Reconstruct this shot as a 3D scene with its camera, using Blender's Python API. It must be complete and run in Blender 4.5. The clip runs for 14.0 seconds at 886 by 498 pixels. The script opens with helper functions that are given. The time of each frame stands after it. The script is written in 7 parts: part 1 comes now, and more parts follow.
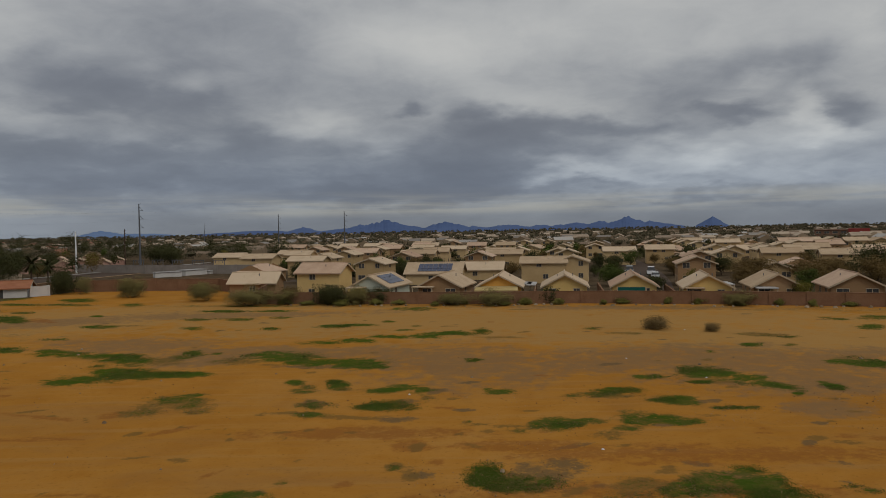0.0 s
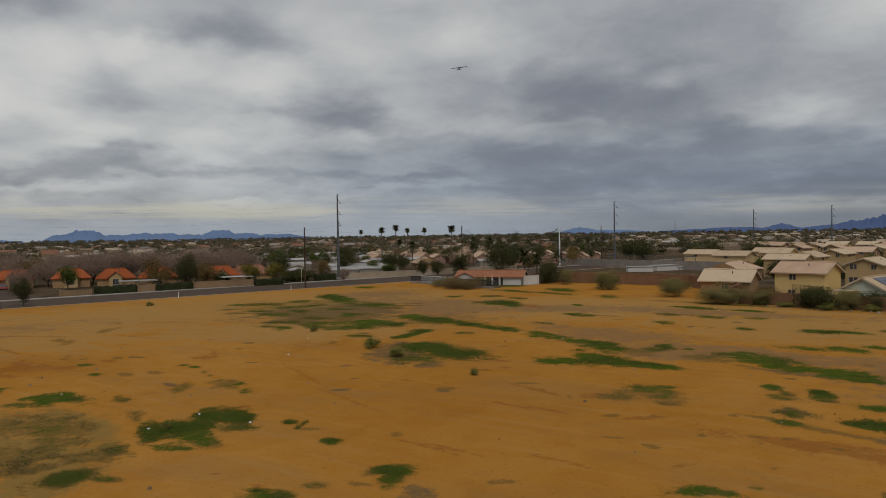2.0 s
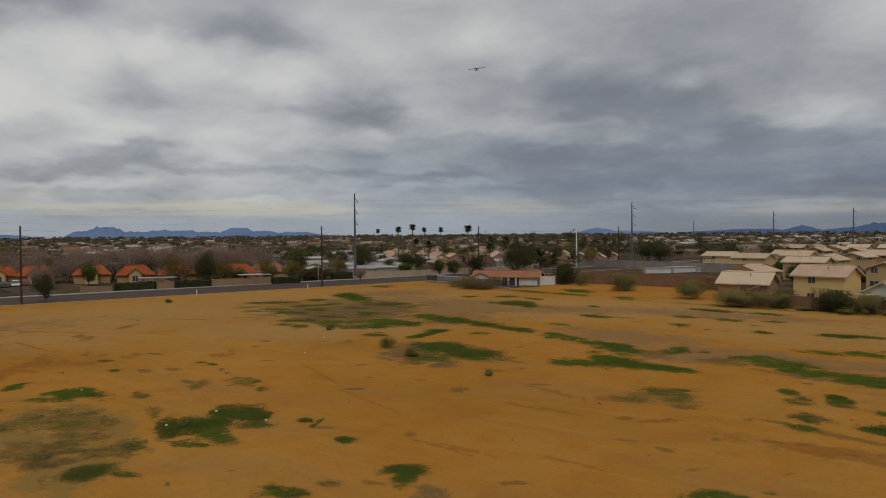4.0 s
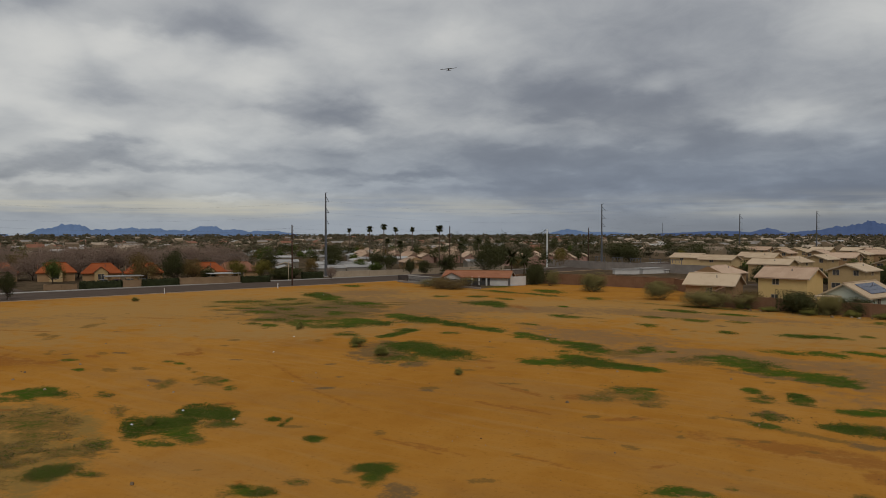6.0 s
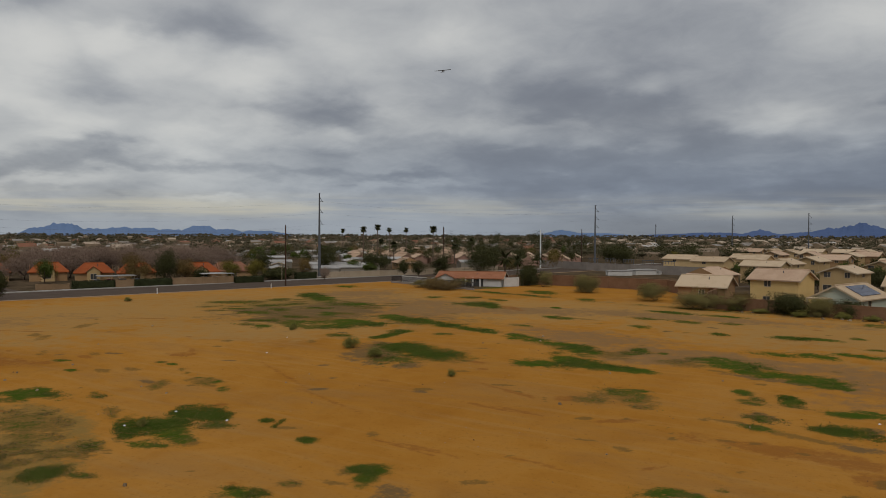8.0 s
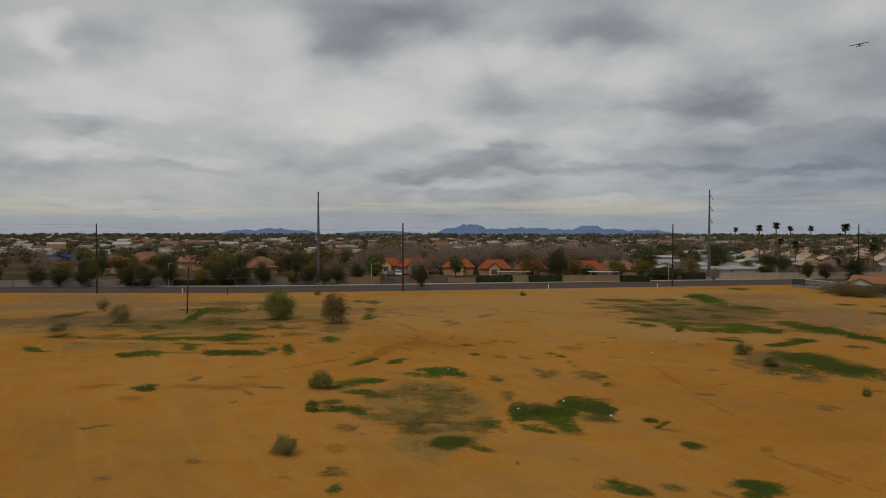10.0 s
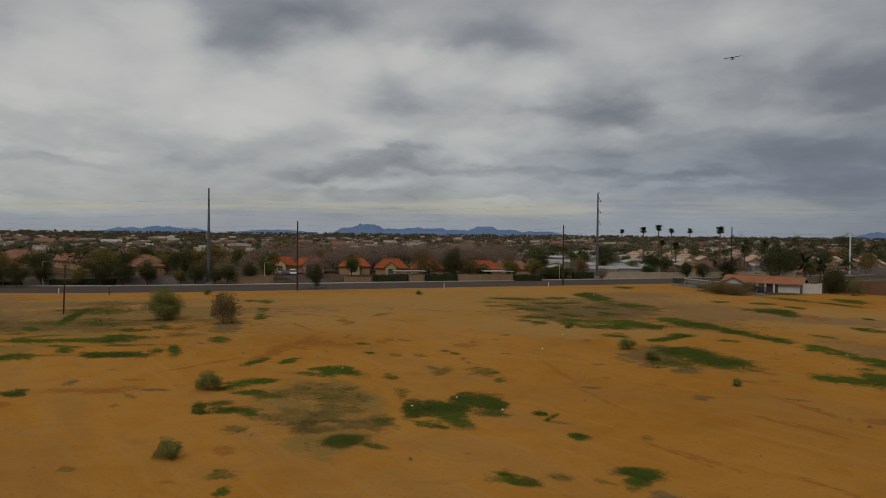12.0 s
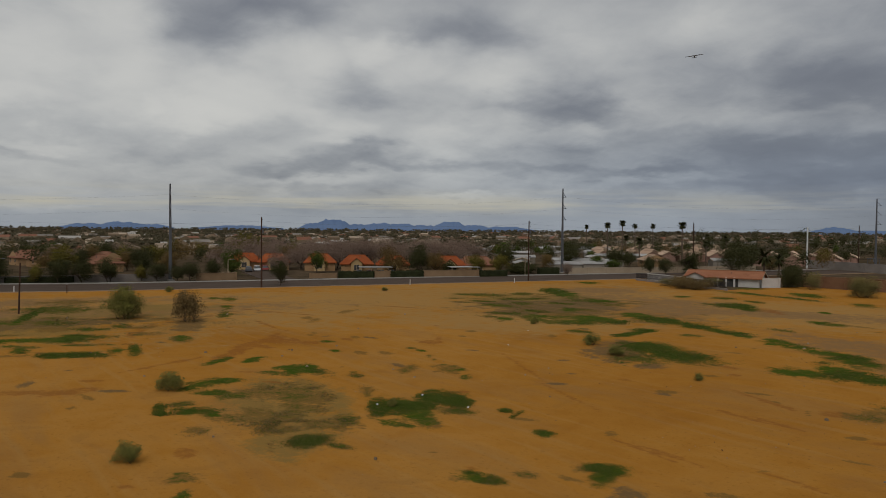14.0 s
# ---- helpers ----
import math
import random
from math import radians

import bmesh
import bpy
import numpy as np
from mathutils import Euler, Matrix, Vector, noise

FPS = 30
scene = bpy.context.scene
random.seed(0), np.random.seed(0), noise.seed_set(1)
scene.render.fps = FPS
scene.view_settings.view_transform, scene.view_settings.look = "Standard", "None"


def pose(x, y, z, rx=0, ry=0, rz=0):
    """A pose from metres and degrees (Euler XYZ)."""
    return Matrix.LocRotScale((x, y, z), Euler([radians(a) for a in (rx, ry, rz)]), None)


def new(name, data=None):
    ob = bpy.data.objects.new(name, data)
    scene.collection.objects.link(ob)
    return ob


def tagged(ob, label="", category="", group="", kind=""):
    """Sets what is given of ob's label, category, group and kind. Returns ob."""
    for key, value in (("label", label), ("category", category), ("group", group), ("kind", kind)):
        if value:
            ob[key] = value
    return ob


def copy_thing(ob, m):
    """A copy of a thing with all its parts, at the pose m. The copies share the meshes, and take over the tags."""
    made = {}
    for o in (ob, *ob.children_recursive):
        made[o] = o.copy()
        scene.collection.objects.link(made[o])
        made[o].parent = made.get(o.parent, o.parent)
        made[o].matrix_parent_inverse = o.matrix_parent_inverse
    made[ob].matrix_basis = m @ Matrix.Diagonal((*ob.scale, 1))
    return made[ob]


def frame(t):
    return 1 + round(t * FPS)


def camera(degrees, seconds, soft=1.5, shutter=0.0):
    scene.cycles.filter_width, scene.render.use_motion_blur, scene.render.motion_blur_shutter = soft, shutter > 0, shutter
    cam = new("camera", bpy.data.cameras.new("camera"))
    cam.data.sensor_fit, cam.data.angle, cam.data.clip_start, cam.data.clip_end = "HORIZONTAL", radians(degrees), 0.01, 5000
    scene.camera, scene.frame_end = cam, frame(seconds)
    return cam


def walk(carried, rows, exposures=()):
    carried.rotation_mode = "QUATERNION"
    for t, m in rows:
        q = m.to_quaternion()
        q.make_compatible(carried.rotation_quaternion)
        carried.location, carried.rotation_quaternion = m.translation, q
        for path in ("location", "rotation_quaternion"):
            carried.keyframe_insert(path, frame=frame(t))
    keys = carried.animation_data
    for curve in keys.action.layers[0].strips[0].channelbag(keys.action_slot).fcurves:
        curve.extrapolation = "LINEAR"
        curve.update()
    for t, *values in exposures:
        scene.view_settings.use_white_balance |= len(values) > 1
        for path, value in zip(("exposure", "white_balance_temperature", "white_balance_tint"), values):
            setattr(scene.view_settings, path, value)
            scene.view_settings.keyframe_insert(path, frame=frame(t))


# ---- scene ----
cam = camera(62.2, 14.0, 0.8)
PATH = [
    (0, pose(-0.35, 0.97, 11.95, 88.50, 1.04, 0.00)),
    (0.5, pose(-0.28, 0.39, 12.03, 88.59, 1.24, 10.45)),
    (1, pose(-0.36, 0.34, 11.89, 88.75, 1.12, 20.37)),
    (1.5, pose(-0.33, 0.12, 11.97, 88.79, 1.12, 28.57)),
    (2, pose(-0.40, 0.18, 11.90, 88.84, 0.92, 35.51)),
    (2.2, pose(-0.38, 0.17, 11.91, 88.84, 0.87, 36.85)),
    (4.3, pose(-0.17, 0.03, 12.03, 88.79, 0.33, 36.70)),
    (4.5, pose(-0.16, 0.02, 12.03, 88.78, 0.30, 36.47)),
    (5, pose(-0.10, -0.03, 12.02, 88.79, 0.18, 35.89)),
    (5.5, pose(-0.03, -0.01, 11.96, 88.80, 0.18, 35.30)),
    (6, pose(-0.04, -0.02, 11.97, 88.80, 0.03, 34.62)),
    (6.5, pose(0.00, -0.00, 12.00, 88.81, -0.01, 34.01)),
    (7, pose(0.00, -0.10, 12.05, 88.81, -0.12, 33.42)),
    (7.5, pose(-0.01, -0.10, 12.06, 88.82, -0.15, 34.02)),
    (8, pose(0.06, -0.15, 12.08, 88.83, -0.18, 34.13)),
    (8.2, pose(-0.02, -0.22, 12.07, 88.82, -0.14, 36.50)),
    (8.5, pose(-0.20, -0.39, 12.03, 88.80, -0.03, 44.52)),
    (8.7, pose(-0.09, -0.31, 12.05, 88.77, -0.01, 52.40)),
    (9, pose(0.09, -0.19, 12.08, 88.72, 0.02, 61.90)),
    (9.2, pose(0.09, -0.17, 12.07, 88.72, -0.01, 63.85)),
    (11.3, pose(0.21, 0.07, 11.81, 88.81, -0.50, 60.05)),
    (11.5, pose(0.22, 0.07, 11.80, 88.82, -0.52, 58.77)),
    (12, pose(0.14, 0.09, 11.78, 88.78, -0.54, 55.62)),
    (12.5, pose(0.06, 0.18, 11.78, 88.69, -0.51, 53.84)),
    (13, pose(0.05, 0.20, 11.83, 88.60, -0.49, 53.30)),
    (13.5, pose(0.03, 0.19, 11.86, 88.55, -0.50, 53.10)),
    (14, pose(0.01, 0.27, 11.92, 88.44, -0.45, 52.99)),
]
walk(cam, PATH, ((0, -0.2), (1, -0.06), (8.5, -0.05), (9, -0.06), (11.5, -0.27), (12.5, -0.29), (14, -0.21)))

# ---- world: overcast sky ----
SUN_ELEVATION, SUN_ROTATION = radians(48), radians(145)
world = bpy.data.worlds.new("overcast_sky")
scene.world = world
world.use_nodes = True


class Nodes:
    """A short way to write node trees."""

    def __init__(self, tree):
        self.tree = tree
        tree.nodes.clear()

    def add(self, kind, inputs=(), **settings):
        node = self.tree.nodes.new(kind)
        for key, value in settings.items():
            setattr(node, key, value)
        for key, value in dict(inputs).items():
            if isinstance(value, bpy.types.NodeSocket):
                self.tree.links.new(value, node.inputs[key])
            else:
                node.inputs[key].default_value = value
        return node

    def math(self, op, a, b=0.0, clamp=False):
        return self.add("ShaderNodeMath", {0: a, 1: b}, operation=op, use_clamp=clamp).outputs[0]

    def noise(self, vector, scale, detail=4.0, rough=0.55, distortion=0.0):
        return self.add("ShaderNodeTexNoise", {"Vector": vector, "Scale": scale, "Detail": detail, "Roughness": rough, "Distortion": distortion}).outputs[0]

    def ramp(self, fac, stops, interpolation="LINEAR"):
        node = self.add("ShaderNodeValToRGB", {0: fac})
        node.color_ramp.interpolation = interpolation
        el = node.color_ramp.elements
        while len(el) < len(stops):
            el.new(0.5)
        for e, (p, c) in zip(el, stops):
            e.position, e.color = p, (*c, 1.0)
        return node.outputs[0]

    def step(self, value, low, high):
        return self.add("ShaderNodeMapRange", {0: value, 1: low, 2: high, 3: 0.0, 4: 1.0}, interpolation_type="SMOOTHSTEP").outputs[0]

    def mix(self, fac, a, b, blend="MIX"):
        return self.add("ShaderNodeMix", {0: fac, 6: a, 7: b}, data_type="RGBA", blend_type=blend).outputs[2]


def build_sky():
    n = Nodes(world.node_tree)
    way = n.add("ShaderNodeTexCoord").outputs["Generated"]
    sep = n.add("ShaderNodeSeparateXYZ", {0: way})
    x, y, z = sep.outputs
    zc = n.math("MAXIMUM", z, 0.0)
    azimuth = n.math("MULTIPLY", n.math("ARCTAN2", n.math("MULTIPLY", x, -1.0), y), 180 / math.pi)
    height = n.math("MULTIPLY", n.math("ARCSINE", z), 180 / math.pi)
    # the cloud deck as a flat layer seen from below
    lift = n.math("ADD", zc, 0.27)
    deck = n.add("ShaderNodeCombineXYZ", {0: n.math("DIVIDE", x, lift), 1: n.math("DIVIDE", y, lift), 2: 3.7}).outputs[0]
    mid = n.noise(deck, 1.3, 5.0, 0.5)
    bent = n.add("ShaderNodeVectorMath", {0: deck, 1: n.add("ShaderNodeVectorMath", {0: n.add("ShaderNodeTexNoise", {"Vector": deck, "Scale": 4.0, "Detail": 4.0}).outputs["Color"], 3: 0.28}, operation="SCALE").outputs[0]}).outputs[0]
    lump = n.add("ShaderNodeTexVoronoi", {"Vector": bent, "Scale": 2.3, "Smoothness": 0.8, "Detail": 1.0, "Roughness": 0.5}, feature="SMOOTH_F1").outputs["Distance"]
    puff = n.math("ADD", n.math("MULTIPLY", n.noise(deck, 3.2, 6.0, 0.55), 0.62), n.math("MULTIPLY", lump, 0.82))
    fine = n.noise(deck, 7.0, 7.0, 0.62, 0.5)
    bright = n.math("MULTIPLY", n.math("SUBTRACT", mid, 0.5), 0.30)
    bright = n.math("ADD", bright, n.math("MULTIPLY", n.math("SUBTRACT", puff, 0.74), 0.46))
    bright = n.math("ADD", bright, n.math("MULTIPLY", n.math("SUBTRACT", fine, 0.5), 0.36))
    # bearing and height in degrees, with ragged edges
    ragged = n.add("ShaderNodeVectorMath", {0: n.add("ShaderNodeTexNoise", {"Vector": deck, "Scale": 3.8, "Detail": 5.0, "Roughness": 0.52}).outputs["Color"], 1: (0.5, 0.5, 0.5)}, operation="SUBTRACT").outputs[0]
    ragged = n.add("ShaderNodeVectorMath", {0: ragged, 1: (8.0, 4.4, 0.0)}, operation="MULTIPLY").outputs[0]
    spot = n.add("ShaderNodeVectorMath", {0: n.add("ShaderNodeCombineXYZ", {0: azimuth, 1: height, 2: 0.0}).outputs[0], 1: ragged}).outputs[0]

    def mass(az, el, wide, tall, amount):
        """A darker (or lighter) bank of cloud, by its bearing and height in degrees."""
        nonlocal bright
        at = n.add("ShaderNodeVectorMath", {0: spot, 1: (1 / wide, 1 / tall, 0), 2: (-az / wide, -el / tall, 0)}, operation="MULTIPLY_ADD").outputs[0]
        r = n.add("ShaderNodeVectorMath", {0: at}, operation="LENGTH").outputs["Value"]
        bright = n.math("ADD", bright, n.add("ShaderNodeMapRange", {0: r, 1: 0.0, 2: 1.9, 3: amount * 1.2, 4: 0.0}, interpolation_type="SMOOTHSTEP").outputs[0])

    mass(25.0, 10.5, 4.0, 1.98, -0.35)
    mass(18.6, 9.3, 2.8, 1.76, -0.25)
    mass(20.0, 14.3, 4.6, 1.76, -0.15)
    mass(28.8, 12.1, 2.4, 2.65, -0.10)
    mass(22.2, 5.5, 8.7, 0.97, -0.30)
    mass(21.1, 3.9, 7.7, 0.53, -0.30)
    mass(-3.9, 6.6, 4.0, 1.76, -0.40)
    mass(-7.8, 7.7, 5.2, 0.97, -0.30)
    mass(-2.1, 4.2, 4.0, 0.79, -0.35)
    mass(3.6, 2.8, 7.0, 0.79, -0.30)
    mass(9.7, 2.6, 12.8, 0.66, -0.20)
    mass(-22.1, 7.8, 1.9, 0.62, -0.40)
    mass(-15.0, 7.4, 4.5, 0.79, -0.30)
    mass(-11.2, 5.9, 3.4, 0.66, -0.25)
    mass(-28.9, 7.8, 2.0, 0.88, -0.35)
    mass(-26.8, 11.0, 3.2, 1.10, -0.25)
    mass(-18.6, 10.2, 2.4, 1.98, -0.20)
    mass(-21.7, 10.8, 2.3, 1.10, -0.15)
    mass(2.6, 9.3, 1.3, 0.35, -0.30)
    mass(14.7, 6.7, 2.5, 0.79, -0.20)
    mass(27.7, 2.9, 4.1, 0.88, -0.20)
    mass(-9.5, 3.2, 10.7, 0.44, -0.15)
    mass(-17.8, 2.1, 10.0, 0.35, -0.20)
    mass(6.2, 4.1, 2.6, 0.35, -0.15)
    mass(20.1, 11.6, 1.9, 1.10, +0.20)
    mass(15.3, 12.6, 3.3, 1.76, +0.10)
    mass(3.4, 14.9, 5.7, 2.65, +0.30)
    mass(-3.1, 13.5, 5.3, 2.65, +0.20)
    mass(-7.4, 9.6, 5.2, 0.88, +0.15)
    mass(10.0, 8.2, 2.6, 1.10, +0.20)
    mass(7.8, 9.9, 2.6, 1.76, +0.10)
    mass(4.9, 6.5, 2.6, 0.88, +0.15)
    mass(-19.8, 4.7, 2.3, 0.79, +0.35)
    mass(-12.0, 3.9, 3.8, 0.44, +0.20)
    mass(-17.0, 3.4, 2.4, 0.44, +0.10)
    mass(-26.5, 7.6, 1.1, 1.54, +0.30)
    mass(-27.1, 6.0, 2.8, 0.66, +0.25)
    mass(-29.5, 10.7, 1.7, 1.10, +0.10)
    mass(-30.2, 12.8, 2.3, 1.76, +0.20)
    mass(-22.8, 9.9, 1.5, 0.53, +0.15)
    mass(29.4, 13.5, 2.0, 1.76, +0.10)
    mass(28.6, 7.7, 2.0, 0.88, +0.15)
    mass(-25.4, 3.4, 4.3, 0.53, +0.10)
    mass(25.1, 8.4, 2.2, 0.35, +0.10)
    mass(50.6, 14.7, 4.5, 1.23, -0.35)
    mass(55.4, 15.1, 4.7, 0.88, -0.15)
    mass(60.0, 10.9, 2.6, 1.32, -0.30)
    mass(57.4, 10.1, 2.3, 0.66, -0.15)
    mass(45.6, 9.2, 3.9, 1.10, -0.30)
    mass(42.2, 9.0, 2.6, 0.88, -0.20)
    mass(42.2, 10.5, 2.2, 1.10, -0.15)
    mass(59.3, 5.4, 3.0, 0.71, -0.35)
    mass(63.6, 4.5, 3.5, 0.53, -0.20)
    mass(65.2, 7.5, 2.7, 1.10, -0.12)
    mass(55.1, 4.8, 3.1, 0.35, -0.20)
    mass(36.1, 4.3, 3.5, 0.44, -0.20)
    mass(45.6, 4.5, 6.4, 0.35, -0.15)
    mass(39.6, 6.7, 5.3, 0.53, -0.12)
    mass(33.4, 12.6, 2.6, 2.20, -0.10)
    mass(58.2, 1.6, 6.8, 0.44, -0.20)
    mass(57.7, 14.0, 1.5, 0.88, +0.35)
    mass(63.1, 12.5, 2.8, 1.32, +0.20)
    mass(49.0, 11.6, 2.5, 1.32, +0.25)
    mass(43.0, 14.2, 6.5, 2.20, +0.20)
    mass(39.5, 10.6, 2.6, 1.10, +0.15)
    mass(53.1, 6.9, 2.4, 1.10, +0.25)
    mass(60.7, 7.4, 2.2, 0.88, +0.20)
    mass(50.2, 7.8, 2.5, 0.88, +0.15)
    mass(42.2, 7.1, 2.2, 0.53, +0.15)
    mass(64.9, 9.0, 2.7, 0.88, +0.10)
    mass(32.1, 14.1, 2.6, 1.76, +0.20)
    mass(34.3, 14.7, 1.8, 1.76, +0.15)
    mass(51.1, 2.5, 2.1, 0.26, +0.30)
    mass(62.9, 3.4, 4.2, 0.44, +0.20)
    mass(39.6, 3.5, 5.3, 0.35, +0.10)
    mass(33.0, 8.2, 1.8, 0.88, +0.10)
    mass(55.0, 12.4, 2.4, 1.32, +0.10)
    mass(70.3, 13.7, 3.9, 1.32, -0.35)
    mass(69.9, 15.7, 4.8, 1.76, -0.30)
    mass(65.6, 16.2, 3.5, 1.54, -0.25)
    mass(87.8, 13.6, 2.1, 1.54, -0.20)
    mass(88.9, 7.3, 2.1, 0.79, -0.30)
    mass(86.7, 7.8, 4.4, 0.66, -0.15)
    mass(77.5, 6.2, 4.9, 0.66, -0.20)
    mass(83.0, 5.0, 4.6, 0.35, -0.15)
    mass(75.5, 5.2, 2.1, 0.53, -0.15)
    mass(81.1, 7.5, 3.9, 0.66, -0.10)
    mass(91.0, 4.3, 3.4, 0.66, -0.15)
    mass(80.3, 9.6, 2.0, 1.10, -0.10)
    mass(91.5, 13.2, 1.3, 1.32, +0.50)
    mass(90.9, 10.0, 3.0, 1.10, +0.30)
    mass(85.3, 8.9, 3.0, 1.10, +0.25)
    mass(83.7, 12.1, 3.0, 1.76, +0.20)
    mass(77.5, 12.2, 3.3, 2.65, +0.20)
    mass(71.6, 8.3, 3.0, 0.79, +0.40)
    mass(75.0, 8.4, 0.8, 0.44, +0.20)
    mass(90.9, 6.0, 3.4, 0.66, +0.30)
    mass(82.3, 6.0, 4.6, 0.44, +0.20)
    mass(69.1, 10.0, 2.6, 1.32, +0.25)
    mass(88.6, 1.9, 2.8, 0.26, +0.35)
    mass(83.1, 1.5, 3.8, 0.22, +0.25)
    mass(75.0, 10.6, 2.1, 1.76, +0.15)
    mass(76.2, 15.0, 2.5, 1.76, +0.15)
    mass(91.0, 2.4, 2.7, 0.35, +0.20)
    # the broad light of the deck
    mass(60.0, 17.2, 12.0, 1.6, -0.20)
    mass(88.0, 13.0, 12.0, 6.0, +0.30)
    mass(72.0, 11.0, 14.0, 7.0, +0.17)
    mass(85.0, 5.0, 12.0, 4.0, +0.13)
    mass(56.0, 14.0, 14.0, 6.0, +0.17)
    mass(52.0, 9.0, 14.0, 4.0, +0.10)
    mass(-17.0, 15.5, 12.0, 4.0, +0.32)
    mass(-24.0, 9.5, 8.0, 3.0, +0.09)
    mass(-3.0, 3.5, 5.0, 2.5, -0.12)
    mass(-20.0, 3.5, 8.0, 2.5, +0.09)
    mass(27.0, 9.5, 6.0, 3.0, -0.15)
    mass(15.0, 9.5, 8.0, 3.0, -0.05)
    mass(18.0, 4.0, 14.0, 3.0, -0.20)
    mass(3.0, 4.0, 6.0, 3.0, -0.20)
    mass(36.0, 4.0, 8.0, 3.0, -0.13)
    shade = n.math("ADD", n.math("MULTIPLY", n.math("TANH", n.math("MULTIPLY", bright, 1.75)), 0.46), 0.51, clamp=True)
    cloud = n.ramp(shade, [(0.0, (0.120, 0.129, 0.162)), (0.28, (0.196, 0.209, 0.246)), (0.52, (0.316, 0.330, 0.361)), (0.78, (0.472, 0.482, 0.497)), (1.0, (0.662, 0.660, 0.650))])
    cool = n.math("MULTIPLY", n.math("SUBTRACT", 1.0, n.step(height, 2.0, 9.0)), n.math("SUBTRACT", 1.0, n.step(azimuth, 20.0, 70.0)))
    cloud = n.mix(cool, cloud, n.mix(1.0, cloud, (0.90, 0.99, 1.13, 1), "MULTIPLY"))
    # towards the horizon the deck breaks into a pale band over blue distance
    low = n.math("SUBTRACT", 1.0, n.step(height, 0.4, 3.4))
    far_blue = n.mix(n.step(azimuth, 18.0, 36.0), (0.140, 0.157, 0.190, 1), (0.285, 0.325, 0.390, 1))
    sky = n.mix(n.math("MULTIPLY", low, 0.72), cloud, far_blue)
    band = n.math("MULTIPLY", n.step(height, 0.9, 1.7), n.math("SUBTRACT", 1.0, n.step(height, 1.8, 3.4)))
    streak = n.step(n.noise(n.add("ShaderNodeCombineXYZ", {0: n.math("MULTIPLY", azimuth, 0.07), 1: n.math("MULTIPLY", height, 1.1), 2: 1.0}).outputs[0], 1.0, 4.0, 0.55), 0.36, 0.66)
    sky = n.mix(n.math("MULTIPLY", band, n.math("MULTIPLY", streak, n.math("ADD", 0.38, n.math("MULTIPLY", n.step(azimuth, 20.0, 60.0), 0.48)))), sky, (0.50, 0.475, 0.40, 1))
    # an overcast sky grows brighter towards the zenith
    zen = n.math("ADD", 1.0, n.math("MULTIPLY", n.step(zc, 0.36, 0.9), 0.70))
    sky = n.mix(1.0, sky, n.add("ShaderNodeCombineXYZ", {0: zen, 1: n.math("MULTIPLY", zen, 0.99), 2: n.math("MULTIPLY", zen, 0.95)}).outputs[0], "MULTIPLY")
    clear = n.add("ShaderNodeTexSky", sky_type="NISHITA", sun_disc=False, sun_elevation=SUN_ELEVATION, sun_rotation=SUN_ROTATION)
    veil = n.add("ShaderNodeBackground", {0: clear.outputs[0], 1: 0.006})
    deck_light = n.add("ShaderNodeBackground", {0: sky, 1: 1.0})
    both = n.add("ShaderNodeAddShader", {0: veil.outputs[0], 1: deck_light.outputs[0]})
    n.add("ShaderNodeOutputWorld", {0: both.outputs[0]})


build_sky()
sun = new("sun", bpy.data.lights.new("sun", "SUN"))
sun.data.energy, sun.data.angle, sun.data.color = 0.85, radians(25), (1.0, 0.95, 0.88)
sun.matrix_world = Matrix.Rotation(math.pi - SUN_ROTATION, 4, "Z") @ Matrix.Rotation(radians(42), 4, "X")

# ---- materials ----


def material(name, dark, light, rough=0.85, scale=2.0, fine=25.0, bump=0.15, metal=0.0, spread=0.0, island=0.0, spec=0.08, upward=0.0):
    """A surface of two tones with coarse stains and fine grain; spread varies it from thing to thing, island from piece to piece."""
    m = bpy.data.materials.new(name)
    m.use_nodes = True
    n = Nodes(m.node_tree)
    at = n.add("ShaderNodeNewGeometry")
    coarse = n.noise(at.outputs["Position"], scale, 5.0, 0.6)
    grain = n.noise(at.outputs["Position"], fine, 3.0, 0.6)
    fac = n.math("ADD", n.math("MULTIPLY", coarse, 0.65), n.math("MULTIPLY", grain, 0.35))
    if island:
        fac = n.math("ADD", fac, n.math("MULTIPLY", n.math("SUBTRACT", at.outputs["Random Per Island"], 0.5), island))
    if spread:
        fac = n.math("ADD", fac, n.math("MULTIPLY", n.math("SUBTRACT", n.add("ShaderNodeObjectInfo").outputs["Random"], 0.5), spread))
    colour = n.ramp(fac, [(0.3, dark), (0.7, light)])
    relief = n.add("ShaderNodeBump", {"Strength": bump, "Distance": 0.05, "Height": grain})
    normal = relief.outputs[0]
    if upward:
        # thin blades scatter light like the soft mass they form
        normal = n.add("ShaderNodeVectorMath", {0: n.add("ShaderNodeVectorMath", {0: normal, 1: (0, 0, upward)}).outputs[0]}, operation="NORMALIZE").outputs[0]
    shader = n.add("ShaderNodeBsdfPrincipled", {"Base Color": colour, "Roughness": rough, "Metallic": metal, "Specular IOR Level": spec, "Normal": normal})
    n.add("ShaderNodeOutputMaterial", {0: shader.outputs[0]})
    return m


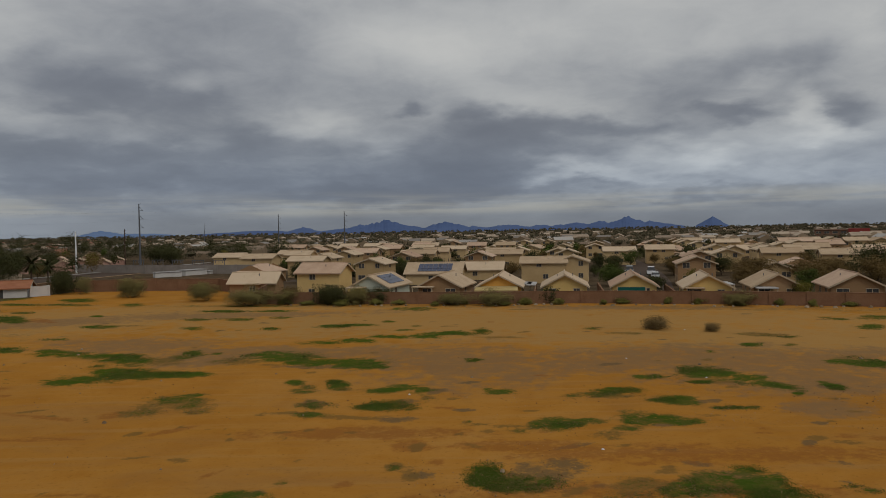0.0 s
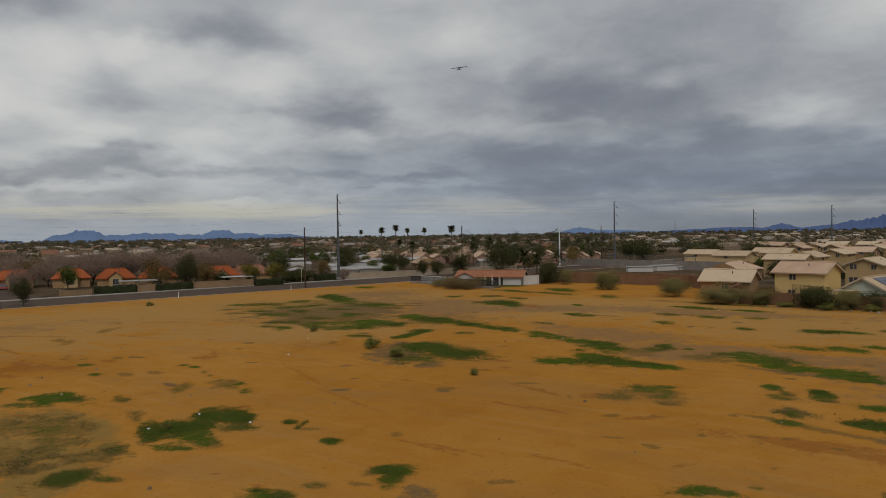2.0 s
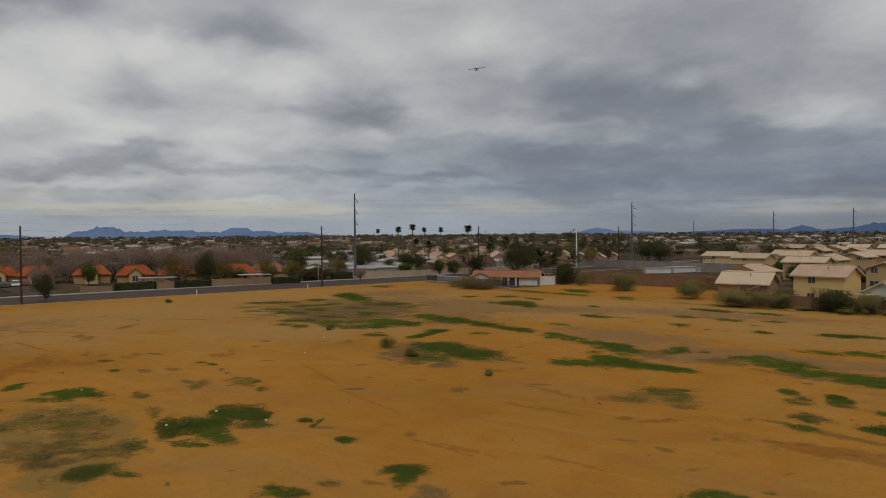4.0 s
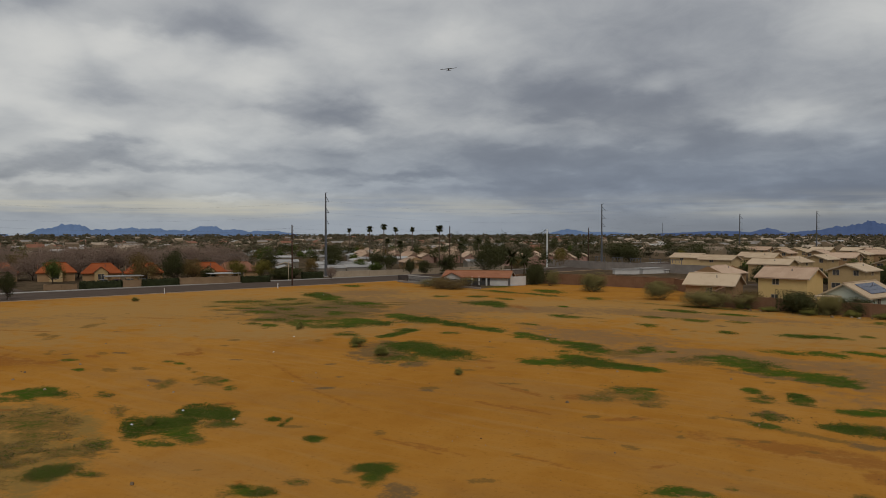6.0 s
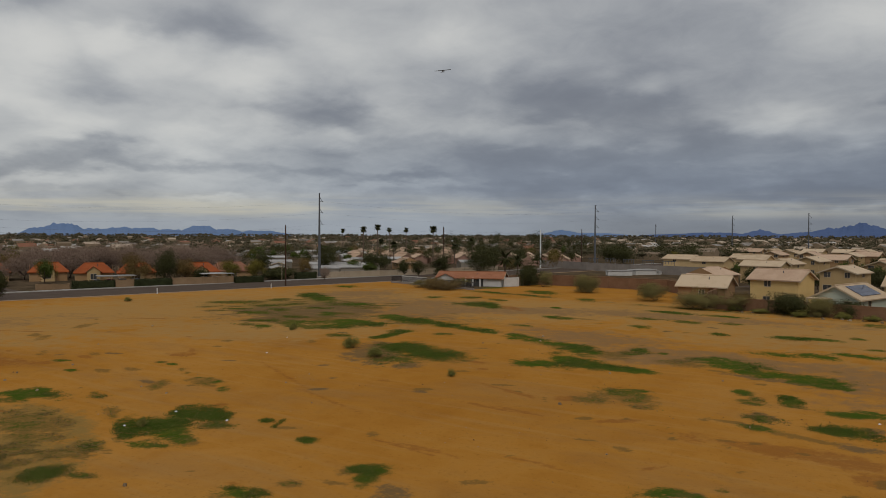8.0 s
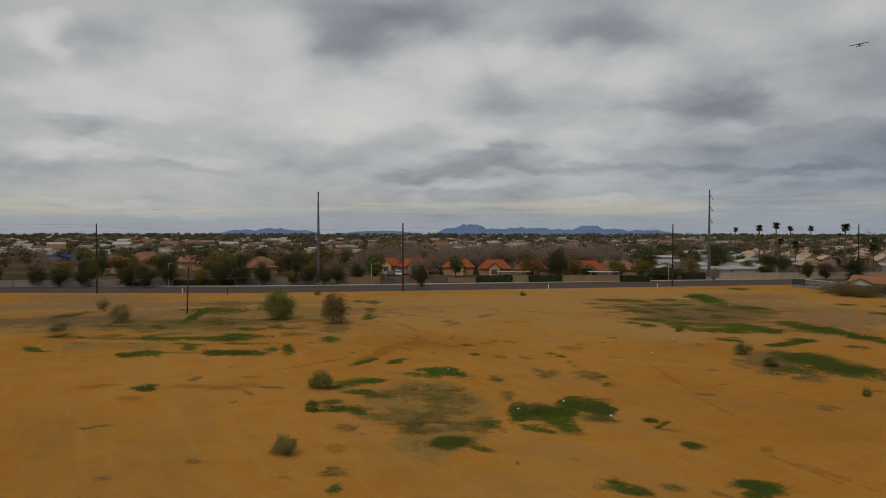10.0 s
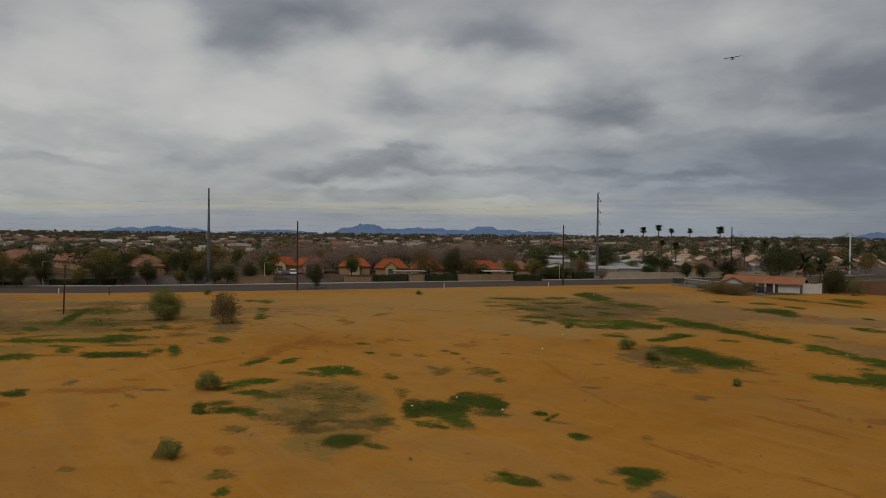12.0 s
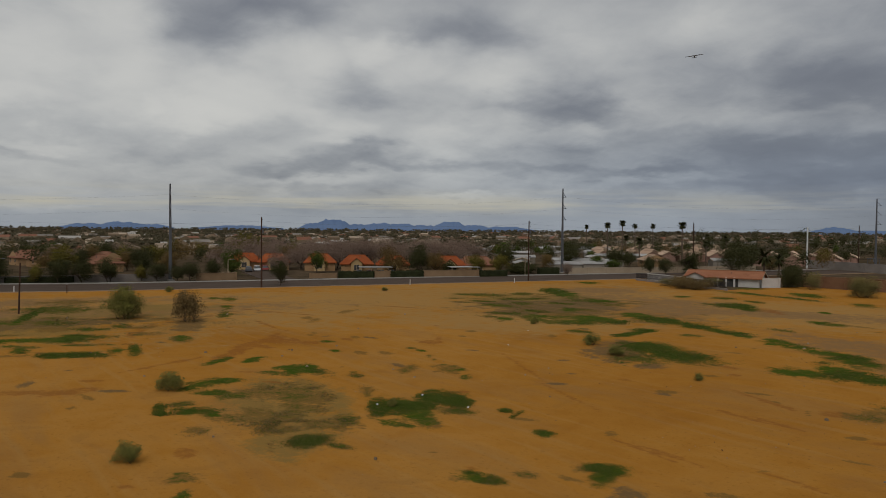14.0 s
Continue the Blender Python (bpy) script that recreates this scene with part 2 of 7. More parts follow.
ASPHALT = material("asphalt", (0.064, 0.044, 0.032), (0.100, 0.071, 0.052), 0.9, 0.35, 12, 0.1)
CONCRETE = material("concrete", (0.26, 0.24, 0.21), (0.40, 0.37, 0.33), 0.9, 0.7, 14)
BLOCK_BROWN = material("brown_block", (0.165, 0.088, 0.048), (0.245, 0.138, 0.080), 0.92, 0.5, 6, 0.3)
BLOCK_TAN = material("tan_block", (0.22, 0.14, 0.078), (0.31, 0.205, 0.12), 0.92, 0.5, 6, 0.3)
BLOCK_CREAM = material("cream_block", (0.32, 0.245, 0.165), (0.44, 0.35, 0.25), 0.92, 0.5, 6, 0.3)
BLOCK_GREY = material("grey_block", (0.20, 0.17, 0.145), (0.30, 0.26, 0.225), 0.92, 0.4, 6, 0.3)
WHITE_WALL = material("white_stucco", (0.48, 0.45, 0.41), (0.62, 0.59, 0.55), 0.9, 0.6, 10)
STUCCO_BEIGE = material("beige_stucco", (0.44, 0.30, 0.145), (0.57, 0.41, 0.215), 0.9, 0.3, 12, 0.15, spread=0.5)
STUCCO_TAN = material("tan_stucco", (0.31, 0.185, 0.092), (0.42, 0.265, 0.14), 0.9, 0.3, 12, 0.15, spread=0.5)
STUCCO_YELLOW = material("yellow_stucco", (0.60, 0.40, 0.13), (0.73, 0.51, 0.20), 0.9, 0.3, 12)
STUCCO_ORANGE = material("orange_stucco", (0.62, 0.31, 0.065), (0.72, 0.39, 0.10), 0.9, 0.3, 12)
STUCCO_GOLD = material("golden_beige_stucco", (0.55, 0.37, 0.145), (0.68, 0.48, 0.21), 0.9, 0.3, 12)
STUCCO_GREEN = material("pale_green_stucco", (0.44, 0.47, 0.37), (0.56, 0.58, 0.48), 0.9, 0.3, 12)
STUCCO_PINK = material("pink_stucco", (0.36, 0.20, 0.15), (0.48, 0.30, 0.23), 0.9, 0.3, 12, spread=0.4)
ROOF_TAN = material("tan_roof_tile", (0.40, 0.285, 0.175), (0.54, 0.41, 0.275), 0.88, 0.5, 5, 0.4, spread=0.45)
ROOF_PINK = material("pinkish_roof_tile", (0.40, 0.265, 0.175), (0.53, 0.375, 0.26), 0.88, 0.5, 5, 0.4, spread=0.4)
ROOF_ORANGE = material("orange_clay_tile", (0.24, 0.058, 0.018), (0.34, 0.098, 0.034), 0.85, 0.6, 5, 0.4, spread=0.3)
ROOF_BROWN = material("brown_clay_tile", (0.20, 0.085, 0.050), (0.28, 0.135, 0.085), 0.85, 0.6, 5, 0.4)
ROOF_TERRA = material("terracotta_tile", (0.24, 0.092, 0.045), (0.35, 0.155, 0.082), 0.85, 0.6, 5, 0.4)
ROOF_WHITE = material("white_metal_roof", (0.25, 0.235, 0.215), (0.43, 0.41, 0.385), 0.6, 0.4, 6, 0.1, spread=0.6)
TRIM = material("cream_trim", (0.42, 0.32, 0.205), (0.53, 0.42, 0.29), 0.8, 1.0, 10)
# siding darkened in colour to give the shadow below the white roofs
MOBILE_WALL_SHADED = material("shadow_toned_siding", (0.20, 0.17, 0.13), (0.30, 0.26, 0.21), 0.85, 0.4, 6, 0.1, spread=0.6)
FAR_WALL = material("distant_stucco", (0.22, 0.16, 0.10), (0.36, 0.27, 0.18), 0.95, 0.05, 0.5, 0.0, island=0.5)
FAR_ROOF = material("distant_tile", (0.20, 0.145, 0.10), (0.42, 0.33, 0.24), 0.95, 0.05, 0.5, 0.0, island=0.8)
FAR_PALE = material("distant_pale_roof", (0.22, 0.19, 0.16), (0.40, 0.37, 0.33), 0.95, 0.05, 0.5, 0.0, island=0.8)
GLASS = material("dark_window_glass", (0.045, 0.045, 0.045), (0.085, 0.082, 0.078), 0.12, 0.3, 3, 0.0, spec=0.6)
GREEN_CLOTH = material("green_shade_cloth", (0.012, 0.085, 0.070), (0.02, 0.12, 0.10), 0.9, 1, 20)
AWNING = material("yellow_awning", (0.38, 0.28, 0.11), (0.50, 0.38, 0.18), 0.8, 1, 20)
SOLAR = material("solar_panel", (0.012, 0.018, 0.05), (0.022, 0.03, 0.075), 0.2, 0.6, 3, 0.0, spec=0.6)
STEEL = material("grey_galvanised_steel", (0.095, 0.098, 0.105), (0.155, 0.158, 0.165), 0.5, 0.8, 8, 0.1, metal=0.35)
POLE_WOOD = material("creosoted_pole_wood", (0.045, 0.026, 0.018), (0.095, 0.055, 0.038), 0.9, 1.2, 18, 0.4)
WHITE_PAINT = material("white_paint", (0.62, 0.62, 0.60), (0.78, 0.78, 0.76), 0.5, 0.8, 8)
INSULATOR = material("grey_insulator", (0.10, 0.105, 0.12), (0.17, 0.175, 0.19), 0.4, 2, 10)
WIRE = material("aluminium_wire", (0.10, 0.10, 0.10), (0.16, 0.16, 0.16), 0.6, 1, 5)
BARK = material("bark", (0.045, 0.032, 0.024), (0.11, 0.082, 0.062), 0.95, 3, 25, 0.5)
PALM_BARK = material("palm_bark", (0.10, 0.07, 0.05), (0.19, 0.14, 0.105), 0.95, 3, 20, 0.5)
LEAF_DARK = material("dark_olive_leaves", (0.032, 0.034, 0.012), (0.066, 0.064, 0.024), 0.8, 0.7, 6, 0.0, island=0.35, spec=0.04, upward=0.25)
LEAF_GREEN = material("green_leaves", (0.034, 0.050, 0.010), (0.095, 0.115, 0.026), 0.8, 0.7, 6, 0.0, island=0.35, spec=0.04, upward=0.25)
LEAF_BUSH = material("olive_bush_leaves", (0.130, 0.122, 0.028), (0.230, 0.200, 0.052), 0.85, 0.7, 6, 0.0, island=0.3, spec=0.03, upward=1.8)
LEAF_YELLOW = material("yellow_green_leaves", (0.085, 0.075, 0.014), (0.180, 0.145, 0.034), 0.8, 0.7, 6, 0.0, island=0.35, spec=0.04)
LEAF_RUST = material("rust_brown_leaves", (0.085, 0.054, 0.018), (0.165, 0.108, 0.040), 0.8, 0.7, 6, 0.0, island=0.35, spec=0.04, upward=0.6)
LEAF_SAGE = material("sage_scrub_leaves", (0.145, 0.118, 0.038), (0.235, 0.185, 0.066), 0.85, 0.9, 8, 0.0, island=0.4, spec=0.04, upward=1.8)
TWIG = material("bare_twigs", (0.165, 0.110, 0.080), (0.240, 0.170, 0.128), 0.95, 0.4, 5, 0.0, island=0.4, spec=0.04, upward=0.7)
DEAD_TWIG = material("dead_brown_twigs", (0.110, 0.072, 0.028), (0.190, 0.126, 0.052), 0.95, 0.6, 6, 0.0, island=0.4, spec=0.03, upward=0.9)
HEDGE_LEAF = material("clipped_hedge_leaves", (0.022, 0.026, 0.012), (0.055, 0.060, 0.026), 0.8, 0.9, 8, 0.0, island=0.35, spec=0.04)
WEEDS = material("fresh_green_weeds", (0.050, 0.082, 0.009), (0.092, 0.120, 0.018), 0.85, 0.5, 4, 0.0, island=0.4, spec=0.04, upward=1.6)
STRAW = material("dry_weeds", (0.140, 0.096, 0.034), (0.235, 0.162, 0.066), 0.9, 0.5, 4, 0.0, island=0.7, upward=1.6)
# far leaf tone is lifted to carry the haze of distance
FAR_LEAF = material("haze_lightened_leaves", (0.062, 0.054, 0.030), (0.112, 0.092, 0.054), 0.9, 0.03, 0.7, 0.0, island=0.5, spec=0.04, upward=0.6)
# mountain colours have the blue of the air's haze mixed into them
RANGE_HAZE_BLUE = material("mountain_haze_blue", (0.070, 0.105, 0.205), (0.100, 0.140, 0.255), 1.0, 0.002, 0.03, 0.0, spec=0.0)
RANGE_HAZE_PALE = material("mountain_haze_pale", (0.120, 0.180, 0.300), (0.155, 0.220, 0.350), 1.0, 0.002, 0.03, 0.0, spec=0.0)
BLUE_TARP = material("blue_canopy_cloth", (0.02, 0.06, 0.28), (0.04, 0.10, 0.38), 0.8, 1, 10)
CAR_WHITE = material("white_car_paint", (0.62, 0.62, 0.62), (0.72, 0.72, 0.72), 0.3, 0.3, 3, 0.0, spec=0.6)
CAR_DARK = material("dark_car_paint", (0.02, 0.022, 0.026), (0.05, 0.052, 0.056), 0.3, 0.3, 3, 0.0, spec=0.6)
CAR_RED = material("red_car_paint", (0.22, 0.02, 0.015), (0.30, 0.035, 0.025), 0.3, 0.3, 3, 0.0, spec=0.6)
CAR_SILVER = material("silver_car_paint", (0.30, 0.31, 0.32), (0.42, 0.43, 0.44), 0.3, 0.3, 3, 0.0, spec=0.6)
TYRE = material("tyre_rubber", (0.012, 0.012, 0.012), (0.03, 0.03, 0.03), 0.9, 3, 20)
RED_BRICK = material("red_brick_panel", (0.20, 0.035, 0.03), (0.30, 0.06, 0.05), 0.9, 0.2, 4)
BROWN_PANEL = material("brown_panel", (0.16, 0.085, 0.055), (0.24, 0.135, 0.09), 0.9, 0.2, 4)
STONE = material("pale_stone", (0.17, 0.115, 0.065), (0.32, 0.24, 0.15), 0.95, 2, 20, 0.5, spread=0.5)
CLOD = material("soil_clods", (0.130, 0.064, 0.024), (0.330, 0.200, 0.095), 0.95, 2, 20, 0.2, island=1.3)
LITTER = material("white_litter", (0.55, 0.55, 0.55), (0.8, 0.8, 0.8), 0.7, 3, 20)
IRON = material("dark_fence_iron", (0.02, 0.018, 0.018), (0.045, 0.04, 0.04), 0.6, 2, 20)

# ---- mesh building ----


class Build:
    """Vertices and faces of one mesh, with a few solid shapes to add."""

    def __init__(self):
        self.v, self.f = [], []

    def solid(self, points, faces):
        k = len(self.v)
        self.v.extend(points)
        self.f.extend([tuple(k + i for i in q) for q in faces])
        return self

    def box(self, x0, y0, z0, x1, y1, z1, chamfer=0.0):
        c = chamfer
        if not c:
            return self.solid([(x0, y0, z0), (x1, y0, z0), (x1, y1, z0), (x0, y1, z0), (x0, y0, z1), (x1, y0, z1), (x1, y1, z1), (x0, y1, z1)],
                              [(3, 2, 1, 0), (4, 5, 6, 7), (0, 1, 5, 4), (1, 2, 6, 5), (2, 3, 7, 6), (3, 0, 4, 7)])
        p = [(x0, y0, z0), (x1, y0, z0), (x1, y1, z0), (x0, y1, z0), (x0, y0, z1 - c), (x1, y0, z1 - c), (x1, y1, z1 - c), (x0, y1, z1 - c),
             (x0 + c, y0 + c, z1), (x1 - c, y0 + c, z1), (x1 - c, y1 - c, z1), (x0 + c, y1 - c, z1)]
        return self.solid(p, [(3, 2, 1, 0), (0, 1, 5, 4), (1, 2, 6, 5), (2, 3, 7, 6), (3, 0, 4, 7), (4, 5, 9, 8), (5, 6, 10, 9), (6, 7, 11, 10), (7, 4, 8, 11), (8, 9, 10, 11)])

    def tube(self, a, b, ra, rb, sides=8):
        a, b = Vector(a), Vector(b)
        w = (b - a).normalized()
        u = w.orthogonal().normalized()
        v = w.cross(u)
        ring = [math.tau * i / sides for i in range(sides)]
        pts = [a + (u * math.cos(t) + v * math.sin(t)) * ra for t in ring] + [b + (u * math.cos(t) + v * math.sin(t)) * rb for t in ring]
        fs = [(i, (i + 1) % sides, sides + (i + 1) % sides, sides + i) for i in range(sides)]
        fs += [tuple(reversed(range(sides))), tuple(range(sides, 2 * sides))]
        return self.solid([tuple(p) for p in pts], fs)

    def mesh(self, name, mat):
        me = bpy.data.meshes.new(name)
        me.from_pydata([tuple(p) for p in self.v], [], self.f)
        me.materials.append(mat)
        me.update()
        return me


def part(name, build, mat, parent=None, label=""):
    ob = new(name, build.mesh(name, mat))
    ob.parent = parent
    return tagged(ob, label) if label else ob


def thing(name, label, category, group="", m=None, kind=""):
    ob = new(name)
    ob.empty_display_size = 0.2
    if m is not None:
        ob.matrix_basis = m
    return tagged(ob, label, category, group, kind)


def quads(name, centres, size, mat, rng, flat=0.0, aspect=0.6, out=None):
    """Many small leaf-like quads as one mesh, at random turns or, where out is given, lying roughly across that direction."""
    c = np.asarray(centres, float)
    k = len(c)
    if out is None:
        a = rng.normal(size=(k, 3))
        a /= np.linalg.norm(a, axis=1)[:, None]
        b = np.cross(a, rng.normal(size=(k, 3)))
    else:
        w = out / (np.linalg.norm(out, axis=1)[:, None] + 1e-6) + rng.normal(0, 0.42, (k, 3))
        a = np.cross(w, rng.normal(size=(k, 3)))
        a /= np.linalg.norm(a, axis=1)[:, None]
        b = np.cross(w, a)
    b /= np.linalg.norm(b, axis=1)[:, None]
    s = (np.asarray(size) * rng.uniform(0.6, 1.3, k))[:, None]
    v = np.stack([c - a * s, c + b * s * aspect, c + a * s, c - b * s * aspect], 1).reshape(-1, 3)
    me = bpy.data.meshes.new(name)
    me.vertices.add(4 * k)
    me.vertices.foreach_set("co", v.ravel())
    me.loops.add(4 * k)
    me.loops.foreach_set("vertex_index", np.arange(4 * k))
    me.polygons.add(k)
    me.polygons.foreach_set("loop_start", np.arange(0, 4 * k, 4))
    me.update(calc_edges=True)
    me.materials.append(mat)
    return me


# ---- ground: bare field, out to the horizon ----
STAINS, TUFTS = [], []


def dry(x, y, long, wide, turn):
    STAINS.append(("dry", x, y, long, wide, radians(turn), 1.0))


def rust(x, y, long, wide, turn):
    STAINS.append(("rust", x, y, long, wide, radians(turn), 1.0))


def tan(x, y, long, wide, turn):
    STAINS.append(("tan", x, y, long, wide, radians(turn), 1.0))


def ash(x, y, long, wide, turn):
    STAINS.append(("ash", x, y, long, wide, radians(turn), 1.0))


def pale_line(x, y, long, wide, turn):
    STAINS.append(("pale", x, y, long, wide, radians(turn), 1.0))


def speckled(x, y, long, wide, turn):
    STAINS.append(("dry", x, y, long, wide, radians(turn), 0.35))


def grass(x, y, long, wide, turn, cover=1.0):
    long, wide = long * 1.12 + 0.05, wide * 1.15 + 0.05
    STAINS.append(("dry", x, y, long + 0.25, wide + 0.2, radians(turn), 0.45))
    STAINS.append(("moss", x, y, long, wide, radians(turn), cover))
    TUFTS.append((x, y, long, wide, radians(turn), cover))


def mixed(x, y, long, wide, turn):
    dry(x, y, long * 1.05, wide * 1.1, turn)
    grass(x, y, long, wide, turn, 0.74)


def sparse(x, y, long, wide, turn):
    dry(x, y, long * 1.05, wide * 1.1, turn)
    grass(x, y, long, wide, turn, 0.42)


grass(-9.7, 34.1, 1.6, 0.63, -6)
grass(1.5, 36.6, 1.5, 0.77, 87)
grass(1.2, 35.5, 0.7, 0.54, 87)
ash(4.3, 36.3, 2.6, 2.13, 6)
mixed(3.0, 34.8, 1.0, 0.68, -1)
ash(5.8, 37.5, 1.6, 1.24, 70)
mixed(3.4, 35.5, 1.6, 1.02, -1)
grass(14.2, 36.4, 1.2, 0.83, 47)
grass(14.1, 34.6, 1.7, 1.03, 53)
grass(14.3, 33.1, 1.4, 0.80, 9)
mixed(12.1, 35.2, 1.7, 1.22, 36)
mixed(10.9, 34.2, 1.6, 0.93, 7)
mixed(9.8, 33.8, 1.0, 0.70, 10)
sparse(8.4, 34.5, 1.8, 1.31, 10)
ash(13.0, 34.9, 2.6, 1.81, 25)
sparse(7.5, 33.8, 0.8, 0.62, 18)
mixed(18.5, 33.4, 0.6, 0.33, 9)
mixed(18.1, 34.0, 0.5, 0.27, 13)
grass(12.8, 46.1, 1.6, 1.06, 7)
grass(14.3, 45.5, 1.4, 0.78, 3)
mixed(11.4, 46.2, 1.8, 1.01, 70)
mixed(10.3, 44.0, 1.1, 0.90, 38)
mixed(6.2, 45.5, 1.4, 1.16, 8)
grass(6.8, 45.2, 1.2, 0.77, 0)
mixed(8.4, 46.0, 1.4, 0.67, -2)
sparse(3.1, 45.1, 1.2, 0.64, -4)
mixed(3.8, 44.0, 0.7, 0.49, -1)
mixed(5.0, 45.3, 0.9, 0.41, 82)
sparse(9.2, 42.8, 1.3, 0.91, 6)
sparse(1.7, 45.6, 1.0, 0.39, -4)
mixed(1.0, 46.3, 0.3, 0.27, -21)
grass(3.4, 54.5, 1.3, 0.84, -5)
grass(2.8, 55.3, 0.6, 0.50, -90)
grass(12.3, 54.5, 1.4, 0.85, 0)
mixed(10.6, 53.3, 1.4, 0.72, -2)
mixed(8.6, 52.8, 0.6, 0.52, 26)
sparse(11.3, 52.6, 1.6, 0.53, -4)
grass(15.4, 51.1, 1.3, 1.06, 33)
mixed(15.8, 50.0, 0.9, 0.48, 1)
mixed(14.2, 51.1, 0.8, 0.63, 21)
mixed(18.9, 48.7, 1.3, 0.53, -0)
mixed(17.6, 48.6, 0.4, 0.29, 10)
grass(21.2, 59.6, 2.7, 2.18, -65)
grass(23.1, 58.1, 2.5, 1.62, -78)
grass(23.9, 55.5, 2.0, 1.13, -60)
mixed(19.6, 60.2, 2.0, 1.07, 65)
dry(19.9, 56.6, 2.1, 0.62, -4)
grass(19.1, 56.7, 0.8, 0.41, -0)
dry(20.7, 54.8, 0.7, 0.51, 32)
grass(15.4, 59.0, 1.0, 0.81, 40)
mixed(16.3, 59.1, 1.1, 0.67, 1)
grass(28.0, 55.1, 1.2, 0.53, -82)
grass(28.1, 54.1, 0.8, 0.42, 50)
grass(24.3, 52.2, 0.6, 0.34, 52)
grass(34.2, 63.9, 2.5, 1.57, 42)
grass(35.6, 62.4, 2.4, 1.53, 26)
grass(30.1, 73.7, 1.3, 0.76, 59)
mixed(33.8, 73.2, 0.8, 0.56, 42)
grass(24.6, 69.6, 0.8, 0.49, 62)
dry(22.8, 65.8, 0.5, 0.35, 44)
dry(18.5, 65.7, 0.4, 0.37, 46)
grass(2.3, 67.9, 0.9, 0.72, -85)
mixed(53.7, 92.7, 2.7, 1.70, 41)
grass(48.7, 84.8, 2.2, 1.32, 45)
mixed(48.2, 91.8, 1.7, 1.08, 7)
mixed(47.7, 93.6, 1.3, 0.89, 43)
sparse(34.1, 80.3, 2.5, 1.32, -33)
mixed(35.7, 78.4, 1.2, 0.78, 9)
mixed(17.1, 87.1, 1.5, 0.98, 75)
sparse(19.5, 83.0, 3.1, 0.89, -7)
dry(11.5, 108.1, 3.3, 0.75, -10)
grass(-31.8, 60.9, 2.2, 1.17, -25)
grass(-30.5, 62.0, 2.7, 1.52, -33)
grass(-29.9, 64.8, 3.6, 1.43, -59)
grass(-27.1, 64.0, 3.3, 1.82, -22)
grass(-23.4, 63.2, 2.9, 1.40, -15)
grass(-21.6, 63.5, 1.4, 0.89, -27)
grass(-40.4, 75.2, 2.6, 1.38, -32)
grass(-36.2, 73.8, 3.8, 1.55, -14)
grass(-31.8, 72.0, 2.7, 1.19, -14)
grass(-29.2, 70.2, 1.5, 0.82, -51)
mixed(-29.1, 68.2, 1.2, 0.70, -35)
sparse(-27.5, 70.1, 2.6, 1.55, -31)
grass(-46.3, 77.9, 2.1, 1.06, -37)
mixed(-45.6, 86.2, 1.8, 0.63, -13)
grass(-25.6, 74.6, 1.7, 0.83, -63)
mixed(-23.1, 74.0, 0.8, 0.56, -41)
mixed(-25.9, 72.4, 1.2, 0.79, -39)
sparse(-19.8, 69.3, 2.4, 1.60, -30)
grass(-16.0, 71.3, 3.5, 2.50, -39)
grass(-17.4, 72.8, 2.3, 1.66, -44)
grass(-12.2, 68.0, 3.3, 2.20, -20)
grass(-9.0, 67.4, 2.8, 2.15, -27)
grass(-7.2, 65.5, 1.5, 1.04, -19)
ash(-11.8, 65.7, 4.1, 1.06, -7)
grass(-13.6, 79.9, 3.2, 1.55, -12)
grass(-10.0, 80.7, 2.6, 1.93, -26)
grass(-6.5, 83.2, 2.9, 1.71, -13)
grass(-2.7, 83.2, 2.3, 1.29, -11)
grass(0.5, 85.4, 3.0, 1.83, -11)
grass(3.8, 86.9, 2.4, 0.99, 88)
grass(-1.5, 84.8, 2.6, 1.35, -10)
dry(5.4, 81.7, 3.7, 0.63, -7)
grass(-14.4, 93.4, 1.9, 1.29, -24)
grass(-11.6, 94.2, 3.0, 1.36, -12)
mixed(-7.5, 97.0, 1.3, 0.98, -62)
mixed(-5.2, 88.6, 2.4, 0.98, -10)
mixed(-4.0, 92.0, 1.1, 0.69, -81)
grass(-12.5, 59.3, 1.0, 0.64, -67)
mixed(-11.2, 56.1, 1.0, 0.73, -26)
mixed(-11.0, 57.2, 0.8, 0.42, -74)
grass(-8.7, 57.9, 1.3, 0.61, -78)
mixed(-8.2, 56.2, 0.7, 0.39, -12)
grass(-9.3, 59.2, 0.7, 0.44, -71)
grass(-5.0, 55.9, 1.5, 1.06, -14)
grass(-3.3, 56.4, 1.5, 1.17, -16)
grass(-2.2, 55.7, 1.2, 0.84, -81)
ash(-1.2, 55.2, 1.2, 0.84, -83)
grass(-4.2, 51.1, 1.8, 1.28, -14)
grass(-5.3, 50.7, 1.0, 0.89, -44)
ash(-3.1, 51.8, 1.7, 1.52, -59)
sparse(-1.7, 52.9, 1.1, 0.60, -86)
ash(-9.4, 52.0, 1.7, 1.26, -27)
mixed(-9.5, 51.5, 1.3, 0.94, -22)
dry(-11.2, 49.4, 2.3, 0.60, -5)
mixed(-9.4, 48.7, 1.3, 0.72, -10)
grass(-9.4, 48.7, 0.7, 0.50, -49)
dry(-6.9, 47.9, 2.0, 0.57, -5)
dry(-5.8, 47.6, 1.1, 0.42, -6)
ash(-3.2, 47.2, 1.3, 0.96, -14)
dry(-12.6, 48.9, 0.6, 0.41, -24)
mixed(-20.0, 53.8, 2.0, 1.16, -19)
mixed(-19.2, 55.2, 1.3, 0.55, -10)
sparse(-19.1, 52.7, 2.8, 1.80, -31)
sparse(-20.7, 51.5, 1.6, 0.97, -46)
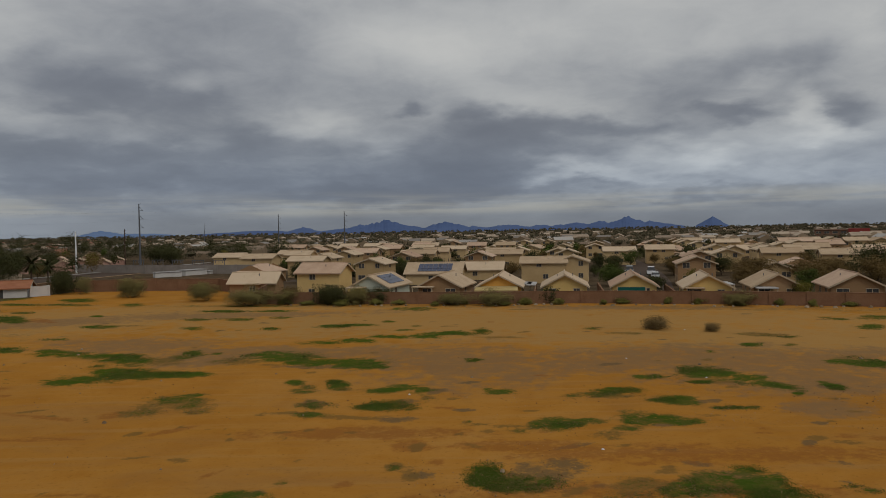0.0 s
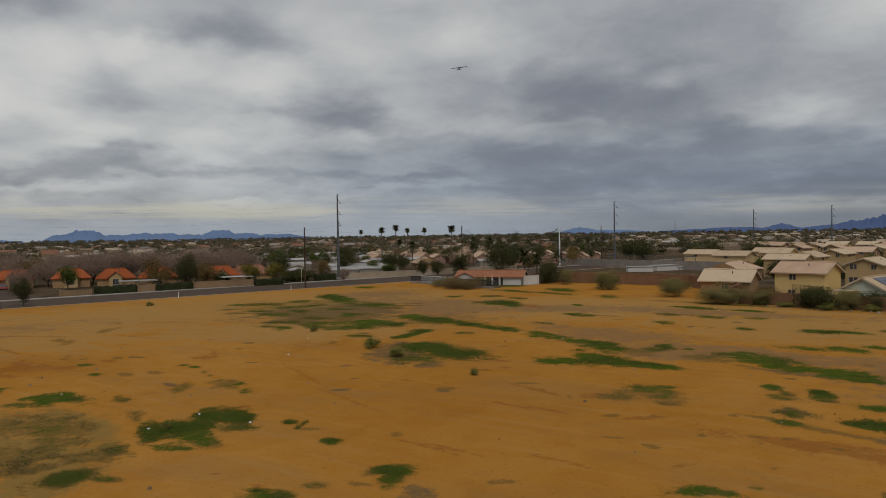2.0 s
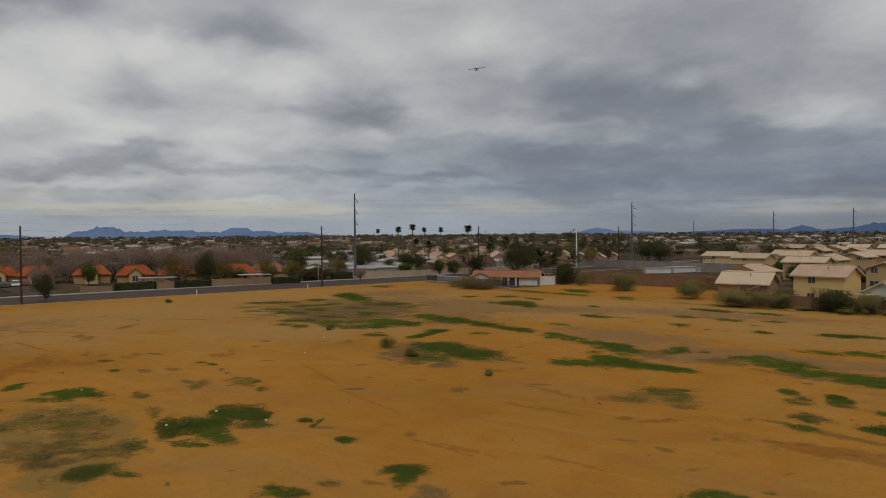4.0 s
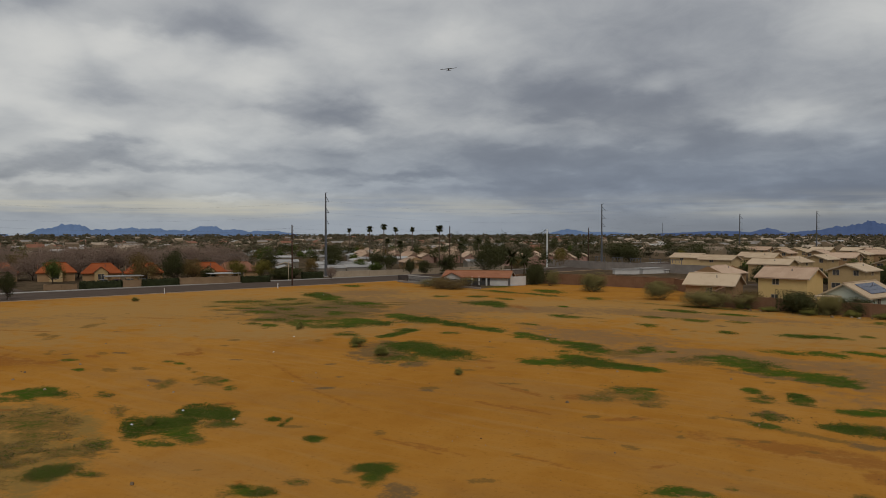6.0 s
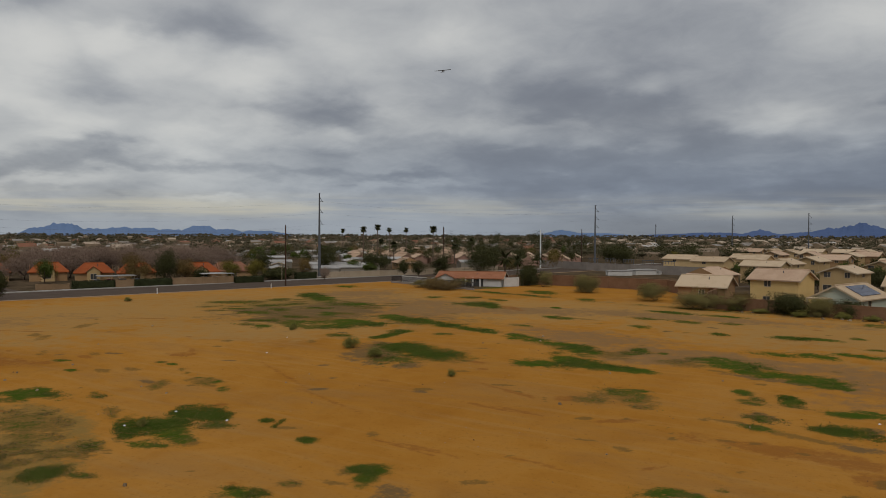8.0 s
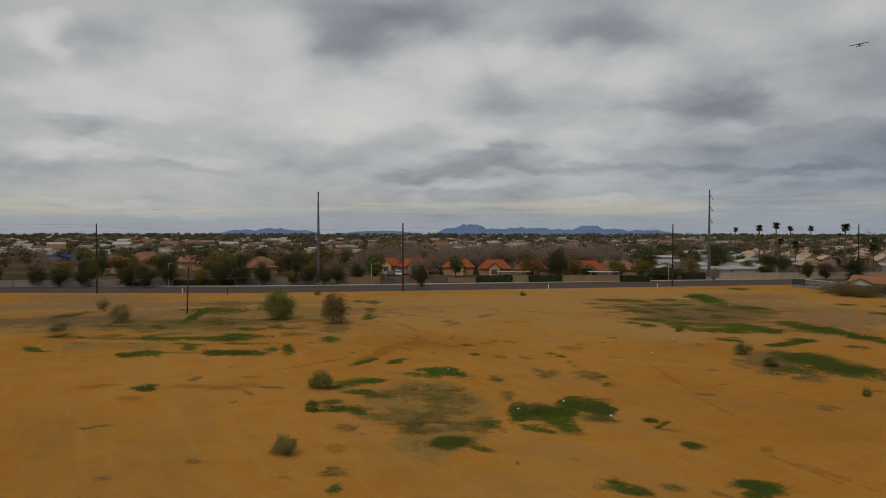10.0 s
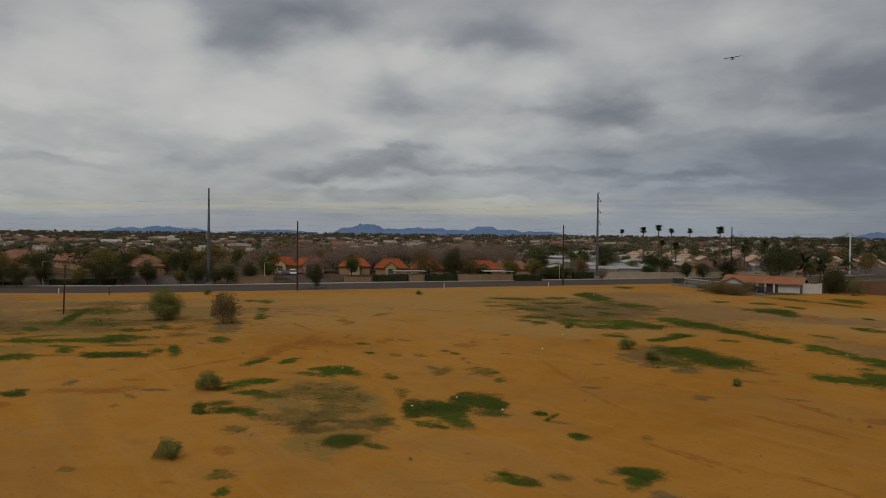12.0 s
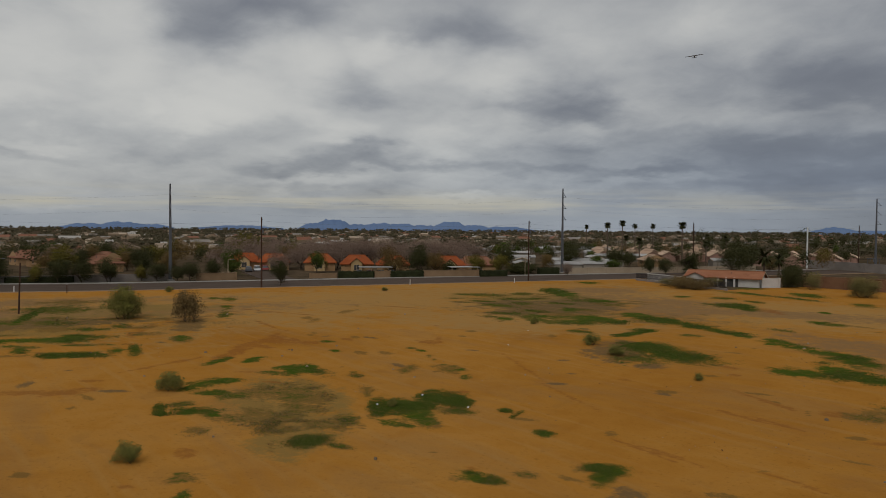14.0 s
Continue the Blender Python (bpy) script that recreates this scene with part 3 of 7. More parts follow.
sparse(-21.2, 50.0, 1.3, 0.80, -28)
sparse(-17.0, 50.0, 1.0, 0.58, -17)
dry(-21.7, 49.3, 0.8, 0.45, -42)
dry(-23.8, 48.3, 1.0, 0.20, -63)
dry(-26.6, 49.5, 0.5, 0.27, -21)
dry(-3.0, 38.0, 0.7, 0.43, -82)
dry(-2.2, 36.6, 1.1, 0.50, -86)
mixed(-3.0, 37.7, 0.4, 0.28, -82)
mixed(-8.2, 35.7, 0.4, 0.30, -20)
dry(-2.1, 40.8, 0.6, 0.46, -81)
dry(-1.8, 41.5, 0.5, 0.42, -23)
rust(-2.3, 41.3, 1.3, 1.20, -50)
grass(-62.6, 106.3, 3.7, 1.63, -45)
rust(-57.4, 104.8, 2.9, 1.45, -38)
grass(-52.3, 110.2, 1.8, 0.84, -52)
mixed(-67.2, 117.0, 2.6, 1.22, -35)
mixed(-76.1, 130.9, 7.0, 1.87, -14)
grass(-68.5, 137.8, 4.8, 2.38, -42)
mixed(-66.2, 129.1, 4.7, 1.79, -19)
mixed(-53.9, 126.9, 4.3, 2.05, -53)
mixed(-45.4, 97.1, 2.8, 1.45, -28)
grass(-47.0, 97.4, 1.7, 0.93, -33)
dry(-42.0, 97.8, 2.5, 0.83, -12)
dry(-38.2, 94.0, 1.6, 0.51, -12)
grass(-32.1, 93.7, 1.9, 1.02, -57)
mixed(-35.3, 103.5, 2.3, 1.20, -22)
mixed(-29.1, 102.6, 3.0, 1.52, -18)
grass(-34.5, 114.1, 2.9, 1.48, -20)
grass(-25.9, 112.7, 3.3, 1.50, -16)
mixed(-23.1, 103.7, 1.8, 1.20, -31)
grass(-22.2, 92.4, 1.5, 0.96, -58)
dry(-28.4, 91.6, 0.6, 0.37, -54)
mixed(-32.5, 121.3, 7.9, 1.32, -11)
mixed(-5.2, 112.4, 3.6, 2.32, -19)
dry(-13.0, 43.3, 0.6, 0.25, -70)
dry(-9.8, 43.5, 0.6, 0.26, -74)
dry(-8.7, 45.0, 0.4, 0.31, -53)
dry(-13.8, 45.6, 0.4, 0.19, -67)
dry(-6.5, 42.5, 0.3, 0.16, -79)
dry(-16.8, 46.2, 0.3, 0.22, -36)
dry(-14.9, 45.6, 0.4, 0.24, -22)
dry(-6.1, 44.4, 0.5, 0.36, -18)
rust(3.0, 41.0, 2.2, 0.63, -3)
rust(6.2, 39.8, 1.8, 0.60, -3)
rust(1.5, 41.3, 1.2, 0.53, -4)
dry(9.1, 42.6, 0.6, 0.37, 70)
rust(5.9, 39.3, 2.7, 0.68, -3)
rust(15.9, 39.2, 2.3, 0.49, -2)
rust(11.3, 39.5, 1.8, 0.59, -2)
dry(9.2, 40.6, 0.6, 0.41, 5)
dry(16.0, 46.9, 0.9, 0.28, -2)
dry(26.2, 50.7, 1.1, 0.25, -3)
dry(25.4, 47.2, 0.7, 0.28, 1)
rust(9.3, 37.7, 1.4, 0.54, -1)
dry(10.3, 36.4, 0.7, 0.48, 11)
grass(-41.8, 26.7, 2.4, 0.73, -30)
mixed(-40.5, 25.5, 1.9, 0.48, -31)
grass(-37.5, 24.7, 1.0, 0.59, 20)
grass(-36.5, 25.2, 0.4, 0.30, 7)
grass(-39.2, 27.6, 2.2, 1.13, -27)
grass(-41.0, 28.5, 1.4, 0.93, 14)
grass(-41.7, 28.0, 1.2, 0.78, -11)
grass(-41.2, 31.5, 2.0, 1.38, -16)
grass(-41.7, 30.8, 1.8, 0.79, -32)
grass(-39.7, 31.8, 1.5, 0.72, -33)
mixed(-37.6, 29.9, 1.3, 0.80, 24)
mixed(-36.6, 26.8, 1.2, 0.83, -16)
dry(-35.7, 26.7, 1.1, 0.61, -29)
sparse(-46.1, 28.1, 1.6, 0.63, -27)
mixed(-44.9, 27.6, 0.8, 0.28, -29)
grass(-45.7, 37.0, 1.3, 0.50, -36)
sparse(-49.4, 38.1, 2.4, 1.11, -23)
mixed(-50.9, 39.1, 0.6, 0.41, -7)
dry(-50.9, 38.5, 0.6, 0.44, 9)
dry(-48.8, 36.6, 0.5, 0.38, -2)
dry(-47.5, 37.5, 0.7, 0.42, 24)
mixed(-48.4, 38.8, 0.7, 0.35, -34)
sparse(-51.3, 35.4, 2.0, 0.63, -46)
mixed(-60.3, 41.8, 0.5, 0.37, -10)
grass(-58.3, 41.7, 0.7, 0.42, -19)
mixed(-55.5, 40.6, 1.2, 0.17, -36)
mixed(-53.5, 39.7, 0.5, 0.19, -34)
dry(-60.5, 36.1, 1.3, 0.73, -15)
dry(-59.1, 38.1, 1.0, 0.64, -9)
grass(-62.9, 34.8, 1.1, 0.60, -16)
mixed(-68.8, 37.0, 1.2, 0.71, 15)
dry(-69.5, 40.6, 1.6, 0.75, -22)
rust(-68.5, 39.2, 1.9, 0.97, -19)
dry(-74.9, 38.6, 1.6, 0.41, -25)
mixed(-51.6, 30.4, 0.7, 0.47, -2)
mixed(-52.7, 30.8, 0.5, 0.23, -21)
dry(-55.4, 31.2, 0.5, 0.20, -24)
dry(-91.9, 52.6, 3.5, 0.95, -54)
dry(-85.6, 44.1, 2.3, 0.81, -36)
dry(-101.3, 63.4, 0.9, 0.39, -26)
dry(-97.2, 57.4, 1.2, 0.56, -22)
rust(-73.4, 32.7, 3.2, 1.64, -51)
rust(-69.4, 30.2, 1.6, 0.88, 6)
dry(-63.6, 51.0, 0.9, 0.65, -13)
rust(-62.2, 45.7, 1.9, 1.28, 12)
dry(-66.1, 54.3, 1.0, 0.70, -18)
rust(-63.6, 47.7, 1.9, 0.45, -36)
grass(-35.9, 32.6, 0.6, 0.35, -36)
grass(-34.5, 32.0, 0.6, 0.16, -56)
grass(-34.9, 33.0, 0.5, 0.12, -59)
grass(-30.5, 30.8, 0.7, 0.55, -33)
dry(-28.2, 34.0, 0.6, 0.47, -45)
dry(-28.5, 34.5, 0.3, 0.26, 30)
grass(-24.0, 28.7, 0.9, 0.72, 29)
grass(-23.4, 27.6, 1.1, 0.47, -49)
grass(-24.6, 28.5, 0.6, 0.43, -45)
ash(-20.9, 26.7, 1.2, 0.99, -47)
sparse(-24.7, 27.9, 0.6, 0.52, 10)
grass(-27.0, 22.5, 1.3, 0.67, 30)
grass(-27.5, 22.8, 0.7, 0.45, 23)
mixed(-27.4, 21.8, 0.7, 0.54, 5)
dry(-26.2, 23.5, 0.3, 0.28, -1)
mixed(-26.2, 23.0, 0.7, 0.56, 6)
sparse(-25.9, 24.9, 0.6, 0.40, 24)
tan(-47.7, 23.8, 7.6, 2.54, -23)
tan(-43.0, 20.1, 6.7, 2.47, -20)
mixed(-55.7, 27.8, 2.3, 1.26, 19)
grass(-55.7, 28.0, 1.5, 0.86, 12)
grass(-55.6, 26.7, 1.2, 0.66, -7)
mixed(-55.5, 25.6, 1.4, 0.80, 13)
sparse(-47.3, 23.2, 4.4, 2.11, -16)
mixed(-39.8, 23.1, 1.0, 0.46, -23)
sparse(-39.5, 22.6, 1.3, 0.69, -18)
mixed(-37.3, 18.8, 1.1, 0.59, -11)
grass(-37.0, 18.6, 0.6, 0.33, -13)
mixed(-35.2, 19.9, 0.7, 0.34, 28)
dry(-38.0, 22.9, 0.8, 0.29, -28)
sparse(-39.6, 21.2, 2.0, 0.91, 27)
sparse(-42.7, 19.1, 2.4, 1.35, 4)
sparse(-40.8, 18.5, 1.6, 0.74, 25)
pale_line(-42.1, 19.1, 1.8, 0.28, 42)
pale_line(-40.1, 21.2, 1.8, 0.29, 46)
pale_line(-38.7, 22.5, 0.7, 0.23, 45)
grass(-96.1, 101.0, 9.0, 2.34, -30)
grass(-102.5, 104.5, 5.5, 2.20, -44)
grass(-82.8, 95.3, 3.4, 2.51, 26)
grass(-112.0, 126.0, 3.7, 2.30, -43)
mixed(-101.4, 86.5, 3.9, 2.92, 3)
mixed(-104.8, 84.2, 1.8, 1.33, -12)
mixed(-86.8, 76.2, 2.9, 2.22, 1)
mixed(-86.3, 81.6, 2.8, 2.12, -23)
mixed(-77.8, 75.8, 2.6, 2.09, 9)
grass(-76.3, 81.4, 3.2, 1.52, -44)
mixed(-71.5, 71.8, 4.7, 3.16, 25)
grass(-66.4, 75.3, 4.0, 3.37, -28)
grass(-63.1, 76.0, 2.5, 1.89, -44)
grass(-65.6, 72.1, 3.1, 2.54, -30)
mixed(-66.8, 69.1, 3.0, 2.27, 21)
mixed(-70.6, 68.7, 2.5, 1.80, -31)
grass(-72.7, 65.7, 2.4, 1.29, -37)
mixed(-76.5, 66.1, 1.6, 1.17, 14)
mixed(-59.6, 65.0, 2.0, 1.64, -31)
grass(-54.3, 68.6, 3.5, 0.79, -81)
grass(-55.1, 72.4, 1.6, 1.40, -44)
grass(-53.9, 66.6, 1.0, 0.92, 9)
grass(-64.6, 83.0, 5.1, 2.38, -32)
grass(-61.1, 82.9, 2.7, 2.38, -48)
dry(-57.9, 59.4, 1.3, 0.75, -41)
mixed(-93.4, 85.7, 3.0, 1.92, 23)
mixed(-99.7, 94.3, 2.5, 1.94, -19)
mixed(-93.7, 78.7, 2.4, 1.32, 26)
mixed(-83.7, 86.6, 2.8, 1.80, 27)
mixed(-78.0, 70.5, 2.4, 1.33, 28)
mixed(-91.7, 89.3, 2.5, 1.95, 14)
sparse(-71.9, 75.5, 4.0, 2.71, 27)
ash(-80.6, 78.5, 14.8, 9.14, -37)
ash(-80.6, 88.6, 13.1, 8.16, -42)
ash(-47.2, 58.2, 7.3, 3.57, -50)
grass(-43.7, 60.7, 4.7, 2.75, -18)
grass(-41.0, 60.8, 2.4, 1.58, -57)
grass(-47.1, 62.4, 2.8, 2.41, -46)
mixed(-43.3, 55.6, 2.6, 2.16, -45)
ash(-40.6, 53.7, 1.8, 1.55, -45)
grass(-65.3, 108.3, 4.1, 2.42, -61)
mixed(-67.8, 107.9, 3.4, 2.08, 35)
rust(-59.3, 106.5, 2.8, 1.85, -65)
mixed(-79.9, 114.9, 1.9, 1.62, -53)
mixed(-83.6, 142.6, 3.2, 2.61, 40)
mixed(-74.0, 118.8, 2.2, 1.88, 40)
grass(-57.5, 81.4, 2.3, 1.91, 33)
grass(-49.9, 79.3, 4.4, 1.68, -15)
grass(-53.6, 80.3, 1.9, 1.79, 45)
grass(-47.3, 79.1, 1.6, 1.40, -70)
mixed(-49.6, 73.1, 1.5, 1.36, -58)
grass(-40.9, 76.7, 3.0, 1.26, -29)
grass(-37.5, 75.1, 2.6, 0.97, -23)
grass(-34.1, 73.8, 2.6, 1.37, -18)
grass(-31.3, 73.3, 1.2, 0.86, -79)
grass(-30.7, 70.5, 1.1, 0.83, -80)
mixed(-32.5, 71.6, 1.5, 1.12, 49)
dry(-40.2, 70.2, 0.6, 0.37, -63)
rust(-27.6, 49.4, 3.9, 0.41, -21)
dry(-34.8, 54.3, 0.7, 0.54, 37)
dry(-37.2, 59.0, 0.6, 0.43, -60)
dry(-13.2, 44.1, 0.8, 0.13, -74)
rust(-26.3, 44.0, 2.8, 0.42, -4)
rust(-23.9, 44.3, 2.4, 0.33, -11)
rust(-22.5, 49.5, 1.3, 0.90, 47)
dry(-19.3, 34.9, 0.3, 0.12, -62)
dry(-31.3, 23.3, 0.2, 0.12, -28)
dry(-19.2, 44.8, 0.7, 0.43, 42)
rust(-17.1, 45.4, 1.8, 0.57, 37)
dry(-8.2, 39.1, 0.5, 0.25, 46)
dry(-10.4, 44.6, 0.9, 0.37, 1)
rust(-17.3, 34.6, 2.4, 0.25, -7)
rust(-22.8, 33.2, 2.7, 0.25, -5)
rust(-37.0, 39.3, 5.1, 0.23, -20)
rust(-46.9, 44.3, 7.0, 0.23, -26)
rust(-24.9, 32.9, 3.5, 0.24, -9)
grass(-88.0, 8.0, 3.4, 2.00, 46)
grass(-86.1, 12.5, 4.4, 1.70, 58)
grass(-87.2, 16.1, 2.1, 1.45, 12)
mixed(-86.0, 17.5, 2.6, 1.34, 56)
grass(-77.7, 5.3, 2.5, 1.50, 44)
grass(-78.1, 6.6, 1.7, 1.11, 26)
grass(-78.1, 3.8, 1.5, 0.71, 6)
grass(-75.6, 12.6, 2.0, 1.43, 21)
grass(-74.6, 14.6, 2.0, 1.31, 48)
mixed(-72.8, 15.8, 1.1, 0.76, 6)
grass(-75.0, 17.5, 1.5, 0.55, -11)
grass(-74.9, 19.2, 3.0, 0.51, -14)
mixed(-79.9, 16.2, 2.4, 0.78, 60)
grass(-79.9, 9.9, 1.6, 0.79, 0)
mixed(-81.6, 10.7, 1.5, 0.74, 55)
mixed(-83.1, 9.5, 1.0, 0.69, 33)
mixed(-85.4, 5.3, 1.0, 0.55, 47)
dry(-77.4, 8.6, 2.5, 0.67, 60)
grass(-86.4, -4.6, 2.1, 0.72, 8)
grass(-83.9, -3.5, 1.2, 0.49, 54)
dry(-88.3, -0.3, 1.3, 0.71, 46)
dry(-82.2, -1.8, 0.7, 0.40, 30)
mixed(-93.8, -0.9, 3.9, 0.86, 60)
mixed(-102.4, 4.7, 3.3, 1.59, 53)
grass(-99.1, 8.7, 2.4, 0.96, -0)
mixed(-118.9, -1.0, 5.6, 1.62, -25)
mixed(-116.6, 19.1, 6.2, 4.37, 34)
grass(-111.6, 15.5, 7.8, 0.61, -17)
grass(-107.8, 13.9, 7.2, 0.58, -17)
mixed(-100.3, 16.0, 3.5, 2.50, 22)
dry(-94.3, 15.4, 3.6, 2.46, 13)
mixed(-102.4, 12.1, 2.2, 1.50, 25)
mixed(-93.5, 22.5, 2.3, 1.04, -10)
mixed(-92.5, 18.8, 2.2, 1.50, 44)
sparse(-84.6, 23.0, 2.2, 1.72, 27)
sparse(-126.4, 23.0, 5.9, 3.69, 48)
mixed(-118.0, 44.9, 4.1, 1.15, -20)
mixed(-106.9, 40.6, 3.3, 0.87, -20)
mixed(-97.8, 36.8, 4.2, 0.95, -20)
mixed(-121.0, 43.6, 2.1, 0.97, -18)
ash(-92.7, 30.1, 11.0, 2.19, -18)
dry(-97.1, 28.4, 2.0, 1.45, -1)
mixed(-79.4, 25.1, 2.2, 0.93, -15)
rust(-68.6, 27.2, 9.5, 1.13, -40)
rust(-72.1, 30.9, 7.2, 0.80, -40)
rust(-83.8, 37.1, 5.2, 0.46, -6)
rust(-64.7, 18.1, 3.7, 0.34, -67)
rust(-66.0, 21.7, 2.6, 0.36, -52)
rust(-65.4, 19.8, 3.6, 0.31, -61)
rust(-75.9, 34.3, 5.9, 0.44, -41)
grass(-63.8, 23.3, 2.3, 0.65, -49)
grass(-62.7, 26.1, 1.7, 0.75, -51)
grass(-57.1, 27.6, 1.5, 1.29, 54)
grass(-56.5, 28.7, 1.8, 0.88, -27)
mixed(-56.3, 25.4, 1.4, 0.74, 60)
rust(-57.9, 23.5, 1.0, 0.50, 60)
grass(-55.1, 19.4, 2.3, 1.11, -72)
grass(-55.5, 21.0, 1.2, 1.06, 23)
mixed(-50.1, 19.8, 1.5, 0.92, 57)
grass(-52.0, 18.8, 1.1, 0.93, 36)
grass(-47.4, 15.9, 1.6, 1.09, 54)
mixed(-49.8, 15.9, 0.9, 0.75, 9)
grass(-49.3, 14.3, 1.5, 0.34, -16)
grass(-48.0, 14.1, 0.6, 0.44, -6)
mixed(-45.8, 16.5, 1.2, 0.74, -15)
tan(-45.7, 20.1, 7.4, 4.04, -22)
sparse(-49.6, 21.9, 2.9, 2.27, 56)
sparse(-44.2, 17.9, 2.3, 2.00, 37)
pale_line(-44.0, 17.8, 1.9, 0.27, 46)
pale_line(-42.0, 19.7, 1.9, 0.27, 50)
mixed(-37.2, 18.8, 1.1, 1.12, 22)
grass(-37.3, 19.1, 0.7, 0.59, -25)
sparse(-40.6, 18.3, 1.4, 1.02, 57)
sparse(-42.9, 14.5, 1.1, 0.84, -3)
grass(-60.5, 4.4, 1.0, 0.63, 21)
mixed(-61.4, 4.9, 0.8, 0.52, 27)
rust(-57.3, 3.1, 1.5, 0.92, 19)
rust(-59.5, 7.7, 3.5, 1.01, 60)
dry(-63.5, 1.5, 0.4, 0.26, 31)
dry(-52.9, 9.7, 0.8, 0.27, -30)
mixed(-49.6, 0.9, 1.1, 0.28, -83)
dry(-48.4, 0.3, 0.2, 0.12, 49)
dry(-39.7, 5.1, 0.5, 0.37, 19)
sparse(-34.6, 11.3, 0.9, 0.77, 19)
mixed(-35.4, 11.5, 0.6, 0.26, 59)
grass(-32.3, 10.4, 0.6, 0.31, -15)
grass(-32.8, 10.7, 0.5, 0.21, -16)
rust(-35.1, 8.7, 0.5, 0.36, 23)
dry(-74.1, 37.7, 1.8, 0.64, -27)
dry(-88.4, 44.5, 1.9, 0.76, -27)
rust(-57.8, 10.8, 2.5, 0.83, -87)
rust(-62.9, 1.2, 2.3, 0.68, -85)
dry(-37.1, 16.7, 1.5, 0.16, -24)
rust(-38.7, 12.6, 0.9, 0.60, -8)
grass(-10.8, 33.5, 1.1, 0.70, 48)
ash(-9.6, 34.0, 1.3, 0.56, 40)
mixed(-10.2, 34.1, 0.8, 0.55, 54)
tan(-49.2, 22.7, 6.9, 2.77, -18)
tan(-41.2, 20.1, 5.4, 2.73, -14)
tan(-37.3, 17.2, 3.2, 1.74, -6)
tan(-43.4, 24.3, 5.9, 1.26, -28)
# wide stretches of the field: stony grey-brown, dead tan weeds, ash-grey litter, reddish soil
def zone(kind, x, y, long, wide, turn):
    STAINS.append((kind, x, y, long, wide, radians(turn), 1.0))


zone("grey", -80.8, 86.8, 8.5, 22.7, 21)
zone("grey", -73.9, 103.1, 11.4, 8.6, 15)
zone("grey", -36.4, 79.8, 6.7, 7.1, 13)
zone("grey", -23.2, 70.6, 5.4, 5.0, 7)
zone("grey", -4.9, 70.7, 2.4, 4.0, -51)
zone("grey", -33.9, 80.3, 11.9, 6.7, -9)
zone("grey", 1.3, 66.7, 8.9, 12.2, 3)
zone("grey", 23.3, 66.1, 14.5, 11.2, -8)
zone("grey", 23.9, 47.9, 3.5, 3.2, -29)
zone("grey", 26.9, 108.6, 23.0, 3.1, -10)
zone("grey", -68.1, 94.2, 9.8, 19.7, 23)
zone("pale", -104, 62, 24, 52, 14)
zone("pale", -72, 66, 22, 14, 40)
zone("pale", 8, 96, 62, 20, -8)
zone("pale", -50, 108, 46, 20, 20)
zone("pale", -92, 100, 26, 34, 20)
zone("pale", 34, 78, 40, 12, -12)
zone("pale", -84, 80, 20, 14, 40)
zone("pale", -112, 18, 12, 60, 15)
zone("grey", -112, 16, 42, 11, 76)
zone("clay", -78, 184, 42, 24, 8)
zone("grey", 34, 64, 22, 8, -10)
zone("grey", -88, 92, 22, 10, 100)
zone("grey", -98, 112, 12, 9, 60)
zone("grey", -60, 100, 30, 7, 25)
zone("grey", -34, 108, 26, 5, 2)
speckled(-70, 78, 26, 9, 30)
zone("tan", -92, 88, 16, 13, 30)
zone("ash", -84, 82, 13, 6, 30)
zone("tan", -104, 6, 32, 10, 80)
zone("tan", -112, 30, 14, 8, 78)
zone("ash", -101, 12, 17, 6, 78)
zone("pale", -130, 8, 60, 12, 74)
zone("grey", -132, 4, 46, 9, 74)
zone("tan", -84, 4, 9, 4, 70)
zone("ash", -112, -2, 14, 7, 80)
zone("grey", -143, 3, 21, 11.4, 15)
zone("grey", -114, -2, 14, 6.4, 11)
zone("grey", -108, 22, 12, 8.6, 18)
zone("tan", -95, 14, 13, 8.2, 6)
zone("grey", 18, 66, 15, 7.2, -2)
zone("grey", 28, 57, 9, 5.9, 17)
zone("grey", -17, 74, 19, 4.7, -7)
zone("rust", 13, 39, 10, 2.2, -3)
zone("rust", 10, 34, 10, 1.6, -3)
zone("rust", -5, 44, 9, 1.7, -4)
zone("rust", 3, 41, 5, 1.5, -3)
streaks = random.Random(4)
# small scuffs and clods strewn over the bare dirt
for k in range(110):
    az, dist = radians(streaks.uniform(-30, 90)), streaks.uniform(33, 112)
    zone(streaks.choice(("ash", "dry", "rust")), -math.sin(az) * dist, math.cos(az) * dist, streaks.uniform(0.5, 1.4), streaks.uniform(0.35, 0.6), streaks.uniform(-40, 60))
for k in range(34):
    zone(streaks.choice(("ash", "rust", "dry")), streaks.uniform(-3, 25), streaks.uniform(33.5, 45), streaks.uniform(0.4, 1.0), streaks.uniform(0.35, 0.6), streaks.uniform(-30, 20))
for k in range(26):
    sparse(-88 + streaks.uniform(-15, 17), 88 + streaks.uniform(-14, 14), streaks.uniform(1.2, 3.4), streaks.uniform(0.5, 1.1), 20 + streaks.uniform(-12, 12))
for k in range(16):
    sparse(-98 + streaks.uniform(-9, 9), 12 + streaks.uniform(-12, 14), streaks.uniform(1.4, 3.6), streaks.uniform(0.6, 1.3), 75 + streaks.uniform(-14, 14))
speckled(-95, 22, 18, 8, 60)
speckled(-12, 118, 50, 3, -9)
speckled(44, 105, 26, 4, -18)
for off in (0.0, 1.7):
    for k in range(7):
        a = radians(196 + 9 * k)
        rust(-78 + off + 26 * math.cos(a) * 0.9, 46 + 26 * math.sin(a), 2.6, 0.45, math.degrees(a) + 90)
rust(-72, 33, 6, 1.8, 38)
rust(-96, 44, 9, 0.5, 22)
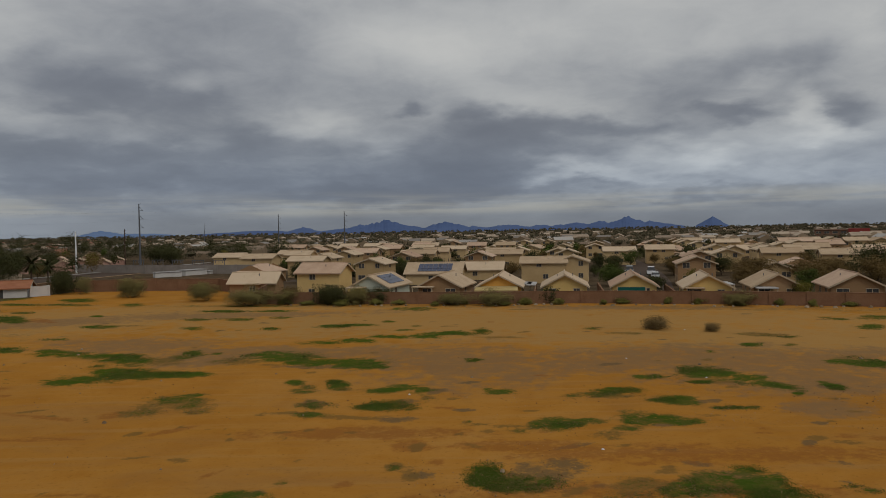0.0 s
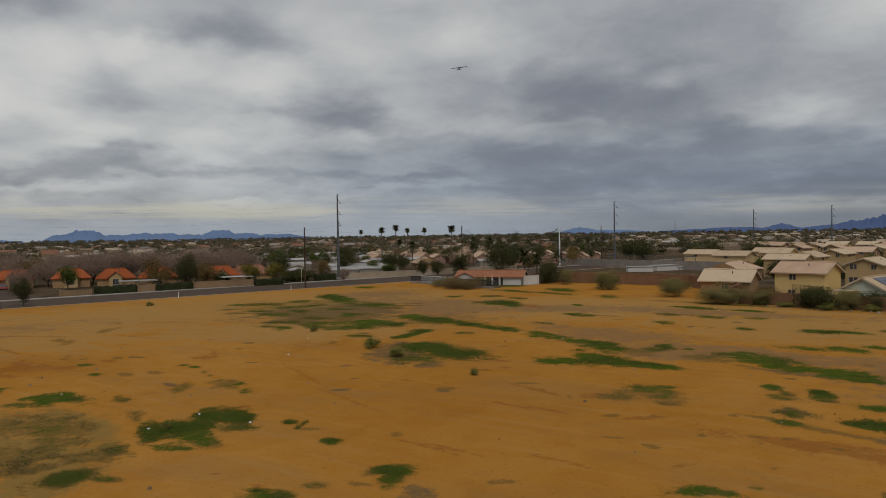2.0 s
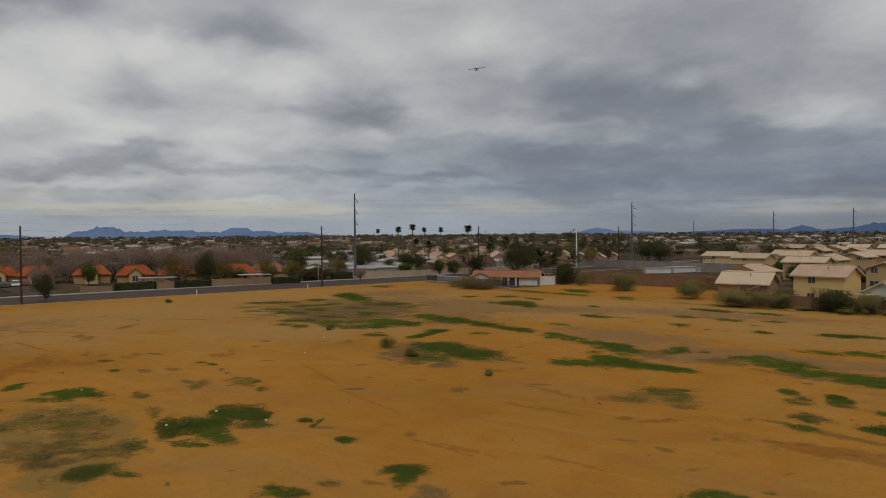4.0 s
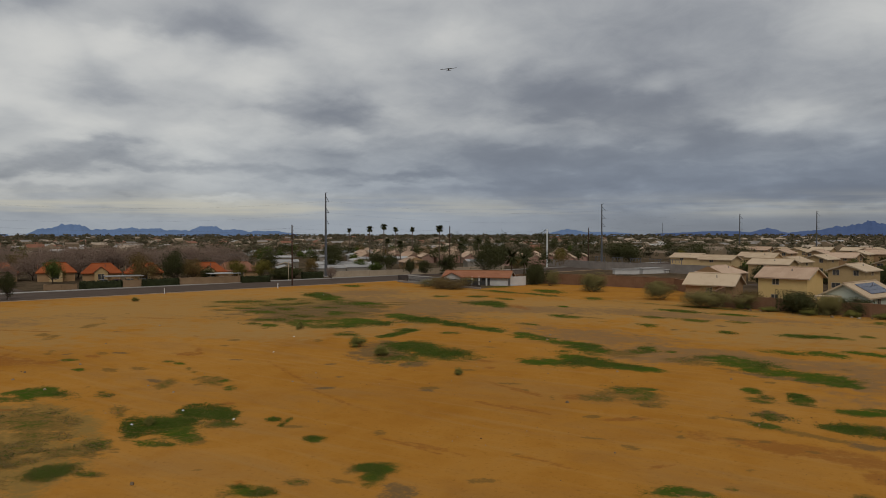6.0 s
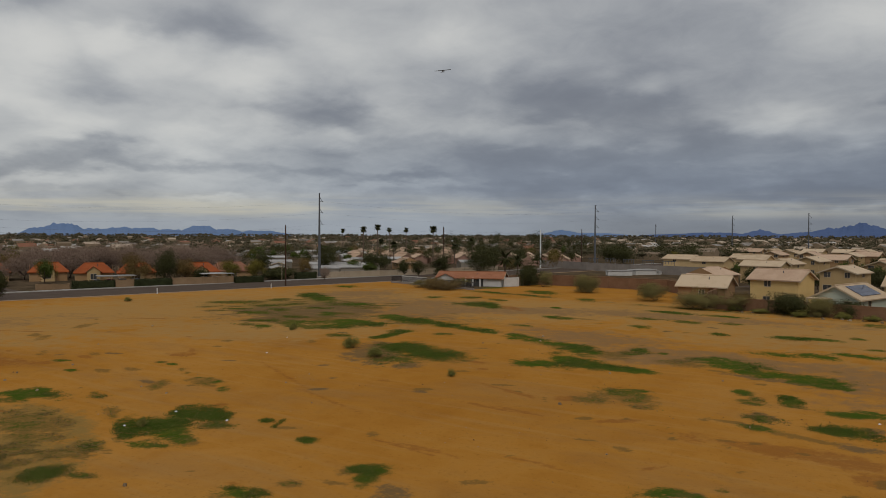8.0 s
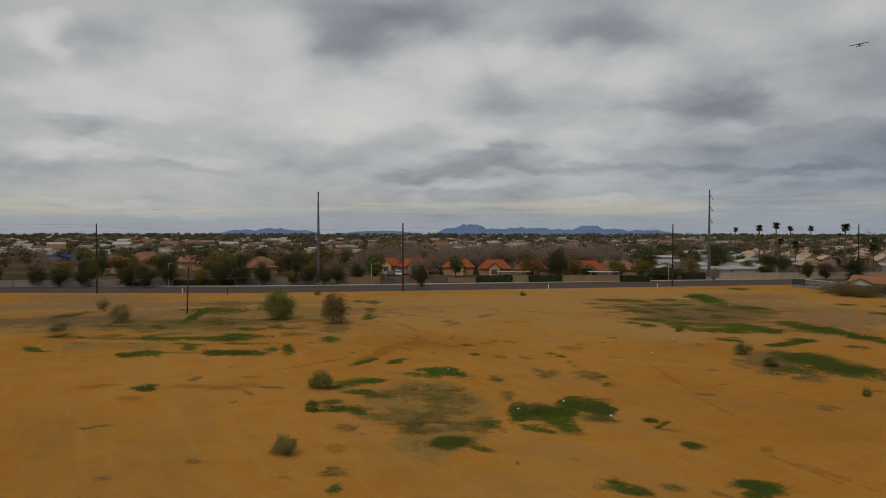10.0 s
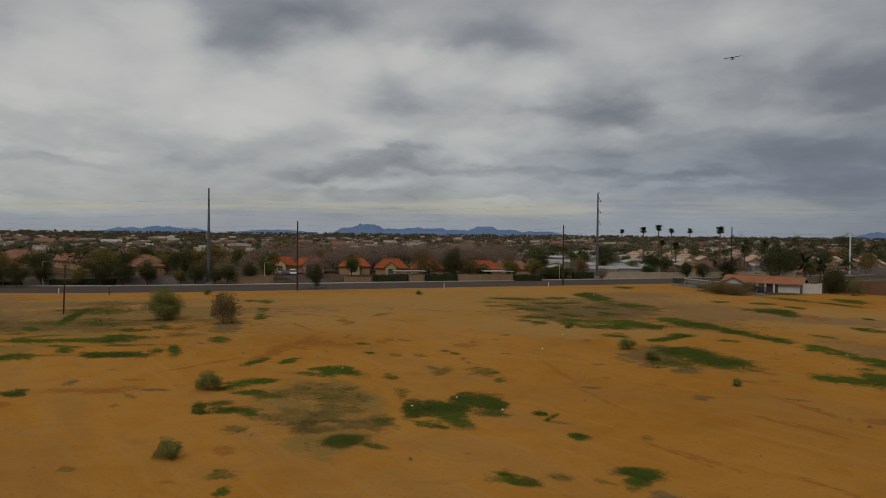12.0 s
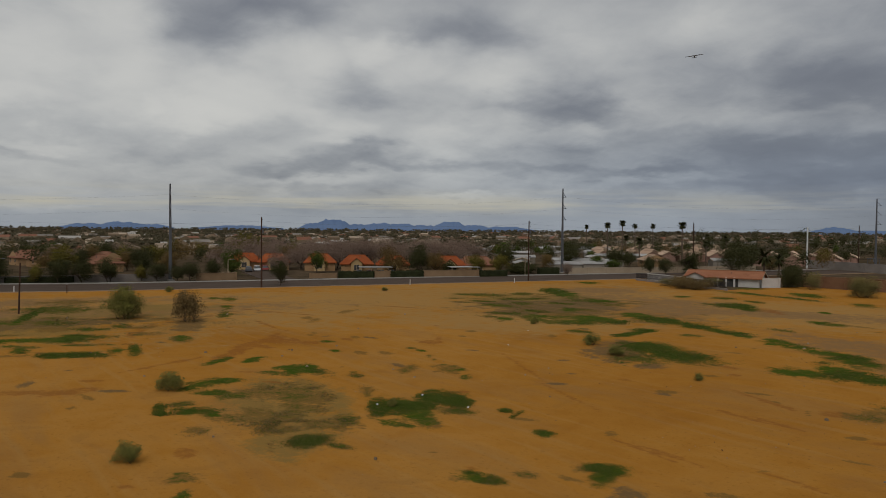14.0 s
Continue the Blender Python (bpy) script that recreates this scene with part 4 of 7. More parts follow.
rust(-93, 62, 6, 0.6, 30)


def axis(fine0, fine1, step, far):
    """Spacing that is even across the field and widens outwards."""
    mid = list(np.arange(fine0, fine1 + 0.01, step))
    up, s = [fine1], step
    while up[-1] < far:
        s = min(s * 1.35, 500)
        up.append(up[-1] + s)
    down, s = [fine0], step
    while down[-1] > -far:
        s = min(s * 1.35, 500)
        down.append(down[-1] - s)
    return np.array(down[:0:-1] + mid + up[1:])


def lattice(x, y, seed):
    """Smooth value noise from -1 to 1 on a unit lattice."""
    ix, iy = np.floor(x), np.floor(y)
    fx, fy = x - ix, y - iy
    fx, fy = fx * fx * (3 - 2 * fx), fy * fy * (3 - 2 * fy)

    def corner(a, b):
        h = np.sin(a * 127.1 + b * 311.7 + seed * 74.7) * 43758.5453
        return (h - np.floor(h)) * 2 - 1

    low = corner(ix, iy) * (1 - fx) + corner(ix + 1, iy) * fx
    high = corner(ix, iy + 1) * (1 - fx) + corner(ix + 1, iy + 1) * fx
    return low * (1 - fy) + high * fy


def rough_edge(x, y):
    """How far the edge of a patch is pushed in or out at a spot."""
    return 0.42 * lattice(x * 0.35, y * 0.35, 1) + 0.34 * lattice(x * 1.1, y * 1.1, 2) + 0.30 * lattice(x * 2.9, y * 2.9, 3)


def build_ground():
    gx = np.unique(np.concatenate([[v for v in axis(-172, 80, 0.7, 4800) if v < -70 or v > 36], np.arange(-70, 36.1, 0.3)]).round(3))
    gy = np.unique(np.concatenate([[v for v in axis(-30, 164, 0.7, 4800) if v < 2 or v > 68], np.arange(2, 68.1, 0.3)]).round(3))
    X, Y = np.meshgrid(gx, gy)
    px, py = X.ravel(), Y.ravel()
    wob = rough_edge(px, py)
    hgt = 0.05 * lattice(px * 0.1, py * 0.1, 5) + 0.035 * lattice(px * 0.29, py * 0.29, 6) + 0.02 * lattice(px * 1.3, py * 1.3, 7)
    fade = np.clip((60 - np.maximum(np.abs(px + 32) - 75, np.abs(py - 60) - 30)) / 40, 0, 1)
    layers = {k: np.zeros(len(px)) for k in ("dry", "rust", "grey", "moss", "tan", "ash", "pale", "clay")}
    for k, x, y, a, b, t, full in STAINS:
        reach = 2.2 * max(a, b) + 1
        pick = np.nonzero((np.abs(px - x) < reach) & (np.abs(py - y) < reach))[0]
        dx, dy = px[pick] - x, py[pick] - y
        u = (dx * math.cos(t) + dy * math.sin(t)) / a
        v = (-dx * math.sin(t) + dy * math.cos(t)) / b
        r = np.sqrt(u * u + v * v) + (0.5 if k == "moss" else 0.6) * wob[pick]
        soft = 1.2 if k in ("pale", "clay") else 0.75 if k in ("moss", "grey", "tan") else 0.6
        layers[k][pick] = np.maximum(layers[k][pick], np.clip((1.2 - r) / soft, 0, 1) * (full if k == "moss" else 0.25 + 0.75 * full))
    edge = np.interp(px, [-300, -118, -112, -84, -80, -62, -48, -33, -32, -4.6, 26, 43, 62, 92, 400], [150, 148, 143, 135, 158, 158, 156, 135, 124.6, 119.6, 115.4, 110.9, 104, 90, -60])
    west = np.interp(py, [-140, -70, -9, 25, 62, 98, 121, 147], [-232, -196, -166, -149, -138, -129, -123, -116.5])
    layers["town"] = np.clip(np.maximum(py - edge, west - px) / 1.2, 0, 1)
    v = np.stack([px, py, hgt * fade], 1)
    nx, ny = len(gx), len(gy)
    i = (np.arange(ny - 1)[:, None] * nx + np.arange(nx - 1)[None]).ravel()
    f = np.stack([i, i + 1, i + nx + 1, i + nx], 1)
    me = bpy.data.meshes.new("ground")
    me.vertices.add(len(v))
    me.vertices.foreach_set("co", v.ravel())
    me.loops.add(f.size)
    me.loops.foreach_set("vertex_index", f.ravel())
    me.polygons.add(len(f))
    me.polygons.foreach_set("loop_start", np.arange(0, f.size, 4))
    me.update(calc_edges=True)
    for k, values in layers.items():
        me.attributes.new(k, "FLOAT", "POINT").data.foreach_set("value", values.astype(np.float32))
    me.polygons.foreach_set("use_smooth", np.ones(len(f), bool))
    ob = new("ground", me)
    m = bpy.data.materials.new("field_dirt")
    m.use_nodes = True
    n = Nodes(m.node_tree)
    at = n.add("ShaderNodeNewGeometry").outputs["Position"]
    wide = n.noise(at, 0.035, 4.0, 0.55, 0.4)
    mid = n.noise(at, 0.30, 5.0, 0.6, 0.6)
    fine = n.noise(at, 3.2, 5.0, 0.65)
    streak = n.noise(n.add("ShaderNodeMapping", {0: at, 2: (0, 0, radians(-38)), 3: (0.06, 0.9, 1)}).outputs[0], 1.0, 4.0, 0.6)
    base = n.ramp(n.math("ADD", n.math("MULTIPLY", wide, 0.55), n.math("MULTIPLY", mid, 0.45)),
                  [(0.30, (0.304, 0.124, 0.018)), (0.50, (0.370, 0.165, 0.029)), (0.70, (0.428, 0.211, 0.051))])
    base = n.mix(n.math("MULTIPLY", n.step(streak, 0.50, 0.68), 0.22), base, (0.400, 0.236, 0.084, 1))
    base = n.mix(n.math("MULTIPLY", n.step(fine, 0.55, 0.72), 0.45), base, (0.185, 0.082, 0.014, 1))
    base = n.mix(n.math("MULTIPLY", n.step(mid, 0.54, 0.70), 0.30), base, (0.235, 0.102, 0.018, 1))

    scrub = n.noise(n.add("ShaderNodeMapping", {0: at, 2: (0, 0, radians(-12)), 3: (0.05, 0.16, 1)}).outputs[0], 1.0, 6.0, 0.65, 0.6)
    base = n.mix(n.math("MULTIPLY", n.step(scrub, 0.46, 0.68), 0.34), base, (0.240, 0.138, 0.058, 1))

    def layer(base, name, colour, amount, grain, low=0.22, high=1.05):
        a = n.add("ShaderNodeAttribute", attribute_name=name).outputs["Fac"]
        ragged = n.math("ADD", n.noise(at, grain, 5.0, 0.75), n.math("MULTIPLY", n.noise(at, 0.45, 4.0, 0.65, 0.8), 0.7))
        inside = n.step(a, 0.02, 0.35)
        a = n.step(n.math("ADD", a, n.math("MULTIPLY", n.math("SUBTRACT", ragged, 0.85), 2.3)), low, high)
        a = n.math("MULTIPLY", a, inside)
        return n.mix(n.math("MULTIPLY", a, amount), base, colour)

    town = n.mix(n.step(n.math("ADD", n.math("MULTIPLY", wide, 0.5), n.math("MULTIPLY", mid, 0.5)), 0.40, 0.62), (0.062, 0.046, 0.028, 1), (0.120, 0.084, 0.052, 1))
    base = n.mix(n.add("ShaderNodeAttribute", attribute_name="town").outputs["Fac"], base, town)
    base = layer(base, "pale", (0.345, 0.200, 0.068, 1), 0.80, 0.4, -0.2, 0.8)
    base = layer(base, "clay", (0.180, 0.084, 0.042, 1), 0.9, 0.3)
    base = layer(base, "grey", (0.215, 0.128, 0.060, 1), 0.80, 0.9, 0.05, 1.15)
    base = layer(base, "tan", (0.225, 0.143, 0.043, 1), 0.85, 3.0, 0.18, 1.10)
    base = layer(base, "ash", (0.140, 0.092, 0.043, 1), 0.85, 3.4, 0.20, 1.05)
    base = layer(base, "rust", (0.235, 0.090, 0.022, 1), 0.66, 2.2, 0.25, 1.15)
    base = layer(base, "dry", (0.165, 0.096, 0.028, 1), 0.76, 3.0, 0.26, 1.0)
    green = n.mix(n.step(n.math("ADD", n.noise(at, 0.8, 4.0, 0.7), n.math("MULTIPLY", fine, 0.5)), 0.68, 0.96), (0.040, 0.074, 0.008, 1), (0.088, 0.082, 0.018, 1))
    base = layer(base, "moss", green, 0.95, 3.2, 0.30, 0.92)
    relief = n.add("ShaderNodeBump", {"Strength": 0.5, "Distance": 0.12, "Height": n.math("ADD", fine, n.math("MULTIPLY", mid, 2.0))})
    sh = n.add("ShaderNodeBsdfPrincipled", {"Base Color": base, "Roughness": 0.97, "Specular IOR Level": 0.0, "Normal": relief.outputs[0]})
    n.add("ShaderNodeOutputMaterial", {0: sh.outputs[0]})
    me.materials.append(m)
    return tagged(ob, "bare orange-brown dirt field with grey stony stretches", "ground", kind="structure")


build_ground()


def build_grass():
    """Weeds of the field: tufts of upright blades, densest inside each patch."""
    rng = np.random.default_rng(5)
    green, straw = [], []
    for x, y, a, b, t, cover in TUFTS:
        d = math.hypot(x, y)
        per = (900 if d < 45 else 330 if d < 65 else 110 if d < 90 else 45) * cover
        k = int(np.clip(per * 4.4 * a * b, 20, 24000))
        u, v = rng.uniform(-1.35, 1.35, (2, k))
        px = x + u * a * math.cos(t) - v * b * math.sin(t)
        py = y + u * a * math.sin(t) + v * b * math.cos(t)
        thin = np.hypot(u, v) + 0.5 * rough_edge(px, py) + rng.normal(0, 0.17, k)
        keep = thin < 1.05
        if cover < 0.9:
            keep &= lattice(px * 1.7, py * 1.7, 9) + rng.normal(0, 0.35, k) < (0.15 if cover > 0.5 else -0.15)
        px, py = px[keep], py[keep]
        size = rng.uniform(0.6, 1.2, len(px)) * (0.021 if d < 45 else 0.036 if d < 65 else 0.055 if d < 90 else 0.08)
        bit = np.stack([px, py, size], 1)
        pick = rng.uniform(size=len(px)) < (0.08 if cover > 0.9 else 0.35 if cover > 0.5 else 0.75)
        green.append(bit[~pick])
        straw.append(bit[pick])
    for name, rows, mat, label in (("grass", green, WEEDS, "low fresh green weeds in ragged patches on the dirt"), ("dry_grass", straw, STRAW, "short dry straw-coloured weeds among the green")):
        p = np.concatenate(rows)
        k = len(p)
        verts = np.zeros((k, 3, 3, 3))
        for j in range(3):
            ang = rng.uniform(0, math.tau, k)
            lean = rng.normal(0, 0.9, (k, 2))
            c, s, z = np.cos(ang), np.sin(ang), p[:, 2]
            off = rng.normal(0, 0.35, (k, 2)) * z[:, None]
            for q, side in ((0, -0.75), (1, 0.75)):
                verts[:, j, q] = np.stack([p[:, 0] + off[:, 0] + c * z * side, p[:, 1] + off[:, 1] + s * z * side, np.full(k, -0.02)], 1)
            verts[:, j, 2] = np.stack([p[:, 0] + off[:, 0] + lean[:, 0] * z, p[:, 1] + off[:, 1] + lean[:, 1] * z, z * 0.4], 1)
        verts = verts.reshape(-1, 3)
        me = bpy.data.meshes.new(name)
        me.vertices.add(len(verts))
        me.vertices.foreach_set("co", verts.ravel())
        me.loops.add(len(verts))
        me.loops.foreach_set("vertex_index", np.arange(len(verts)))
        me.polygons.add(len(verts) // 3)
        me.polygons.foreach_set("loop_start", np.arange(0, len(verts), 3))
        me.update(calc_edges=True)
        me.materials.append(mat)
        tagged(new(name, me), label, "grass", kind="stuff")


build_grass()

# ---- mountains along the horizon ----


def mountain_range(name, label, far, bumps, flat=False):
    """A ridge on the horizon; each bump is a bearing, a rise and a half width, in degrees."""
    a0, a1 = min(b[0] - 2.2 * b[2] for b in bumps), max(b[0] + 2.2 * b[2] for b in bumps)
    cols, rows = int((a1 - a0) / 0.06), 9
    v, f = [], []
    for j in range(rows):
        s = j / (rows - 1)
        r = far - 350 + 700 * s
        for i in range(cols + 1):
            az = a0 + (a1 - a0) * i / cols
            el = max([b[1] * min(1.0, (1.45 if flat else 1.0) * max(0.0, 1 - abs((az - b[0]) / ((1.55 if flat else 1.9) * b[2]))) ** 1.05) for b in bumps])
            rough = 1 + 0.18 * noise.noise(Vector((az * 0.9, s * 2, far))) + 0.20 * noise.noise(Vector((az * 2.7, s * 4, far))) + 0.12 * noise.noise(Vector((az * 7.0, s * 7, far)))
            h = math.tan(radians(el)) * far * max(0.0, math.sin(math.pi * s)) ** 0.8 * rough + (12 if el > 0.02 else 2) * math.sin(math.pi * s)
            v.append((-math.sin(radians(az)) * r, math.cos(radians(az)) * r, h - 4))
    for j in range(rows - 1):
        for i in range(cols):
            k = j * (cols + 1) + i
            f.append((k, k + 1, k + cols + 2, k + cols + 1))
    me = bpy.data.meshes.new(name)
    me.from_pydata(v, [], f)
    me.polygons.foreach_set("use_smooth", np.ones(len(f), bool))
    # the haze over the range comes from its painted base colour
    me.materials.append(RANGE_HAZE_PALE if flat else RANGE_HAZE_BLUE)
    tagged(new(name, me), label, "mountains", kind="structure")


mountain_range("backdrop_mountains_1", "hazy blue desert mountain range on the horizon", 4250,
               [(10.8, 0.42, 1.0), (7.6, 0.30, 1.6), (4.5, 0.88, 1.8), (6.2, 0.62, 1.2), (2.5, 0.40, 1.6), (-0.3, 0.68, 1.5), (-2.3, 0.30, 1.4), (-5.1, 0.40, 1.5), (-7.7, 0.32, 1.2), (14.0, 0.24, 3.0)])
mountain_range("backdrop_mountains_2", "paler haze-blue peaks beyond the nearer range", 4400,
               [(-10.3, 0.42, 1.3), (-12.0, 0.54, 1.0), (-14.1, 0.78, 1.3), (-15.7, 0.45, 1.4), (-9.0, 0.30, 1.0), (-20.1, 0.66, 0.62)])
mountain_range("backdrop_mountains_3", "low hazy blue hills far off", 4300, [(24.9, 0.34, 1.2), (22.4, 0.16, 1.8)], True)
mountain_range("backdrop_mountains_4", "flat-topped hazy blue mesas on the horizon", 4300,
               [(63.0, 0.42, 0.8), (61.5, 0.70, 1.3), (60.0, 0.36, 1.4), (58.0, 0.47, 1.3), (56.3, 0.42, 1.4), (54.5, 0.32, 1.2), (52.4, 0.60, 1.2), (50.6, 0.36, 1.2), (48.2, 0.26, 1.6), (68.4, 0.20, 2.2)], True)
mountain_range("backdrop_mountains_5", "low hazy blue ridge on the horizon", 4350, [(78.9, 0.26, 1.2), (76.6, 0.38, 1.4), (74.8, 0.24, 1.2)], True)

# ---- road, kerbs, pavement ----


def smooth_line(points, step=4.0):
    """Points along a curve through the given plan points."""
    p = [Vector((*q, 0)) for q in points]
    p = [2 * p[0] - p[1]] + p + [2 * p[-1] - p[-2]]
    out = []
    for i in range(1, len(p) - 2):
        k = max(2, int((p[i + 1] - p[i]).length / step))
        for j in range(k):
            t = j / k
            out.append(0.5 * (2 * p[i] + (p[i + 1] - p[i - 1]) * t + (2 * p[i - 1] - 5 * p[i] + 4 * p[i + 1] - p[i + 2]) * t * t + (3 * p[i] - p[i - 1] - 3 * p[i + 1] + p[i + 2]) * t ** 3))
    return out + [p[-2]]


def side(line, i, off):
    """The point beside the line at index i, off metres to its left."""
    a, b = line[max(i - 1, 0)], line[min(i + 1, len(line) - 1)]
    d = (b - a).normalized()
    return line[i] + Vector((-d.y, d.x, 0)) * off


def strip(name, line, section, mat, label, category="road"):
    """A band along the line with the given cross-section of offsets and heights."""
    b = Build()
    for i in range(len(line)):
        for off, z in section:
            q = side(line, i, off)
            b.v.append((q.x, q.y, z))
    k = len(section)
    for i in range(len(line) - 1):
        for j in range(k - 1):
            b.f.append((i * k + j, (i + 1) * k + j, (i + 1) * k + j + 1, i * k + j + 1))
    return tagged(part(name, b, mat), label, category, kind="structure")


ROAD = smooth_line([(-232, -140), (-196, -70), (-166, -9), (-149, 25), (-138, 62), (-129, 98), (-123, 121), (-116.5, 147), (-107, 185), (-95, 235), (-80, 300)])
strip("road", ROAD, [(-0.4, -0.1), (0, 0.09), (8.2, 0.14), (16.6, 0.09)], ASPHALT, "worn grey-brown asphalt street along the field")
strip("trim_kerb", ROAD, [(16.6, -0.05), (16.62, 0.24), (16.95, 0.24), (16.97, 0.1)], CONCRETE, "pale concrete kerb along the street", "kerb")
strip("pavement", ROAD, [(17.0, -0.05), (17.0, 0.20), (18.8, 0.20), (18.8, -0.05)], CONCRETE, "pale concrete pavement beside the street", "pavement")
strip("trim_road_edge", ROAD, [(-1.6, -0.05), (-1.5, 0.07), (-0.45, 0.075), (-0.40, -0.05)], BLOCK_TAN, "pale gravel shoulder at the street's edge", "road")
strip("road_2", smooth_line([(-153, 71), (-175, 76), (-205, 84), (-240, 96)]), [(-3.8, -0.05), (-3.8, 0.11), (3.8, 0.11), (3.8, -0.05)], ASPHALT, "side street leading in between the low walls")
strip("road_3", smooth_line([(38, 138), (46, 168), (56, 215), (68, 290), (82, 380)]), [(-4.5, -0.05), (-4.5, 0.06), (4.5, 0.06), (4.5, -0.05)], ASPHALT, "residential street between the houses")
strip("road_4", smooth_line([(-36, 178), (-12, 236), (0, 290), (12, 380)]), [(-4.2, -0.05), (-4.2, 0.06), (4.2, 0.06), (4.2, -0.05)], ASPHALT, "residential street with parked cars")


def wall_run(name, points, height, mat, label, pier=5.0, thick=0.2, cap=True):
    """A block wall along plan points, with piers and a cap, as a thing of parts."""
    base = thing(name, label, "wall", kind="structure")
    for (x0, y0), (x1, y1) in zip(points, points[1:]):
        d = Vector((x1 - x0, y1 - y0, 0))
        n = max(1, round(d.length / pier))
        m = pose(x0, y0, 0, 0, 0, math.degrees(math.atan2(d.y, d.x)))
        L = d.length
        b = Build().box(0, -thick / 2, -0.1, L, thick / 2, height)
        part("panel", b, mat, base).matrix_basis = m
        if cap:
            part("cap", Build().box(0, -thick / 2 - 0.04, height + 0.002, L, thick / 2 + 0.04, height + 0.07, 0.02), mat, base).matrix_basis = m
        for i in range(n + 1):
            part("pier", Build().box(L * i / n - 0.2, -0.2, -0.1, L * i / n + 0.2, 0.2, height + 0.13, 0.03), mat, base).matrix_basis = m
    return base


wall_run("wall_field", [(-32, 124.5), (-4.6, 119.6), (26.4, 115.4), (43, 110.9), (62, 104), (92, 90)], 1.9, BLOCK_BROWN, "brown concrete block wall behind the field")
wall_run("wall_lane", [(-80, 158.5), (-62, 158), (-48, 156), (-33, 136), (-32, 124.9)], 2.4, BLOCK_BROWN, "red-brown block wall behind the scrub")
wall_run("wall_substation", [(-122, 244), (-93, 229), (-50, 216)], 2.6, BLOCK_GREY, "tall grey block wall round the substation", 6)
wall_run("wall_white_house", [(-83, 147.5), (-81, 150.5)], 2.0, WHITE_WALL, "white stucco yard wall", 8)
wall_run("wall_yard", [(-109.5, 144), (-98.5, 141)], 1.7, WHITE_WALL, "white stucco wall behind the iron fence", 6)
wall_run("wall_park", [(-137, 146), (-131, 162), (-125.5, 178), (-118, 205)], 1.7, BLOCK_CREAM, "pale tan block wall along the street", 5)
wall_run("wall_street_1", [(-149.4, 92.8), (-148.6, 96.4)], 1.7, BLOCK_TAN, "tan block wall between clipped hedges", 3)
wall_run("wall_street_2", [(-146.6, 105), (-141.4, 118)], 1.7, BLOCK_TAN, "tan block wall along the pavement", 4)
wall_run("wall_street_3", [(-158, 80), (-154.6, 85)], 1.1, BLOCK_TAN, "tan block entrance wall", 3)
wall_run("wall_street_4", [(-163.6, 55), (-161, 63)], 1.6, BLOCK_TAN, "tan block entrance wall beside the side street", 3)
wall_run("wall_street_5", [(-206, -60), (-186, -18), (-177, 6), (-170.5, 30), (-166, 50)], 1.5, BLOCK_GREY, "pale grey block wall behind the street trees", 5)
for k, y in enumerate((132, 131, 127.5, 123, 117)):
    x = (-19.5, 3.8, 14, 24.8, 35.3)[k]
    wall_run("wall_yard", [(x, np.interp(x, [-32, -4.6, 26.4, 43], [124.5, 119.6, 115.4, 110.9]) + 0.4), (x + 3.0, y + 12)], 1.7, BLOCK_BROWN, "brown block wall between two back yards", 5)


def iron_fence():
    base = thing("iron_fence", "low dark iron fence round the white house's yard", "fence")
    a, b = Vector((-112.5, 143.2, 0)), Vector((-83, 134.3, 0))
    d = (b - a)
    m = pose(a.x, a.y, 0, 0, 0, math.degrees(math.atan2(d.y, d.x)))
    part("footing", Build().box(0, -0.12, -0.1, d.length, 0.12, 0.45, 0.03), BLOCK_GREY, base).matrix_basis = m
    for z in (0.75, 1.65):
        part("rail", Build().box(0, -0.03, z, d.length, 0.03, z + 0.06), IRON, base).matrix_basis = m
    picket = Build().box(-0.025, -0.025, 0.5, 0.025, 0.025, 1.75).mesh("picket", IRON)
    for i in range(int(d.length / 0.2)):
        ob = new("picket", picket)
        ob.parent = base
        ob.matrix_basis = m @ pose(0.1 + i * 0.2, 0, 0)


iron_fence()

# ---- poles and wires ----


def wood_pole(x, y, h, lean=0.0, crossarm=True, label="dark creosoted wooden utility pole at the street's edge"):
    base = thing("utility_pole", label, "utility pole", "poles along the street", pose(x, y, 0, lean, 0, 15))
    part("pole", Build().tube((0, 0, -0.5), (0, 0, h), 0.19 if crossarm else 0.12, 0.12 if crossarm else 0.09, 10), POLE_WOOD, base)
    if crossarm:
        part("bracket", Build().box(0.05, -0.06, h - 2.3, 0.75, 0.06, h - 2.18), POLE_WOOD, base)
        for z in (0.0, -0.9):
            pin = part("insulator", Build().tube((0.16, 0, h - 0.5 + z), (0.42, 0, h - 0.42 + z), 0.05, 0.07, 6), INSULATOR, base)
        part("transformer", Build().tube((0.42, 0, h - 3.1), (0.42, 0, h - 2.35), 0.16, 0.16, 8), STEEL, base) if h > 13.9 else None
    return base


wood_pole(-158.5, 3.0, 13.7)
wood_pole(-137.9, 59.2, 14.0)
wood_pole(-124.3, 119.0, 14.0)
wood_pole(-119.6, 176.6, 14.2)
wood_pole(-190, -62, 13.8)
wood_pole(-104, 240, 14.0)
wood_pole(-114.0, 14.2, 6.9, -2.0, False, "short leaning wooden stub pole standing in the field")
for x, y, h in ((-143.7, 25.3, 1.6), (-128.5, 88.5, 1.1), (-151, 18, 1.0), (-121.5, 112, 1.0)):
    post = thing("marker_post", "short weathered marker post at the field's edge", "post", "marker posts", pose(x, y, 0, 1, 1, 20))
    part("post", Build().box(-0.06, -0.06, -0.2, 0.06, 0.06, h, 0.02), POLE_WOOD if h > 1.5 else WHITE_PAINT, post)
    part("cap", Build().box(-0.075, -0.075, h + 0.002, 0.075, 0.075, h + 0.05, 0.02), WHITE_PAINT, post)


